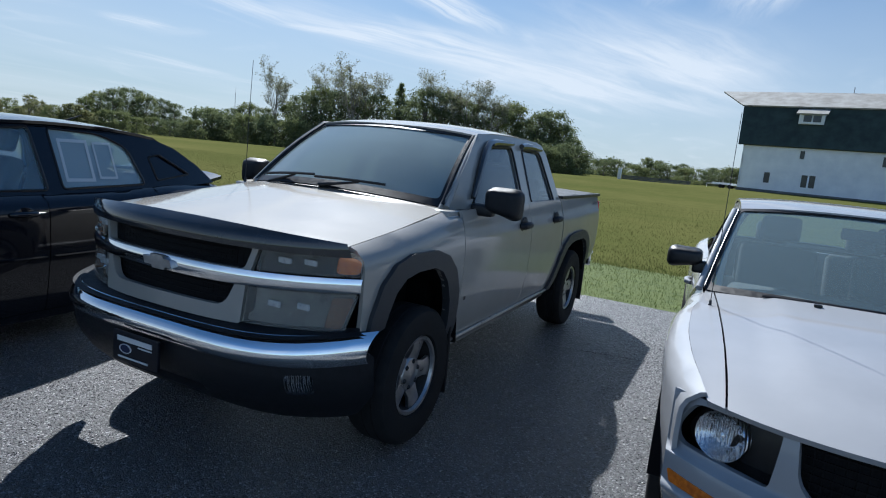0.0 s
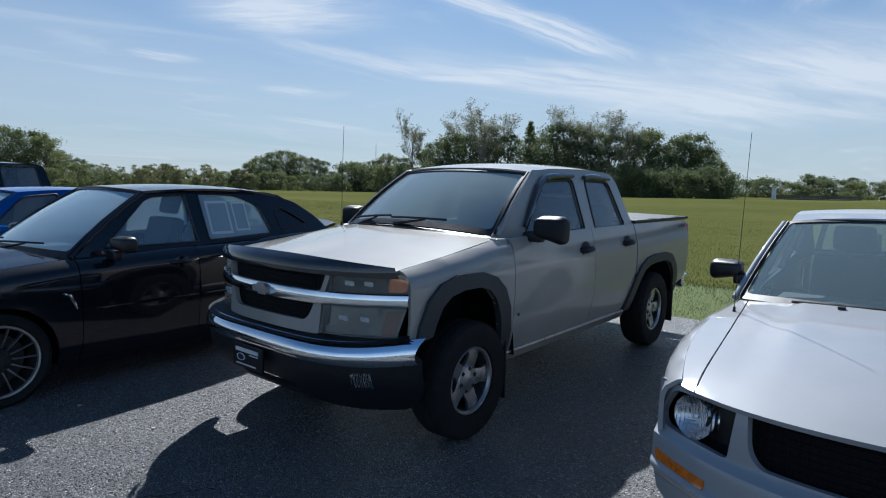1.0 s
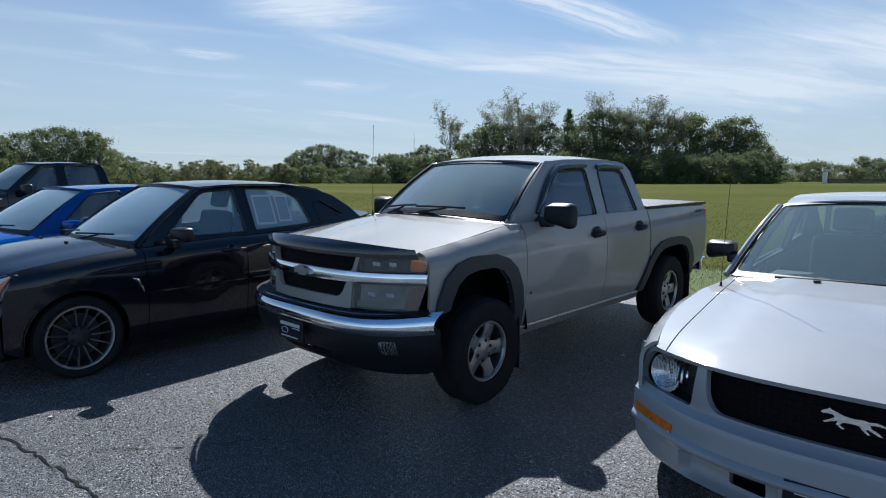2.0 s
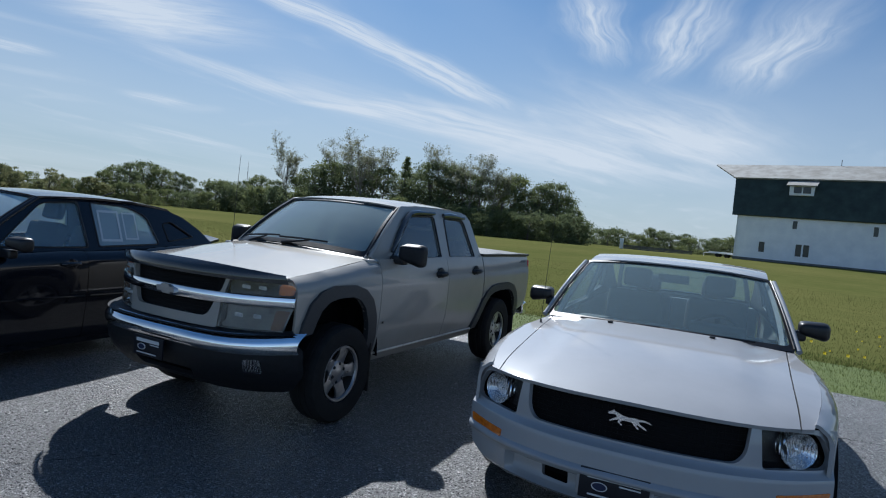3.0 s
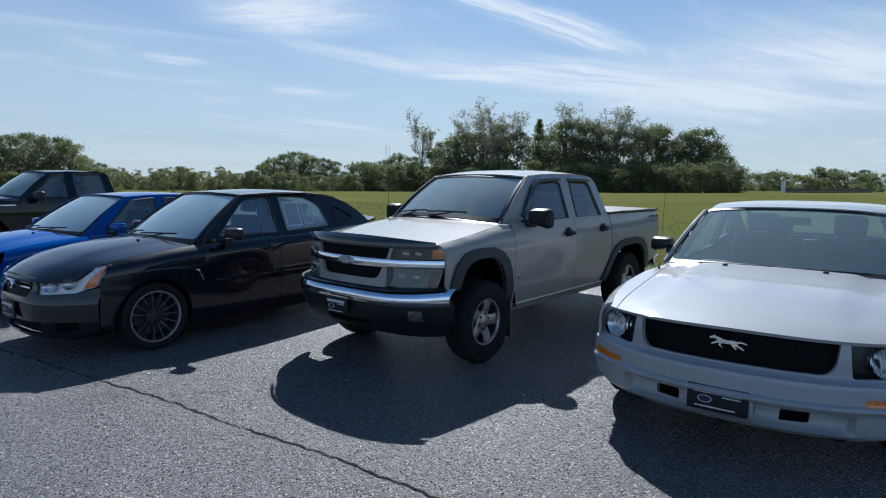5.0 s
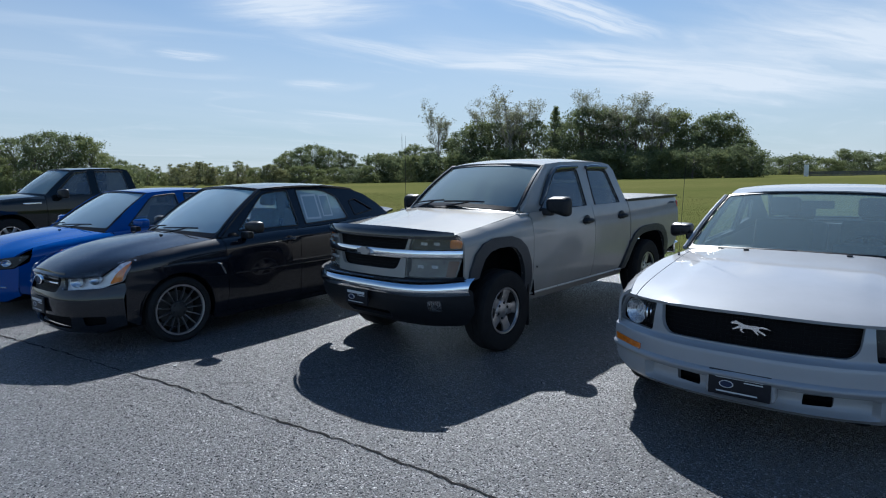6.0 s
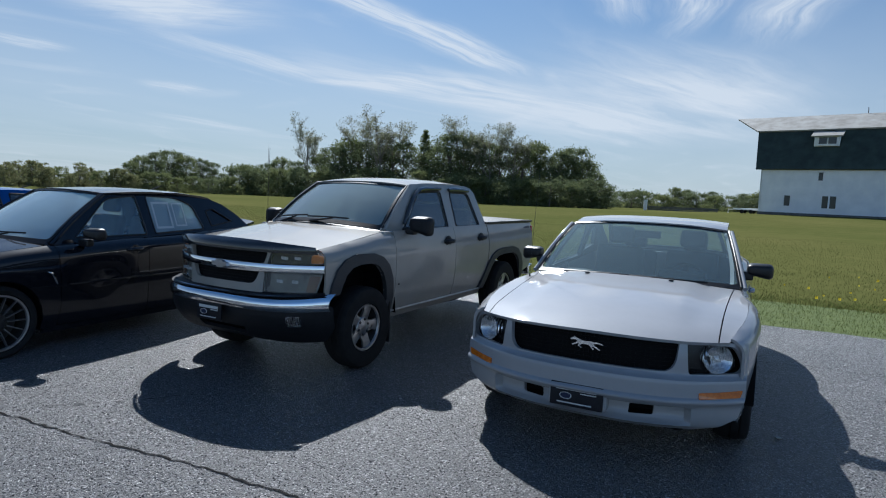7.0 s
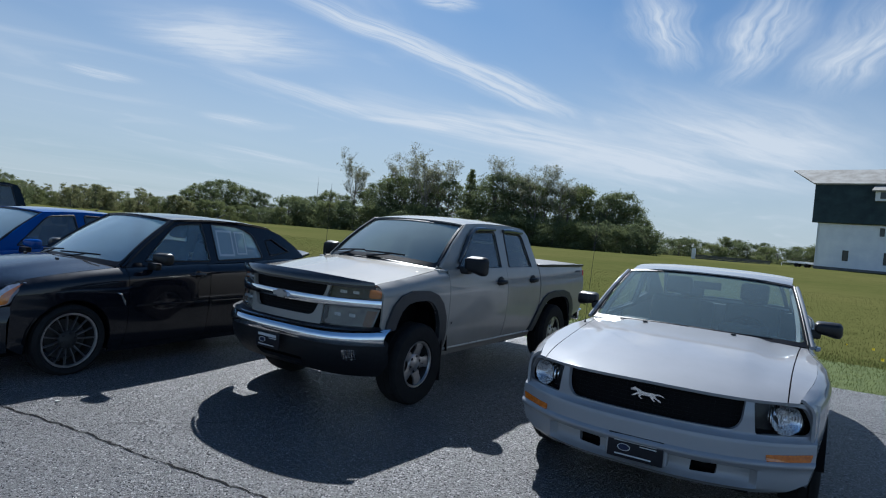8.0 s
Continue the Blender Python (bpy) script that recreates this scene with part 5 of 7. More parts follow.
    shell("cowl", [[(u / 10, 0) for u in range(-10, 11)] + [(u / 10, 1) for u in range(10, -11, -1)]],
          lambda u, t: (0.70 * u, lerp(0.415 - 0.17 * (1 - u * u), 0.51 - 0.205 * (1 - u * u), t), 0.935 + lift + 0.05 * (1 - u * u) + 0.02 * t), TRIM, T, (0.1, 0.5), 0.0, heart=Vector((0, 0, -3)))
    for u0, u1 in ((0.70, 0.02), (0.0, -0.68)):
        wiper(T, [Vector(wf(lerp(u0, u1, t), lerp(0.085, 0.04, t))) + Vector((0, -0.02, 0.014)) for t in (0, 0.35, 0.7, 1)], Vector(wf(u1, -0.03)) + Vector((0.03, -0.02, 0.0)))
    part("roof_aerial", tube_bm([(0, 2.25, 1.46 + lift), (0.02, 2.42, 1.53 + lift)], [0.010, 0.004], 6), TRIM, T)
    return T, sx, n, hw(f0) + 0.003


def shorten(T, k, start=0.30):
    """Draw the cabin and tail of a car forward behind the front wheels, wheels kept round."""
    squeeze = lambda y: y if y < start else start + (y - start) * k
    for ob in T.children_recursive:
        if ob.name.startswith("wheel") and not ob.name.startswith("wheel_liner"):
            ob.location.y = squeeze(ob.location.y)
        elif ob.data and not (ob.parent and ob.parent.name.startswith("wheel")):
            for v in ob.data.vertices:
                v.co.y = squeeze(v.co.y)


def black_saloon():
    wheels = wheel_meshes(0.322, 0.246, 0.205, 15, 0.014, DARK_ALLOY, ALLOY, "wire")
    T, sx, n, bw = saloon("saloon_car", (-2.605, -1.775, -0.01), 3.5, "glossy black four-door saloon with dark many-spoked wheels, parked beside the pickup", BLACK, wheels,
                      dict(long=0.0, lift=0.02, r=0.322, half=0.862, nose=-0.885, glass=SHEEN_SIDE, rear_glass=SHEEN_REAR, mirror=TRIM))
    p = curve((0.15, 0.09), (0.24, 0.02), (0.40, -0.02), (0.50, -0.03), (0.58, -0.01), (0.64, 0.02), (0.75, 0.035), (0.80, 0.06))
    face = lambda x, z: (x, n(x) + p(z), z)
    mx = lambda pts: [(-x, z) for x, z in reversed(pts)]
    lamp = rounded([(0.40, 0.605), (0.68, 0.625), (0.803, 0.668), (0.818, 0.80), (0.832, 0.872), (0.70, 0.81), (0.58, 0.765), (0.385, 0.705)], [0.02, 0.03, 0.03, 0.02, 0.02, 0.03, 0.03, 0.02])
    gr = rounded([(-0.30, 0.575), (0.30, 0.575), (0.335, 0.70), (-0.335, 0.70)], 0.03)
    lo = rounded([(-0.42, 0.245), (0.42, 0.245), (0.46, 0.36), (-0.46, 0.36)], 0.03)
    fog = rounded([(0.56, 0.27), (0.70, 0.29), (0.71, 0.36), (0.56, 0.36)], 0.02)
    under = [(bw, 0.668), (0.80, 0.657), (0.68, 0.617), (0.39, 0.598), (0.372, 0.71)]
    top = under + [(x / 16 * 0.37, 0.745 + 0.015 * (1 - (x / 16) ** 2)) for x in range(16, -17, -1)] + mx(under)
    bot = [(-bw, 0.45), (-0.80, 0.27), (-0.66, 0.205), (0.66, 0.205), (0.80, 0.27), (bw, 0.45)]
    b = shell("front_bumper", [top + bot, gr, lo, fog, mx(fog)], face, BLACK, T, (0.05, 0.04), 0.03)
    shell("bumper_backing", [rounded([(-0.72, 0.20), (0.72, 0.20), (0.72, 0.72), (-0.72, 0.72)], 0.03)], face, UNDER, b, (0.1, 0.1), 0, lift=-0.06)
    shell("grille", [gr], face, MESH, T, (0.06, 0.05), 0.0, lift=-0.03)
    for z in (0.655, 0.695):
        part("grille_bar", tube_bm([face(x * 0.03, z) for x in range(-10, 11)], 0.011, 8), CHROME if z < 0.68 else BLACK, T)
    o = lathe_bm([(0, -0.009), (0.055, -0.006), (0.064, 0.0)], 28, axis="y")
    badge = part("badge", moved(o, pose(0, n(0) - 0.012, 0.672) @ Matrix.Diagonal((1.2, 1, 0.62, 1))), BLUE_PRINT, T, "plain dark oval badge with chrome edge")
    ring = lathe_bm([(0.060, -0.02), (0.072, -0.015), (0.072, 0.005), (0.060, 0.0)], 28, axis="y", close=True)
    part("badge_ring", moved(ring, pose(0, n(0) - 0.012, 0.672) @ Matrix.Diagonal((1.2, 1, 0.62, 1))), CHROME, badge)
    for s in (1, -1):
        front_lamp(T, "headlamp", lamp, lambda x, z: (x, n(x) + p(z) - 0.026, z), s, LAMP_SILVER, [(0.50, 0.672, 0.062, 0.046), (0.635, 0.695, 0.056, 0.046)], deep=0.055,
                   amber=rounded([(0.735, 0.648), (0.796, 0.674), (0.812, 0.80), (0.820, 0.848), (0.790, 0.80), (0.760, 0.73)], 0.010))
        # bright trim blade behind the front wheel
        part("fender_trim", tube_bm([(s * (sx(y, z) + 0.006), y, z) for y, z in ((0.405, 0.735), (0.445, 0.72), (0.475, 0.66), (0.492, 0.615))], [0.006, 0.011, 0.011, 0.004], 6), CHROME, T)
    dealer_plate(T, n(0) - 0.045, 0.0, 0.445, 0.31, 0.15)
    # price sheet in the far rear door window and a low boot spoiler
    frame = lambda y0, y1, z0, z1, w: [[(y0, z0), (y1, z0), (y1, z1), (y0, z1)], [(y0 + w, z0 + w), (y1 - w, z0 + w), (y1 - w, z1 - w), (y0 + w, z1 - w)]]
    gx = lambda y, z: (0.757 - 0.40 * (z - 1.0) - 0.006, y, z)
    shell("price_sheet", frame(1.76, 2.0, 1.08, 1.37, 0.022), gx, STICKER, T, (0.2, 0.2), 0.001)
    shell("price_sheet", frame(2.04, 2.2, 1.10, 1.36, 0.016), gx, STICKER, T, (0.2, 0.2), 0.001)
    wing = shell("spoiler", [[(x / 10 * 0.62, 0) for x in range(-10, 11)] + [(x / 10 * 0.60, 1) for x in range(10, -11, -1)]], lambda x, t: (x, 3.34 + 0.18 * t - 0.05 * (x / 0.62) ** 2, 1.115 + 0.03 * t - 0.03 * (x / 0.62) ** 4), BLACK, T, (0.1, 0.5), 0.03, heart=Vector((0, 3, 0)))
    part("spoiler_foot", box_bm(-0.42, -0.36, 3.35, 3.44, 1.03, 1.12, 0.01), BLACK, wing)
    part("spoiler_foot", box_bm(0.36, 0.42, 3.35, 3.44, 1.03, 1.12, 0.01), BLACK, wing)
    shorten(T, 0.935)
    return T


def blue_saloon():
    wheels = wheel_meshes(0.325, 0.215, 0.21, 10, 0.04, ALLOY, ALLOY, "wire")
    T, sx, n, bw = saloon("saloon_car", (-5.22, -1.98, -0.03), 9, "bright blue four-door saloon with chrome grille bars, parked in the row", BLUE, wheels,
                      dict(long=0.25, lift=-0.03, r=0.325, half=0.905, nose=-0.95, glass=TINTED, rear_glass=TINTED, mirror=BLUE))
    p = curve((0.15, 0.09), (0.24, 0.02), (0.36, -0.02), (0.48, -0.01), (0.60, 0.0), (0.72, 0.02), (0.80, 0.05))
    face = lambda x, z: (x, n(x) + p(z), z)
    gr = rounded([(-0.40, 0.50), (0.40, 0.50), (0.50, 0.69), (-0.50, 0.69)], 0.03)
    lo = rounded([(-0.50, 0.25), (0.50, 0.25), (0.53, 0.38), (-0.53, 0.38)], 0.03)
    mx = lambda pts: [(-x, z) for x, z in reversed(pts)]
    under = [(bw, 0.62), (0.80, 0.592), (0.52, 0.577), (0.515, 0.69)]
    top = under + [(x / 16 * 0.51, 0.722 + 0.01 * (1 - (x / 16) ** 2)) for x in range(16, -17, -1)] + mx(under)
    bot = [(-bw, 0.45), (-0.82, 0.27), (-0.7, 0.21), (0.7, 0.21), (0.82, 0.27), (bw, 0.45)]
    b = shell("front_bumper", [top + bot, gr, lo], face, BLUE, T, (0.05, 0.05), 0.03)
    shell("bumper_backing", [rounded([(-0.72, 0.24), (0.72, 0.24), (0.72, 0.70), (-0.72, 0.70)], 0.03)], face, UNDER, b, (0.1, 0.1), 0, lift=-0.06)
    for z in (0.535, 0.595, 0.655):
        gw = 0.41 + (z - 0.5) * 0.5
        shell("grille_bar", [rounded([(-gw, z - 0.018), (gw, z - 0.018), (gw + 0.01, z + 0.018), (-gw - 0.01, z + 0.018)], 0.006)], face, CHROME, T, (0.06, 0.02), 0.03, lift=0.002, label="chrome grille bar")
    for s in (1, -1):
        front_lamp(T, "headlamp", rounded([(0.53, 0.585), (0.80, 0.60), (0.875, 0.70), (0.885, 0.745), (0.55, 0.69)], 0.02), lambda x, z: (x, n(x) + p(z) - 0.012, z), s, LAMP_DARK, [(0.63, 0.645, 0.05, 0.04), (0.74, 0.66, 0.05, 0.04)], deep=0.03)
        shell("indicator", [rounded([(-0.46, 0.43), (-0.34, 0.43), (-0.34, 0.46), (-0.46, 0.46)], 0.006)], lambda y, z: (sx(y, z), y, z), AMBER, T, (0.1, 0.1), 0.008, s, 0.005)
        part("lower_trim", tube_bm([face(s * x, 0.40 - 0.1 * (x - 0.55)) for x in (0.56, 0.65, 0.75)], 0.01, 6), CHROME, T)
    dealer_plate(T, n(0) - 0.04, 0.0, 0.44, 0.31, 0.15)
    return T


# ---------- dark full-size pickup ----------
def dark_pickup():
    T = thing("pickup_truck", (-12.5, -1.0, -0.06), 6, "black full-size crew cab pickup truck with chrome bumper", "pickup truck", "cars in the row")
    ztop = curve((-0.85, 1.14), (-0.3, 1.20), (0.3, 1.25), (0.8, 1.27), (2.6, 1.29), (5.0, 1.32))
    F = lambda x: -0.93 + 0.22 * (abs(x) / 0.9) ** 4
    fa, ra = arc(0, 0.41, 0.50, 195, -15, 14), arc(3.68, 0.41, 0.50, 195, -15, 14)
    tops = [(lerp(0.72, -0.78, i / 9), ztop(lerp(0.72, -0.78, i / 9)) - 0.001) for i in range(10)]
    c = dict(
        paint=DARK, ztop=ztop, roll=0.10, roll_h=0.09, roll_to=0.725, hw=curve((-0.85, 0.92), (-0.4, 0.985), (0, 1.0), (4.8, 0.99)),
        prof=curve((0.40, 0.93), (0.52, 0.965), (0.75, 0.995), (0.95, 1.0), (1.1, 0.99), (1.2, 0.975), (1.32, 0.94)),
        panels=[("fender", [(-0.78, 0.62), (-0.52, 0.50)] + fa[1:] + [(0.60, 0.44), (0.72, 0.44)] + tops),
                ("front_door", rounded([(0.728, 0.45), (1.80, 0.45), (1.80, 1.278), (0.728, 1.262)], 0.02)),
                ("rear_door", rounded([(1.808, 0.45), (2.80, 0.45), (2.80, 1.288), (1.808, 1.278)], 0.02)),
                ("bed_side", [(2.83, 0.45)] + ra + [(4.7, 0.55), (4.72, 1.315), (2.83, 1.292)])],
        gh_x=0.925, gh_k=0.38, gh_z=1.26, gh_a=(1.35, 0.06, 0.7, 0.5),
        gh_outline=[(0.70, 1.25), (0.80, 1.33), (1.05, 1.55), (1.30, 1.76), (1.40, 1.83), (1.8, 1.87), (2.5, 1.875), (2.68, 1.84), (2.74, 1.74), (2.82, 1.26)],
        windows=[rounded([(0.95, 1.285), (1.36, 1.68), (1.45, 1.77), (1.72, 1.80), (1.72, 1.27)], [0.05, 0.06, 0.06, 0.04, 0.03]), rounded([(1.90, 1.275), (1.90, 1.80), (2.55, 1.80), (2.62, 1.28)], 0.04)],
        side_glass=[TINTED, TINTED], handles=[(1.66, 1.10, "front_door"), (2.62, 1.11, "rear_door")], handle_mat=TRIM,
        front=F, hood_rear=lambda u: 0.66 - 0.14 * (1 - u * u), crown=0.055, nose=(0.15, 0.03), hood_start=-0.78,
        ws=((0.80, 0.78, 1.27), (0.56, 1.31), (0.69, 1.40, 1.82), (1.30, 1.855)), ws_glass=SHIELD,
        roof=(0.70, 1.40, 2.70, curve((1.25, 1.868), (1.6, 1.895), (2.1, 1.905), (2.75, 1.87)), 0.04), roof_bow=0.08, roof_bow2=0.03,
        back=((0.80, 2.83, 1.30), (2.86, 1.30), (0.66, 2.74, 1.79), (2.78, 1.81)), back_glass=TINTED,
        bay=-0.7, axles=(0.0, 3.68), liner=0.52, hub_z=0.41, floor=(0.6, -0.8, 4.6, 0.38, 0.88), cabin=(0.7, 2.78), dash=(0.78, 1.0, 1.24), driver=0.42, seats=[(0.42, 1.75, 0.95), (-0.42, 1.75, 0.95)], step=(0.12, 0.06))
    sx, gx, hood = build_body(T, c)
    add_wheels(T, wheel_meshes(0.41, 0.235, 0.27, 6, 0.07, ALLOY, CHROME, "cast"), 0.84, (0.0, 3.68), 0.41)
    face = lambda x, z: (x, F(x), z)
    g = shell("grille", [rounded([(-0.52, 0.75), (0.52, 0.75), (0.55, 1.12), (-0.55, 1.12)], 0.03)], face, MESH, T, (0.08, 0.08), 0.02, lift=-0.01)
    for z in (0.80, 0.90, 1.0, 1.08):
        shell("grille_bar", [rounded([(-0.52, z - 0.022), (0.52, z - 0.022), (0.52, z + 0.022), (-0.52, z + 0.022)], 0.008)], face, CHROME, T, (0.1, 0.03), 0.03, lift=0.03, label="chrome grille bar")
    shell("grille_surround", [rounded([(-0.90, 0.70), (0.90, 0.70), (0.90, 1.15), (-0.90, 1.15)], 0.04), rounded([(-0.53, 0.74), (0.53, 0.74), (0.55, 1.12), (-0.55, 1.12)], 0.03)], face, DARK, T, (0.08, 0.08), 0.03)
    shell("front_bumper", [rounded([(-0.92, 0.46), (0.92, 0.46), (0.92, 0.69), (-0.92, 0.69)], 0.06)], lambda x, z: (x, F(x) - 0.07 + 2 * (z - 0.57) ** 2, z), CHROME, T, (0.08, 0.04), 0.04, label="chrome front bumper")
    for s in (1, -1):
        front_lamp(T, "headlamp", rounded([(0.58, 0.80), (0.88, 0.80), (0.90, 1.09), (0.60, 1.11)], 0.03), lambda x, z: (x, F(x) - 0.01, z), s, LAMP_BOWL, [(0.70, 0.95, 0.09, 0.09)], deep=0.04, amber=rounded([(0.82, 0.82), (0.88, 0.82), (0.89, 1.05), (0.83, 1.05)], 0.01))
        wing_mirror(T, s, 1.04, 1.27, 1.0, 1.20, 1.42, TRIM, 0.15, 1.27)
        part("fender_badge", box_bm(min(s * (sx(0.42, 1.12) - 0.01), s * (sx(0.42, 1.12) + 0.008)), max(s * (sx(0.42, 1.12) - 0.01), s * (sx(0.42, 1.12) + 0.008)), 0.27, 0.62, 1.105, 1.135, 0.004), CHROME, T)
        v = [(1.02, 1.40), (1.30, 1.66), (1.46, 1.785), (1.74, 1.815)]
        part("window_visor", tube_bm([(s * (gx(y, z) + 0.015), y, z) for y, z in v], [0.012, 0.02, 0.022, 0.016], 8), SMOKE, T)
        part("window_visor", tube_bm([(s * (gx(y, z) + 0.015), y, z) for y, z in ((1.90, 1.81), (2.2, 1.82), (2.56, 1.81))], [0.016, 0.022, 0.016], 8), SMOKE, T)
    part("tailgate", box_bm(-0.95, 0.95, 4.66, 4.72, 0.6, 1.31, 0.02), DARK, T)
    part("bed_cover", box_bm(-0.92, 0.92, 2.86, 4.66, 1.28, 1.31, 0.01), TRIM, T)
    return T


# ---------- ground ----------
def ground_z(x, y):
    """The lie of the land: the lot is level, the meadow rolls gently and lifts towards the barn."""
    d = max(0.0, min(1.0, (y - 12) / 55))
    d = d * d * (3 - 2 * d)
    lift = 1.10 * math.exp(-(((x - 18) / 38) ** 2 + ((y - 82) / 34) ** 2))
    low = -0.5 * max(0.0, min(1.0, (-x - 25) / 90))
    return d * (lift + low + 0.10 * math.sin(x * 0.05 + 1) * math.sin(y * 0.043))


def ground_material():
    m = material("meadow ground", (0.1, 0.13, 0.03), 1.0, spec=0.0)
    t = m.node_tree
    b = t.nodes["Principled BSDF"]
    tc = t.nodes.new("ShaderNodeTexCoord")
    big = mnode(m, "ShaderNodeTexNoise", Scale=0.05, Detail=4.0)
    mid = mnode(m, "ShaderNodeTexNoise", Scale=0.9, Detail=8.0, Roughness=0.7)
    fine = mnode(m, "ShaderNodeTexNoise", Scale=14.0, Detail=6.0, Roughness=0.75)
    for n in (big, mid, fine):
        t.links.new(tc.outputs["Object"], n.inputs["Vector"])
    r1, r2 = t.nodes.new("ShaderNodeValToRGB"), t.nodes.new("ShaderNodeValToRGB")
    r1.color_ramp.elements[0].color, r1.color_ramp.elements[1].color = (0.086, 0.095, 0.033, 1), (0.124, 0.120, 0.047, 1)
    r1.color_ramp.elements[0].position, r1.color_ramp.elements[1].position = 0.35, 0.68
    r2.color_ramp.elements[0].color, r2.color_ramp.elements[1].color = (0.66, 0.7, 0.6, 1), (1.12, 1.1, 1.0, 1)
    r2.color_ramp.elements[0].position, r2.color_ramp.elements[1].position = 0.30, 0.72
    t.links.new(big.outputs[0], r1.inputs[0])
    add = t.nodes.new("ShaderNodeMath")
    add.operation = 'ADD'
    h = t.nodes.new("ShaderNodeMath")
    h.operation = 'MULTIPLY'
    h.inputs[1].default_value = 0.5
    t.links.new(mid.outputs[0], add.inputs[0])
    t.links.new(fine.outputs[0], add.inputs[1])
    t.links.new(add.outputs[0], h.inputs[0])
    t.links.new(h.outputs[0], r2.inputs[0])
    mul = t.nodes.new("ShaderNodeMix")
    mul.data_type, mul.blend_type = 'RGBA', 'MULTIPLY'
    mul.inputs[0].default_value = 1
    t.links.new(r1.outputs[0], mul.inputs[6])
    t.links.new(r2.outputs[0], mul.inputs[7])
    t.links.new(mul.outputs[2], b.inputs["Base Color"])
    bp = mnode(m, "ShaderNodeBump", Strength=0.5, Distance=0.05)
    t.links.new(h.outputs[0], bp.inputs["Height"])
    t.links.new(bp.outputs[0], b.inputs["Normal"])
    return m


def asphalt_material():
    m = material("worn asphalt", (0.06, 0.06, 0.065), 0.8, spec=1.0)
    t = m.node_tree
    b = t.nodes["Principled BSDF"]
    tc = t.nodes.new("ShaderNodeTexCoord")
    stone = mnode(m, "ShaderNodeTexVoronoi", Scale=120.0)
    fleck = mnode(m, "ShaderNodeTexNoise", Scale=210.0, Detail=3.0)
    patch = mnode(m, "ShaderNodeTexNoise", Scale=0.8, Detail=6.0, Roughness=0.65)
    for n in (stone, fleck, patch):
        t.links.new(tc.outputs["Object"], n.inputs["Vector"])
    r1 = t.nodes.new("ShaderNodeValToRGB")
    r1.color_ramp.elements[0].color, r1.color_ramp.elements[1].color = (0.004, 0.005, 0.008, 1), (0.44, 0.44, 0.44, 1)
    r1.color_ramp.elements[0].position, r1.color_ramp.elements[1].position = 0.0, 1.0
    for place, tone in ((0.84, 0.096), (0.92, 0.25)):
        grain = r1.color_ramp.elements.new(place)
        grain.color = (tone * 0.98, tone * 0.99, tone * 1.03, 1)
    sep2 = t.nodes.new("ShaderNodeSeparateColor")
    t.links.new(stone.outputs["Color"], sep2.inputs[0])
    t.links.new(sep2.outputs[0], r1.inputs[0])
    r2 = t.nodes.new("ShaderNodeValToRGB")
    r2.color_ramp.elements[0].color, r2.color_ramp.elements[1].color = (0.78, 0.78, 0.80, 1), (1.15, 1.14, 1.12, 1)
    r2.color_ramp.elements[0].position, r2.color_ramp.elements[1].position = 0.3, 0.7
    t.links.new(patch.outputs[0], r2.inputs[0])
    mul = t.nodes.new("ShaderNodeMix")
    mul.data_type, mul.blend_type = 'RGBA', 'MULTIPLY'
    mul.inputs[0].default_value = 1
    t.links.new(r1.outputs[0], mul.inputs[6])
    t.links.new(r2.outputs[0], mul.inputs[7])
    t.links.new(mul.outputs[2], b.inputs["Base Color"])
    hgt = t.nodes.new("ShaderNodeMath")
    hgt.operation = 'SUBTRACT'
    t.links.new(fleck.outputs[0], hgt.inputs[0])
    t.links.new(stone.outputs["Distance"], hgt.inputs[1])
    bp = mnode(m, "ShaderNodeBump", Strength=1.0, Distance=0.012)
    t.links.new(hgt.outputs[0], bp.inputs["Height"])
    t.links.new(bp.outputs[0], b.inputs["Normal"])
    mr = mnode(m, "ShaderNodeMapRange")
    mr.inputs[1].default_value, mr.inputs[2].default_value = 0.35, 0.95
    mr.inputs[3].default_value, mr.inputs[4].default_value = 0.56, 0.24
    t.links.new(sep2.outputs[1], mr.inputs[0])
    t.links.new(mr.outputs[0], b.inputs["Roughness"])
    return m


def sheet(name, xs, ys, fz, mat, label, category):
    me = bpy.data.meshes.new(name)
    vs = [(x, y, fz(x, y)) for y in ys for x in xs]
    w = len(xs)
    me.from_pydata(vs, [], [(j * w + i, j * w + i + 1, (j + 1) * w + i + 1, (j + 1) * w + i) for j in range(len(ys) - 1) for i in range(w - 1)])
    me.materials.append(mat)
    me.shade_smooth()
    return tagged(new(name, me), label, category, kind="structure")


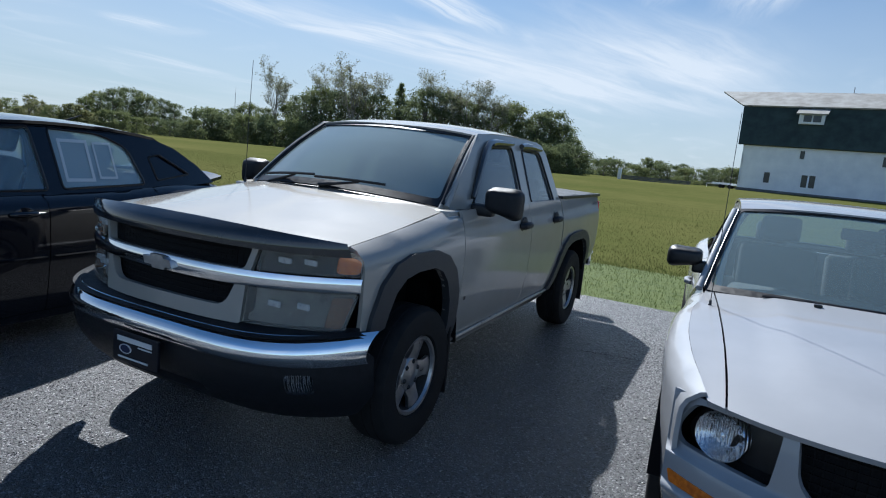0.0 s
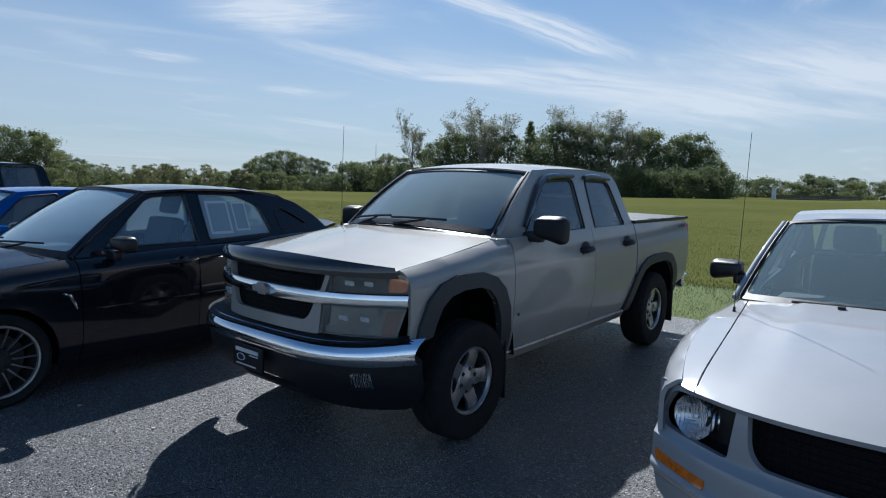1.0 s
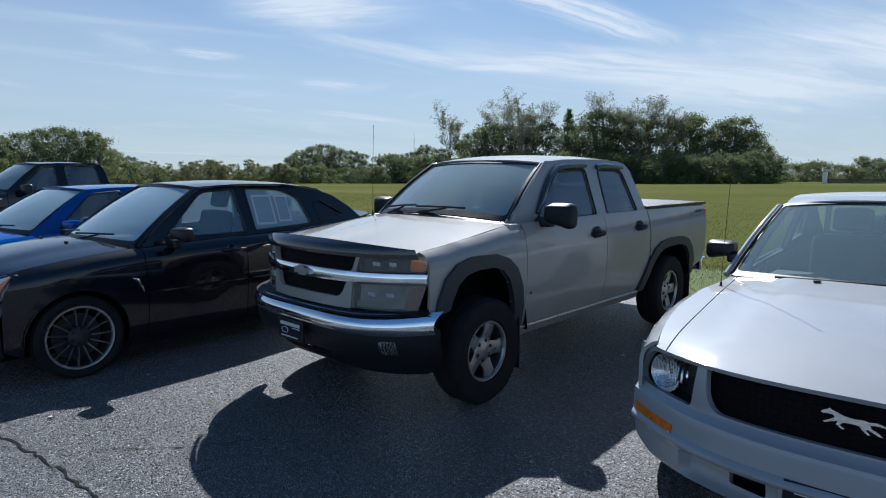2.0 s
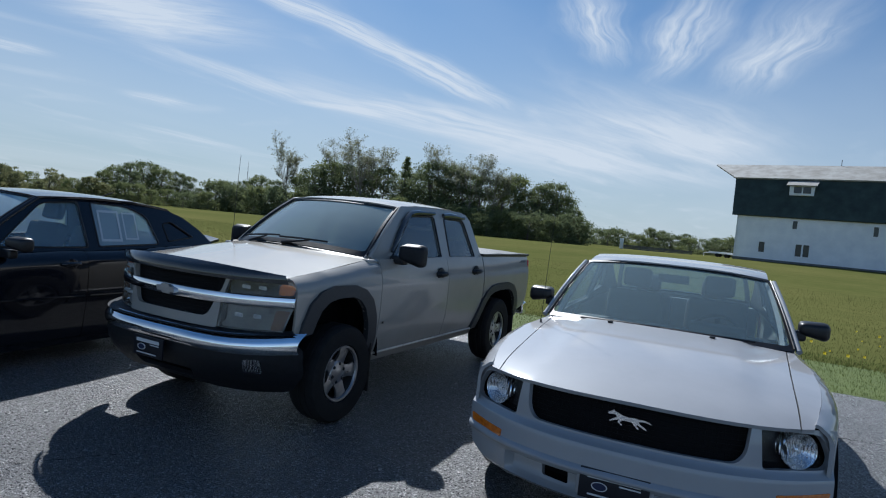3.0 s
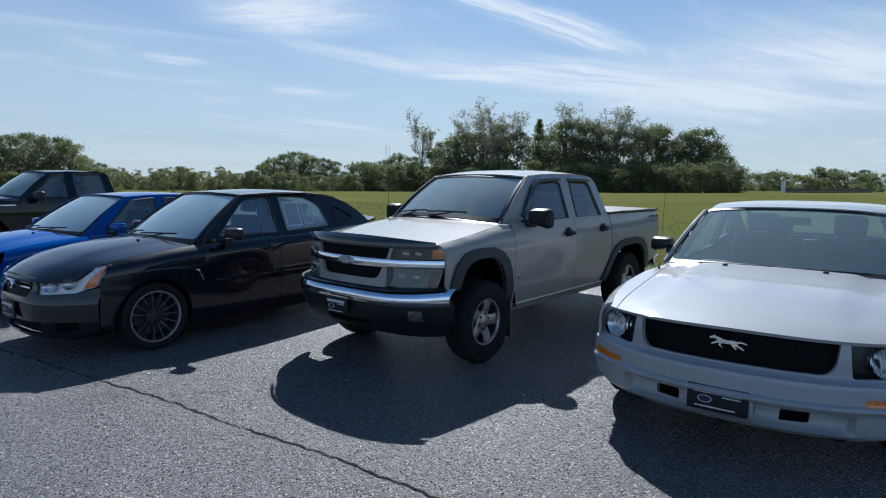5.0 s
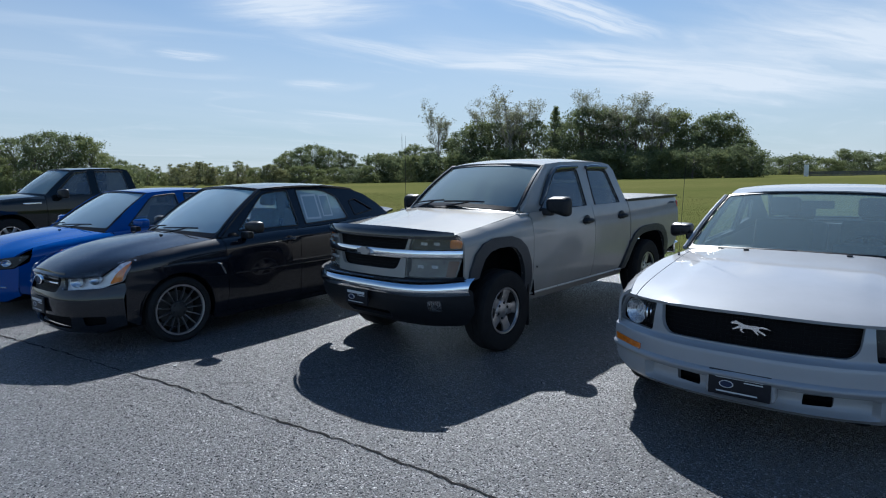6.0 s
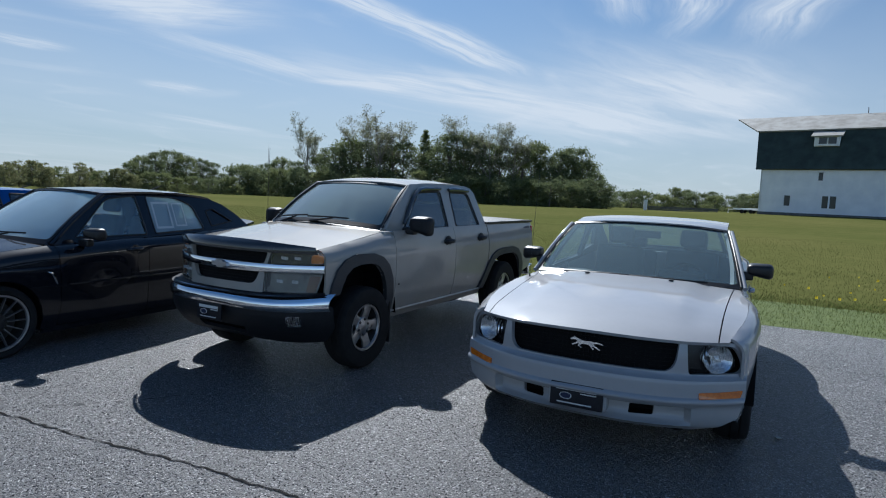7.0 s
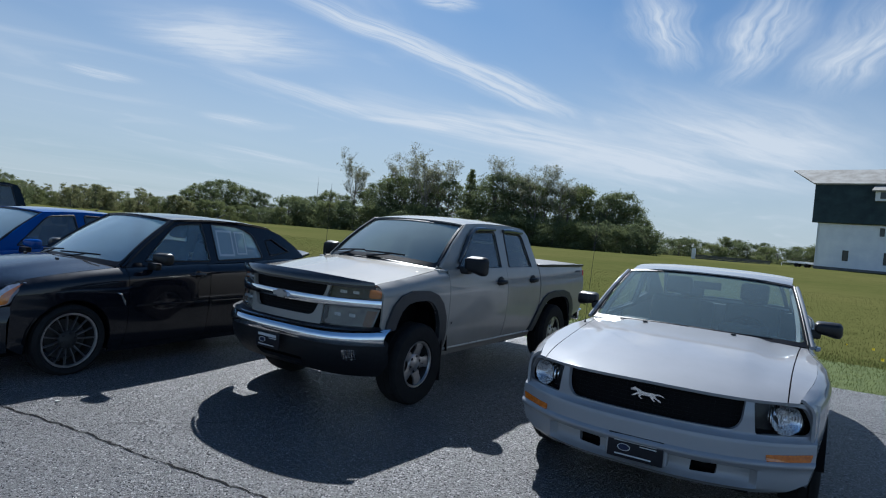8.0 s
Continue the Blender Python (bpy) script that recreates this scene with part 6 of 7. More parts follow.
def build_ground():
    spread = [-3000, -1500, -700, -400, -260] + [-180 + 6 * i for i in range(46)] + [96 + 10 * i for i in range(10)] + [300, 600, 1500, 3000]
    deep = [-2000, -600, -150, -40, 0, 4] + [7 + 4 * i for i in range(45)] + [200, 260, 400, 900, 3000]
    sheet("ground", spread, deep, lambda x, y: ground_z(x, y) - 0.02, ground_material(), "grassy meadow ground reaching the far trees", "ground")
    verge = vary(material("mown turf", (0.13, 0.17, 0.035), 0.95, spec=0.2), 6.0, (0.062, 0.086, 0.024), (0.105, 0.130, 0.038), bump=0.6, bump_scale=60, detail=8.0)
    sheet("verge", [-40 + 2 * i for i in range(41)], [3.0, 4.5, 5.5, 6.5, 7.45], lambda x, y: -0.012 if y < 7.4 else -0.019, verge, "short mown turf strip along the asphalt", "grass")
    # asphalt lot with an uneven edge
    rnd = random.Random(4)
    bm = bmesh.new()
    edge = []
    n = 160
    for i in range(n + 1):
        x = lerp(-40, 30, i / n)
        edge.append((x, 4.42 + 0.105 * x + rnd.uniform(-0.035, 0.035) + 0.04 * math.sin(x * 2.1)) if x > 0 else (x, 4.42 + 0.03 * x + rnd.uniform(-0.035, 0.035)))
    me = bpy.data.meshes.new("pavement")
    vs = [(x, y, 0.0) for x, y in edge] + [(x, y, -0.12) for x, y in edge] + [(x, -30, 0) for x, y in edge]
    k = n + 1
    fs = [(i, i + 1, k + i + 1, k + i) for i in range(n)] + [(2 * k + i, 2 * k + i + 1, i + 1, i) for i in range(n)]
    me.from_pydata(vs, [], fs)
    me.materials.append(asphalt_material())
    me.update()
    lot = tagged(new("pavement", me), "worn grey asphalt parking lot with a cracked seam", "pavement", kind="structure")
    # jagged seam and its side branches
    crack = vary(material("crack filler", (0.012, 0.012, 0.013), 0.95, spec=0.05), 20, (0.008, 0.008, 0.009), (0.025, 0.024, 0.023))

    def strip(name, line, w, z, mat):
        me = bpy.data.meshes.new(name)
        vs = [(x, y - b, z) for (x, y), b in zip(line, w)] + [(x, y + b, z) for (x, y), b in zip(line, w)]
        q = len(line)
        me.from_pydata(vs, [], [(i, i + 1, q + i + 1, q + i) for i in range(q - 1)])
        me.materials.append(mat)
        o = new(name, me)
        o.parent = lot

    def seam(pts, width, seed):
        r = random.Random(seed)
        line = []
        for (x0, y0), (x1, y1) in zip(pts, pts[1:]):
            m = max(2, int(math.hypot(x1 - x0, y1 - y0) / 0.05))
            line += [(lerp(x0, x1, i / m) + r.uniform(-0.012, 0.012), lerp(y0, y1, i / m) + r.uniform(-0.014, 0.014)) for i in range(m)]
        strip("crack", line, [width * r.uniform(0.25, 1.4) for _ in line], 0.0045, crack)
    seam([(-9, -3.7), (-5, -3.1), (-3.1, -2.78), (-2.4, -2.64), (-1.3, -2.48), (-0.4, -2.32), (0.3, -2.25), (1.3, -2.11), (2.1, -2.06), (3.2, -1.95), (5, -1.8), (8, -1.5)], 0.0068, 1)
    seam([(-0.4, -2.32), (-0.3, -2.05), (0.0, -1.75), (0.25, -1.35), (0.3, -0.8)], 0.005, 2)
    seam([(2.1, -2.06), (2.4, -2.7), (2.5, -3.6)], 0.004, 3)
    seam([(3.7, 2.55), (4.4, 2.75), (5.3, 2.8), (6.5, 3.0)], 0.006, 5)
    seam([(0.9, 2.2), (1.5, 2.35), (2.2, 2.45)], 0.006, 6)
    # pale grit lying on the asphalt
    r = random.Random(8)
    bms = []
    for i in range(46):
        x, y = r.uniform(-2.5, 5.5), r.uniform(-3.2, 3.5)
        s = r.uniform(0.006, 0.016)
        b = bmesh.new()
        bmesh.ops.create_icosphere(b, subdivisions=1, radius=s)
        for v in b.verts:
            v.co *= r.uniform(0.7, 1.2)
        moved(b, pose(x, y, s * 0.5, 0, 0, r.uniform(0, 360)) @ Matrix.Diagonal((1.4, 1, 0.6, 1)))
        bms.append(b)
    g = part("gravel", join(bms), vary(material("pale grit", (0.4, 0.39, 0.37), 0.8), 30, (0.3, 0.29, 0.27), (0.5, 0.49, 0.47)), None)
    tagged(g, "scattered pale grit on the asphalt", "gravel", kind="stuff")


def blade_material(name, lo, hi):
    m = material(name, lo, 0.9, spec=0.03)
    t = m.node_tree
    b = t.nodes["Principled BSDF"]
    geo = t.nodes.new("ShaderNodeNewGeometry")
    ramp = t.nodes.new("ShaderNodeValToRGB")
    ramp.color_ramp.elements[0].color, ramp.color_ramp.elements[1].color = (*lo, 1), (*hi, 1)
    t.links.new(geo.outputs["Random Per Island"], ramp.inputs[0])
    t.links.new(ramp.outputs[0], b.inputs["Base Color"])
    tr = t.nodes.new("ShaderNodeBsdfTranslucent")
    t.links.new(ramp.outputs[0], tr.inputs[0])
    mx = t.nodes.new("ShaderNodeMixShader")
    mx.inputs[0].default_value = 0.45
    t.links.new(b.outputs[0], mx.inputs[1])
    t.links.new(tr.outputs[0], mx.inputs[2])
    t.links.new(mx.outputs[0], t.nodes["Material Output"].inputs[0])
    return m


def grass(name, count, pick, height, width, mat, label, seed):
    rng = np.random.default_rng(seed)
    xy = pick(rng, count)
    n = len(xy)
    h = rng.uniform(*height, n)
    if name == "meadow_grass":
        clump = np.sin(xy[:, 0] * 0.9) * np.sin(xy[:, 1] * 0.7 + 1.3) * 0.5 + np.sin(xy[:, 0] * 2.3 + 2) * np.sin(xy[:, 1] * 2.9) * 0.5
        h *= 1 + 0.45 * clump
    w = rng.uniform(0.6, 1.3, n) * width * (1 + np.maximum(0, np.hypot(xy[:, 0], xy[:, 1]) - 12) / 30)
    a, l = rng.uniform(0, 2 * np.pi, n), rng.uniform(0.1, 0.6, n) * h
    la = rng.uniform(0, 2 * np.pi, n)
    z = np.array([ground_z(x, y) for x, y in xy]) - 0.02
    dx, dy = np.cos(a) * w, np.sin(a) * w
    v = np.empty((n, 3, 3))
    v[:, 0] = np.stack([xy[:, 0] - dx, xy[:, 1] - dy, z], 1)
    v[:, 1] = np.stack([xy[:, 0] + dx, xy[:, 1] + dy, z], 1)
    v[:, 2] = np.stack([xy[:, 0] + np.cos(la) * l, xy[:, 1] + np.sin(la) * l, z + h], 1)
    me = bpy.data.meshes.new(name)
    me.from_pydata(v.reshape(-1, 3).tolist(), [], [(3 * i, 3 * i + 1, 3 * i + 2) for i in range(n)])
    me.materials.append(mat)
    return tagged(new(name, me), label, "grass", kind="stuff")


def build_grass():
    def strip(rng, n):
        x = rng.uniform(-13, 13, n)
        y = 4.5 + np.where(x > 0, 0.105 * x, 0.03 * x) + rng.uniform(0, 1, n) ** 1.15 * 3.2
        return np.stack([x, y], 1)

    def field(rng, n):
        y = 7.2 * (32 / 7.2) ** (rng.uniform(0, 1, n) ** 1.2)
        x = rng.uniform(-1, 1, n) * (8 + y * 0.9) - y * 0.25
        return np.stack([x, y + 0.15 * np.sin(x * 1.7)], 1)
    grass("mown_grass", 60000, strip, (0.02, 0.055), 0.004, blade_material("mown blades", (0.066, 0.092, 0.026), (0.105, 0.130, 0.040)), "short mown grass strip beside the asphalt", 1)
    grass("meadow_grass", 90000, field, (0.02, 0.06), 0.006, blade_material("meadow blades", (0.074, 0.084, 0.027), (0.108, 0.108, 0.040)), "rough uneven meadow grass beyond the mown strip", 2)

    def bloom(rng, n):
        y = 7.3 + rng.uniform(0, 1, n) ** 1.6 * 5
        x = 6.4 + rng.normal(0, 1.5, n) + (y - 7.3) * 0.3
        return np.stack([x, y], 1)
    rng = np.random.default_rng(5)
    xy = bloom(rng, 90)
    verts, faces = [], []
    for x, y in xy:
        z, s = ground_z(x, y) + rng.uniform(0.10, 0.22), rng.uniform(0.012, 0.022)
        k = len(verts)
        verts += [(x - s, y, z - s), (x + s, y, z - s), (x + s, y, z + s), (x - s, y, z + s), (x, y - s, z + s * 1.3)]
        faces += [(k, k + 1, k + 4), (k + 1, k + 2, k + 4), (k + 2, k + 3, k + 4), (k + 3, k, k + 4)]
    me = bpy.data.meshes.new("wildflowers")
    me.from_pydata(verts, [], faces)
    me.materials.append(blade_material("flower petals", (0.42, 0.34, 0.02), (0.55, 0.47, 0.06)))
    tagged(new("wildflowers", me), "pale yellow wildflowers in the tall meadow grass", "flowers", kind="stuff")


# ---------- trees ----------
def leaf_material(name, lo, hi):
    m = blade_material(name, lo, hi)
    m.node_tree.nodes["Mix Shader"].inputs[0].default_value = 0.40
    return m


def leaf_cloud(rng, centres, radii, count, size, flat=0.8):
    """Small tilted leaf cards strewn over and inside rounded boughs."""
    k = rng.integers(0, len(centres), count)
    d = rng.normal(size=(count, 3))
    d /= np.linalg.norm(d, axis=1)[:, None]
    rad = radii[k] * np.abs(rng.normal(0.72, 0.34, count))
    p = centres[k] + d * rad[:, None] * np.array([1, 1, flat])
    a = rng.normal(size=(count, 3))
    a /= np.linalg.norm(a, axis=1)[:, None]
    b = np.cross(a, rng.normal(size=(count, 3)))
    b /= np.linalg.norm(b, axis=1)[:, None]
    s = rng.uniform(0.6, 1.3, count)[:, None] * size
    v = np.stack([p - a * s * 0.5, p + b * s * 0.36, p + a * s * 0.5, p - b * s * 0.36], 1)
    return v.reshape(-1, 3)


def tree_model(name, h, w, seed, boughs, leaves, leaf, low, mat, bark, cone=False):
    """One tree of height h: tapered trunk with limbs, and a crown of leaf cards."""
    rng = np.random.default_rng(seed)
    centres, radii = [], []
    for i in range(boughs):
        t = rng.uniform(0, 1) if not cone else (i + 0.5) / boughs
        z = h * (low + (0.97 - low) * t)
        prof = (1 - t) ** 0.7 if cone else math.sin(math.pi * min(1, 0.16 + 0.80 * t)) ** 0.5
        rr = w / 2 * prof * math.sqrt(rng.uniform(0.05, 1)) * (0.80 if not cone else 0.5)
        an = rng.uniform(0, 2 * math.pi)
        centres.append((math.cos(an) * rr, math.sin(an) * rr, z))
        radii.append(w * rng.uniform(0.08, 0.16) * (0.6 + 0.4 * prof))
    centres, radii = np.array(centres), np.array(radii)
    centres[:, 2] = np.minimum(centres[:, 2], h - radii * 0.75)
    v = leaf_cloud(rng, centres, radii, leaves, leaf)
    return tree_parts(name, h, v, leaves, [(c, h * 0.007) for c in centres[::3]], mat, bark, rng, 0.020)


def tree_parts(name, h, v, leaves, limbs_to, mat, bark, rng, girth):
    me = bpy.data.meshes.new("crown")
    me.from_pydata(v.tolist(), [], [(4 * i, 4 * i + 1, 4 * i + 2, 4 * i + 3) for i in range(leaves)])
    me.materials.append(mat)
    limbs = [tube_bm([(0, 0, -0.3), (0.02 * h * rng.uniform(-1, 1), 0, h * 0.35), (0.03 * h * rng.uniform(-1, 1), 0.02 * h * rng.uniform(-1, 1), h * 0.80)], [h * girth, h * girth * 0.7, h * 0.003], 7)]
    for c, r in limbs_to:
        z0 = max(h * 0.15, c[2] * rng.uniform(0.45, 0.7))
        limbs.append(tube_bm([(0, 0, z0), (c[0] * 0.5, c[1] * 0.5, lerp(z0, c[2], 0.6)), tuple(c)], [r, r * 0.7, r * 0.2], 5))
    T = new(name)
    part("trunk", join(limbs), bark, T)
    o = new("crown", me)
    o.parent = T
    return T


def airy_tree(name, h, w, seed, leaves, leaf, mat, bark):
    """A tall open tree: rising limbs that fork into twigs, thinly leaved so that the sky shows through."""
    rng = np.random.default_rng(seed)
    limbs, spots = [tube_bm([(0, 0, -0.3), (0.05, 0, h * 0.3), (0.2, 0.1, h * 0.62)], [h * 0.011, h * 0.008, h * 0.004], 7)], []
    for i in range(13):
        an, z0 = i * 2.4 + rng.uniform(-0.4, 0.4), h * rng.uniform(0.22, 0.58)
        out, top = w / 2 * rng.uniform(0.45, 0.95), h * rng.uniform(0.62, 0.97)
        if i < 3:
            top = h * rng.uniform(0.42, 0.6)
        end = np.array([math.cos(an) * out, math.sin(an) * out, top])
        knee = np.array([end[0] * 0.55, end[1] * 0.55, lerp(z0, top, 0.5)])
        limbs.append(tube_bm([(0, 0, z0), tuple(knee), tuple(end)], [h * 0.0055, h * 0.0035, h * 0.001], 5))
        for k in range(9):
            t = rng.uniform(0.25, 1.0)
            b = knee * (1 - t) + end * t
            e = b + np.array([rng.normal() * 0.10 * w, rng.normal() * 0.10 * w, rng.uniform(0.0, 0.11) * h])
            limbs.append(tube_bm([tuple(b), tuple((b + e) / 2 + rng.normal(size=3) * 0.1), tuple(e)], [h * 0.002, h * 0.0014, h * 0.0006], 4))
            spots += [e, (b + e) / 2]
    spots = np.array(spots)
    spots[:, 2] = np.minimum(spots[:, 2], h * 0.99)
    v = leaf_cloud(rng, spots, np.full(len(spots), w * 0.075), leaves, leaf, 0.9)
    me = bpy.data.meshes.new("crown")
    me.from_pydata(v.tolist(), [], [(4 * i, 4 * i + 1, 4 * i + 2, 4 * i + 3) for i in range(leaves)])
    me.materials.append(mat)
    T = new(name)
    part("trunk", join(limbs), bark, T)
    o = new("crown", me)
    o.parent = T
    return T


def build_trees():
    bark = vary(material("grey bark", (0.12, 0.10, 0.08), 0.9), 6, (0.07, 0.06, 0.05), (0.16, 0.14, 0.12), bump=0.5, bump_scale=20)
    pale_bark = vary(material("pale bark", (0.22, 0.20, 0.17), 0.9), 6, (0.16, 0.145, 0.12), (0.28, 0.26, 0.22))
    # leaf colours are lightened and greyed to carry the haze of distance
    dark = leaf_material("dark leaves", (0.088, 0.112, 0.056), (0.185, 0.210, 0.105))
    mid = leaf_material("green leaves", (0.115, 0.140, 0.060), (0.220, 0.240, 0.105))
    olive = leaf_material("olive leaves", (0.13, 0.150, 0.075), (0.28, 0.27, 0.13))
    thin = leaf_material("sparse leaves", (0.16, 0.17, 0.11), (0.27, 0.27, 0.18))
    models = {
        "dense": [tree_model("tree", 10, 8.5, 11, 90, 9000, 0.26, 0.02, dark, bark), tree_model("tree", 10, 7.5, 12, 84, 8500, 0.26, 0.02, mid, bark), tree_model("tree", 10, 9.5, 13, 100, 9500, 0.26, 0.02, dark, bark)],
        "sparse": [airy_tree("tree", 15, 6.6, 21, 4300, 0.19, thin, pale_bark), airy_tree("tree", 15, 8.2, 22, 5400, 0.19, thin, pale_bark)],
        "cone": [tree_model("tree", 12, 6.5, 31, 34, 4200, 0.26, 0.15, mid, bark, cone=True)],
        "shrub": [tree_model("shrub", 4, 5.5, 41, 26, 3200, 0.2, 0.0, mid, bark), tree_model("shrub", 4, 6.0, 42, 26, 3200, 0.2, 0.0, dark, bark)],
        "hedge": [tree_model("shrub", 4, 4.5, 51, 60, 3000, 0.22, 0.0, olive, bark), tree_model("tree", 6, 4.4, 52, 60, 3400, 0.22, 0.02, olive, bark), tree_model("shrub", 4, 4.5, 53, 60, 3000, 0.22, 0.0, mid, bark)],
    }
    tall = {"dense": 10, "sparse": 15, "cone": 12, "shrub": 4}
    words = {"dense": ("dense dark green broadleaf tree at the field's edge", "tree"), "sparse": ("tall thin-leaved tree with bare branches showing", "tree"),
             "cone": ("dark narrow pointed tree", "tree"), "shrub": ("dark green bushy shrub below the trees", "shrub"), "hedge": ("olive and yellowing hedgerow bush", "shrub")}
    for kind, ms in models.items():
        for o in ms:
            tagged(o, *words[kind], {"hedge": "hedgerow", "shrub": "undergrowth"}.get(kind, "trees round the field"))
    used = set()
    rnd = random.Random(3)

    def plant(kind, az, far, el, wide=1.0):
        ms = models[kind]
        i = rnd.randrange(len(ms))
        src = ms[i]
        a = radians(az)
        x, y = 3.95 - math.sin(a) * far, -4.3 + math.cos(a) * far
        z = ground_z(x, y) - 0.05
        h = 1.10 * (1.59 + far * math.tan(radians(el)) - z)
        base = 6 if (kind == "hedge" and i == 1) else {"hedge": 4}.get(kind) or tall[kind]
        s = max(0.3, h / base)
        m = pose(x, y, z, 0, 0, rnd.uniform(0, 360))
        sw = s * wide * rnd.uniform(0.9, 1.1)
        if (kind, i) in used:
            o = copy_thing(src, m)
        else:
            o = src
            used.add((kind, i))
        o.matrix_world = m @ Matrix.Diagonal((sw, sw, s, 1))

    wood = lambda az, y: (y + 4.3) / math.cos(radians(az))
    for az, el, kind in ((47.0, 1.3, "dense"), (45.8, 1.9, "dense"), (44.6, 2.5, "dense"), (43.2, 2.2, "dense"), (42.3, 6.1, "sparse"), (41.0, 2.9, "dense"), (39.7, 3.6, "dense"), (38.4, 4.5, "dense"),
                         (37.5, 6.2, "sparse"), (36.9, 4.2, "dense"), (35.6, 7.0, "sparse"), (35.2, 3.9, "dense"), (34.4, 6.0, "sparse"), (33.4, 4.3, "dense"), (31.4, 5.45, "cone"), (30.4, 4.1, "dense"), (29.0, 5.2, "dense"),
                         (27.8, 6.6, "sparse"), (27.2, 5.0, "dense"), (25.9, 4.6, "dense"), (25.2, 6.2, "sparse"), (24.3, 4.4, "dense"), (23.0, 6.3, "sparse"), (22.2, 4.3, "dense"), (21.1, 4.8, "dense"),
                         (19.7, 3.6, "dense"), (18.6, 4.0, "dense"), (17.5, 4.35, "dense"), (16.4, 3.4, "dense"), (15.6, 2.4, "dense"), (14.9, 1.2, "dense")):
        plant(kind, az, wood(az, rnd.uniform(112, 120)), el, 1.05 if kind == "dense" else 1.0)
    az = 48.2
    while az > 14.4:
        plant("shrub", az, wood(az, rnd.uniform(105, 111)), rnd.uniform(0.9, 2.0), 1.15)
        az -= rnd.uniform(0.65, 1.1)
    for az, el in ((56.8, 1.5), (56.0, 2.0), (55.0, 2.3), (53.8, 2.5), (52.6, 2.2), (51.4, 2.0), (50.5, 1.75), (49.6, 0.9)):
        plant("dense", az, rnd.uniform(165, 178), el, 1.05)
    az = 56.5
    while az > 48.6:
        plant("shrub", az, rnd.uniform(155, 163), rnd.uniform(0.3, 0.9), 1.2)
        az -= rnd.uniform(0.9, 1.3)
    az = 68.6
    while az > 56.8:
        plant("hedge", az, rnd.uniform(150, 190), rnd.uniform(0.15, 1.25), rnd.uniform(0.9, 1.35))
        az -= rnd.uniform(0.25, 0.5)
    for az, el in ((84.5, 2.3), (82.0, 2.0), (79.8, 2.2), (78.3, 2.6), (77.0, 2.8), (75.7, 3.1), (74.4, 3.3), (73.1, 3.1), (71.9, 2.9), (70.9, 1.8), (69.8, 1.3), (69.0, 0.9)):
        plant("dense", az, rnd.uniform(88, 98), el, 1.0)
    for az in (78.5, 76, 73.8, 71.6, 69.6):
        plant("shrub", az, 84, rnd.uniform(0.4, 1.0), 1.2)
    az = 14.2
    while az > -2:
        plant("shrub", az, rnd.uniform(190, 230), rnd.uniform(0.35, 1.15), 1.6)
        az -= rnd.uniform(0.6, 1.1)
    for az, el in ((12.2, 0.9), (8.6, 1.35), (7.6, 1.2), (5.6, 1.1), (3.2, 1.0), (2.0, 0.9)):
        plant("dense", az, 215, el, 1.2)


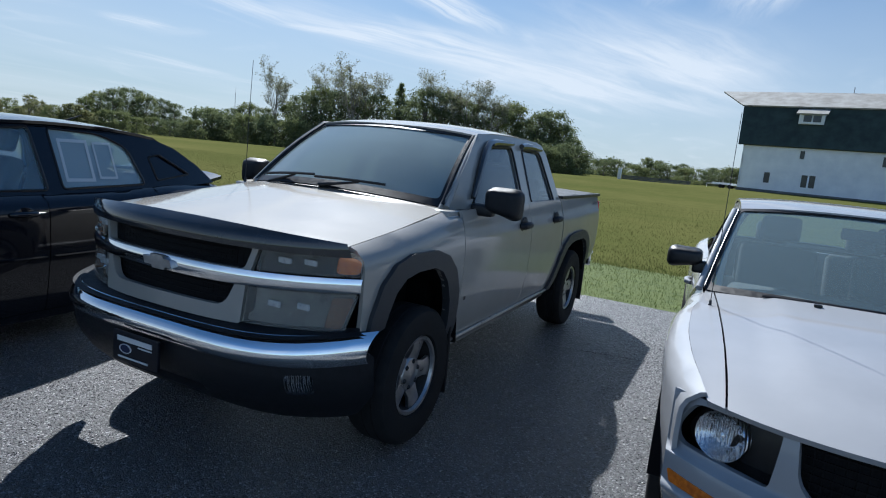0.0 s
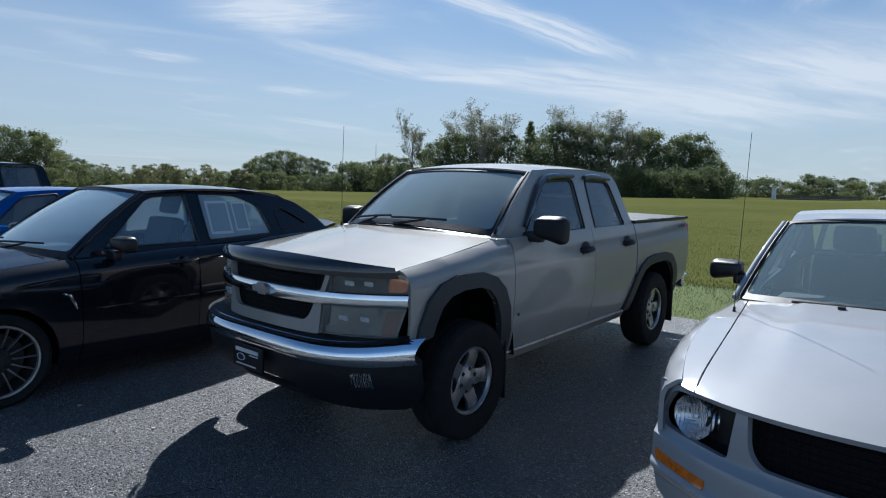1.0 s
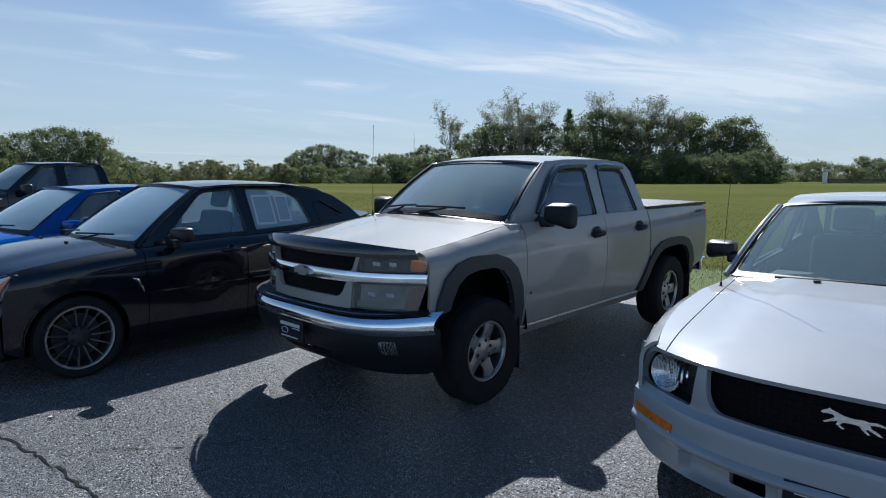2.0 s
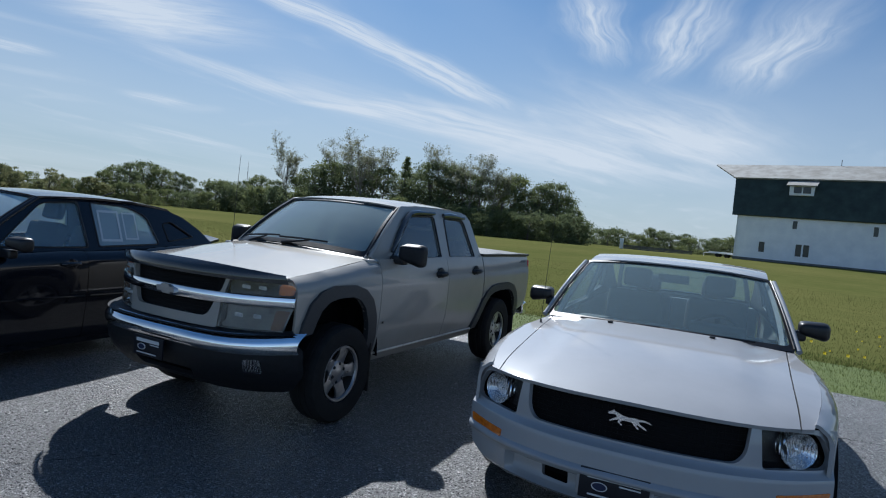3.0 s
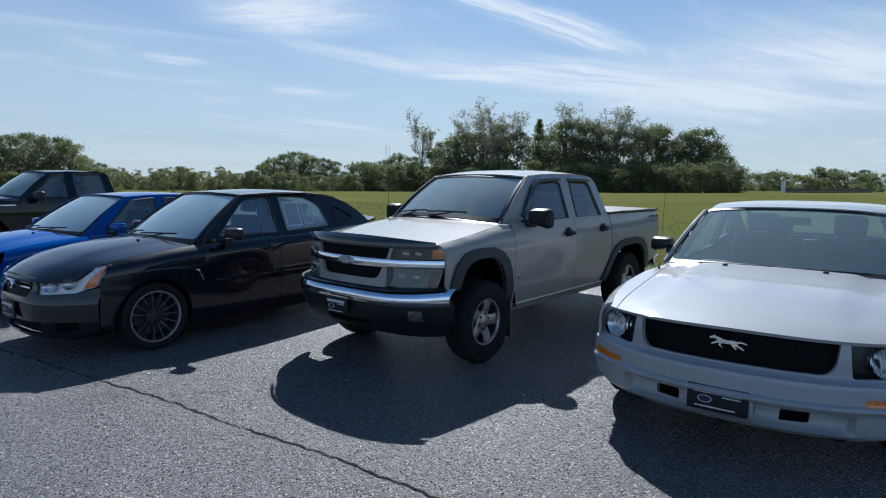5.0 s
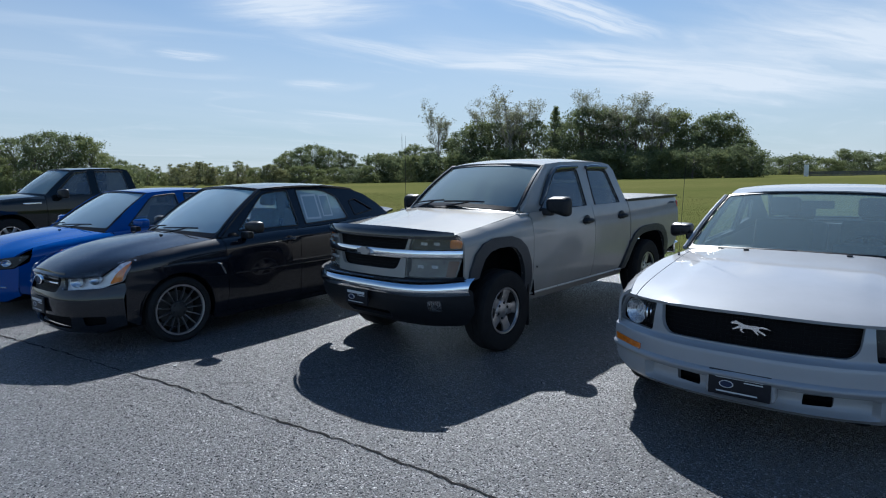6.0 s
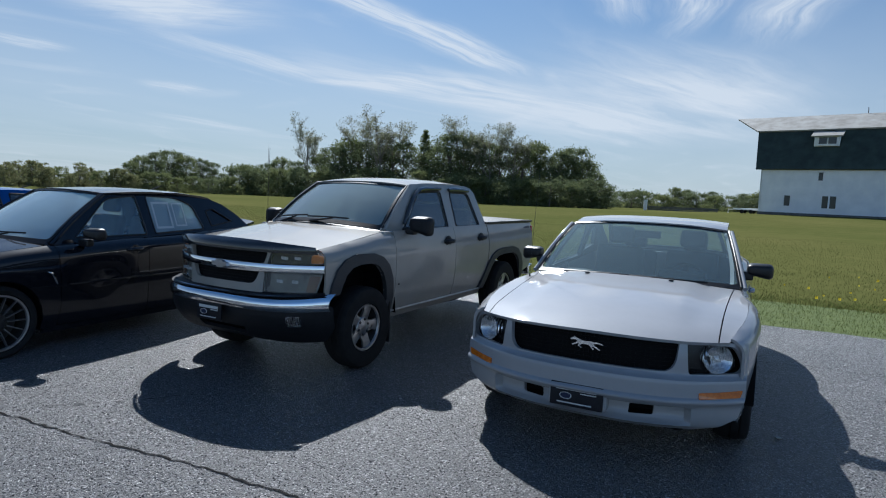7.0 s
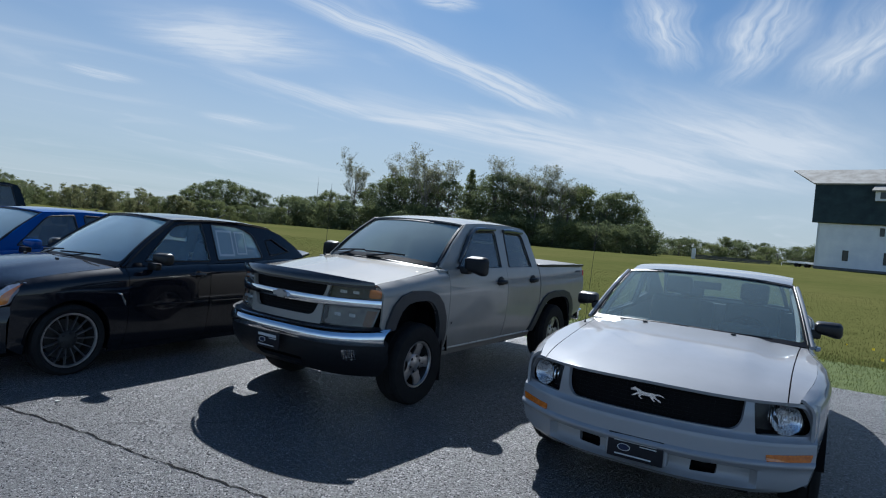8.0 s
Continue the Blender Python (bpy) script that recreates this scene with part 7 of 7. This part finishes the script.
# ---------- barn and far things ----------
def build_barn():
    T = thing("barn", (1.45, 74.9, 0.15), -11.7, "long white barn with dark green roof and pale ridge", "barn")
    white = vary(material("weathered white boards", (0.76, 0.78, 0.80), 0.75), 0.7, (0.66, 0.68, 0.71), (0.80, 0.81, 0.82), bump=0.3, bump_scale=6)
    green = vary(material("dark green shingles", (0.024, 0.040, 0.036), 0.85), 0.9, (0.016, 0.027, 0.025), (0.040, 0.060, 0.052), bump=0.5, bump_scale=8)
    pale = vary(material("weathered pale roofing", (0.27, 0.27, 0.25), 0.8), 0.8, (0.19, 0.18, 0.16), (0.34, 0.34, 0.32), bump=0.2, bump_scale=5)
    stone = vary(material("dark footing", (0.10, 0.10, 0.10), 0.9), 2, (0.07, 0.07, 0.07), (0.15, 0.15, 0.14))
    hole = material("dark opening glass", (0.03, 0.035, 0.04), 0.15)
    L, D = 36.0, 12.0
    wins = [(2.40, 3.0, 1.80, 2.95), (6.10, 7.42, 1.66, 2.98), (5.57, 6.02, 4.67, 5.55), (12.98, 13.40, 4.45, 5.45), (14.63, 15.75, 1.95, 3.08), (21.0, 22.2, 1.8, 3.0), (27.5, 28.2, 1.8, 3.0)]
    front = [[(-0.2, 0.3), (L, 0.3), (L, 5.95), (-0.2, 5.95)]] + [[(a, z0), (b, z0), (b, z1), (a, z1)] for a, b, z0, z1 in wins]
    mid = Vector((L / 2, D / 2, 5))
    shell("wall", front, lambda x, z: (x, 0.0, z), white, T, (4, 3), 0.25, heart=mid)
    part("footing", box_bm(-0.25, L + 0.05, -0.06, 0.1, -0.5, 1.02, 0.02), stone, T)
    for x in (-0.2, L):
        out = [(0.0, 0.3), (D, 0.3), (D, 5.95), (D - 1.8, 10.4), (D / 2, 12.35), (1.8, 10.4), (0.0, 5.95)]
        shell("gable", [out], lambda y, z, x=x: (x + (0.02 if x < 0 else -0.02), y, z), white, T, (4, 3), 0.2, heart=mid)
    part("wall", box_bm(-0.2, L, D - 0.25, D, 0.3, 5.95, 0.02), white, T)
    for f in (lambda y: y, lambda y: D - y):
        lo = [(-0.7, 0), (L + 0.5, 0), (L + 0.9, 1), (-1.25, 1)]
        shell("lower_roof", [lo], lambda x, t, f=f: (x, f(lerp(-0.35, 1.8, t)), lerp(5.88, 10.42, t)), green, T, (4, 0.5), 0.18, heart=mid, lift=0.05)
        hi = [(-1.3, 0), (L + 0.9, 0), (L + 1.5, 1), (-4.8, 1)]
        shell("upper_roof", [hi], lambda x, t, f=f: (x, f(lerp(1.55, 6.0, t)), lerp(10.32, 12.42, t)), pale, T, (4, 0.5), 0.16, heart=mid, lift=0.12)
    for a, b, z0, z1 in wins:
        w = part("window", join([box_bm(a - 0.08, a, -0.05, 0.08, z0 - 0.08, z1 + 0.08, 0), box_bm(b, b + 0.08, -0.05, 0.08, z0 - 0.08, z1 + 0.08, 0), box_bm(a, b, -0.05, 0.08, z1, z1 + 0.08, 0), box_bm(a, b, -0.08, 0.08, z0 - 0.1, z0, 0)]
                                 + ([box_bm((a + b) / 2 - 0.08, (a + b) / 2 + 0.08, -0.04, 0.08, z0, z1, 0)] if b - a > 1 else [])), white, T)
        part("pane", box_bm(a, b, 0.12, 0.14, z0, z1, 0), hole, w)
    d = part("dormer", join([box_bm(4.75, 7.15, 0.55, 2.6, 8.45, 9.6, 0.02), box_bm(5.05, 7.0, 0.50, 0.60, 8.55, 8.62, 0)]), white, T)
    shell("dormer_roof", [[(4.45, 0), (7.45, 0), (7.45, 1), (4.45, 1)]], lambda x, t: (x, lerp(0.25, 2.6, t), lerp(9.50, 10.55, t)), pale, d, (2, 0.5), 0.14, heart=mid, lift=0.08)
    for a, b in ((5.2, 5.95), (6.1, 6.85)):
        part("dormer_window", box_bm(a, b, 0.51, 0.56, 8.7, 9.4, 0), hole, d)
    part("lightning_rod", tube_bm([(8.8, 6, 12.5), (8.8, 6, 13.2)], 0.04, 5), stone, T)

    # flat trailer and a sign beside the barn
    tr = thing("flatbed_trailer", (0.1, 77.5, ground_z(0.1, 77.5) - 0.02), -8, "white flatbed trailer standing in the meadow", "trailer")
    deck = part("deck", box_bm(-1.5, 1.5, -0.9, 0.9, 0.40, 0.54, 0.03), white, tr)
    part("side_rail", join([box_bm(-1.5, 1.5, s - 0.04, s + 0.04, 0.54, 0.64, 0.01) for s in (-0.86, 0.86)]), white, deck)
    for x in (-0.5, 0.5):
        for y in (-0.85, 0.85):
            part("wheel", moved(lathe_bm([(0.10, -0.1), (0.22, -0.1), (0.24, 0), (0.22, 0.1), (0.10, 0.1)], 16, axis="y"), pose(x, y, 0.24)), RUBBER, tr)
    part("drawbar", tube_bm([(-1.5, 0, 0.46), (-2.2, 0, 0.40), (-2.2, 0, 0.0)], 0.04, 6), white, tr)
    sg = thing("utility_cabinet", (3.95 - math.sin(radians(11.0)) * 140, -4.3 + math.cos(radians(11.0)) * 140, 0), 0, "small white cabinet at the far edge of the meadow", "cabinet")
    sg.location.z = ground_z(sg.location.x, sg.location.y) - 0.02
    cab = part("body", box_bm(-0.36, 0.36, -0.3, 0.3, 0, 2.2, 0.05), white, sg)
    part("cabinet_roof", box_bm(-0.42, 0.42, -0.36, 0.36, 2.18, 2.28, 0.03), white, cab)

    # low dark board fence along the far edge of the meadow
    fence = thing("board_fence", (-22.2, 133.5, ground_z(-15, 133) - 0.05), -2, "low dark board fence along the far edge of the meadow", "fence")
    for k in range(8):
        part("post", box_bm(k * 2.0 - 0.06, k * 2.0 + 0.06, -0.06, 0.06, 0, 1.05, 0.01), stone, fence)
        if k < 7:
            for z in (0.12, 0.42, 0.72):
                part("board", box_bm(k * 2.0 + 0.02, k * 2.0 + 1.98, -0.09, -0.055, z, z + 0.25, 0.005), stone, fence)

    # slender mast behind the wood and a low grey building beyond the row
    a = radians(45.7)
    x, y = 3.95 - math.sin(a) * 320, -4.3 + math.cos(a) * 320
    steel = vary(material("painted steel", (0.35, 0.33, 0.33), 0.5, 0.5), 1, (0.28, 0.27, 0.27), (0.42, 0.40, 0.40))
    ms = thing("radio_mast", (x, y, -0.6), 0, "slender lattice mast far behind the trees", "mast")
    legs = [tube_bm([(0.16 * math.cos(k), 0.16 * math.sin(k), 0), (0.08 * math.cos(k), 0.08 * math.sin(k), 21.5)], 0.05, 5) for k in (0, 2.1, 4.2)]
    body = part("mast_leg", join(legs), steel, ms)
    part("brace", join([tube_bm([(0.15 * math.cos(k + z), 0.15 * math.sin(k + z), z * 1.5), (0.14 * math.cos(k + 2.1 + z), 0.14 * math.sin(k + 2.1 + z), z * 1.5 + 1.2)], 0.025, 4) for z in range(14) for k in (0, 2.1)]), steel, body)
    part("tip", tube_bm([(0, 0, 21.3), (0, 0, 24)], 0.04, 5), steel, body)
    a = radians(81.5)
    x, y = 3.95 - math.sin(a) * 105, -4.3 + math.cos(a) * 105
    hs = thing("shed", (x, y, ground_z(x, y) - 0.02), 75, "low grey shed with a long shallow roof beyond the row", "building")
    grey = vary(material("grey siding", (0.22, 0.22, 0.23), 0.7), 0.8, (0.17, 0.17, 0.18), (0.28, 0.28, 0.29))
    part("wall", box_bm(-8, 8, -4, 4, 0, 2.6, 0.02), grey, hs)
    for s in (1, -1):
        shell("roof", [[(-8.4, 0), (8.4, 0), (8.4, 1), (-8.4, 1)]], lambda x, t, s=s: (x, s * lerp(4.4, 0, t), lerp(2.5, 4.0, t)), stone, hs, (6, 0.5), 0.12, heart=Vector((0, 0, 0)))


build_ground()
beige_pickup()
silver_coupe()
black_saloon()
blue_saloon()
dark_pickup()
build_barn()
build_trees()
build_grass()
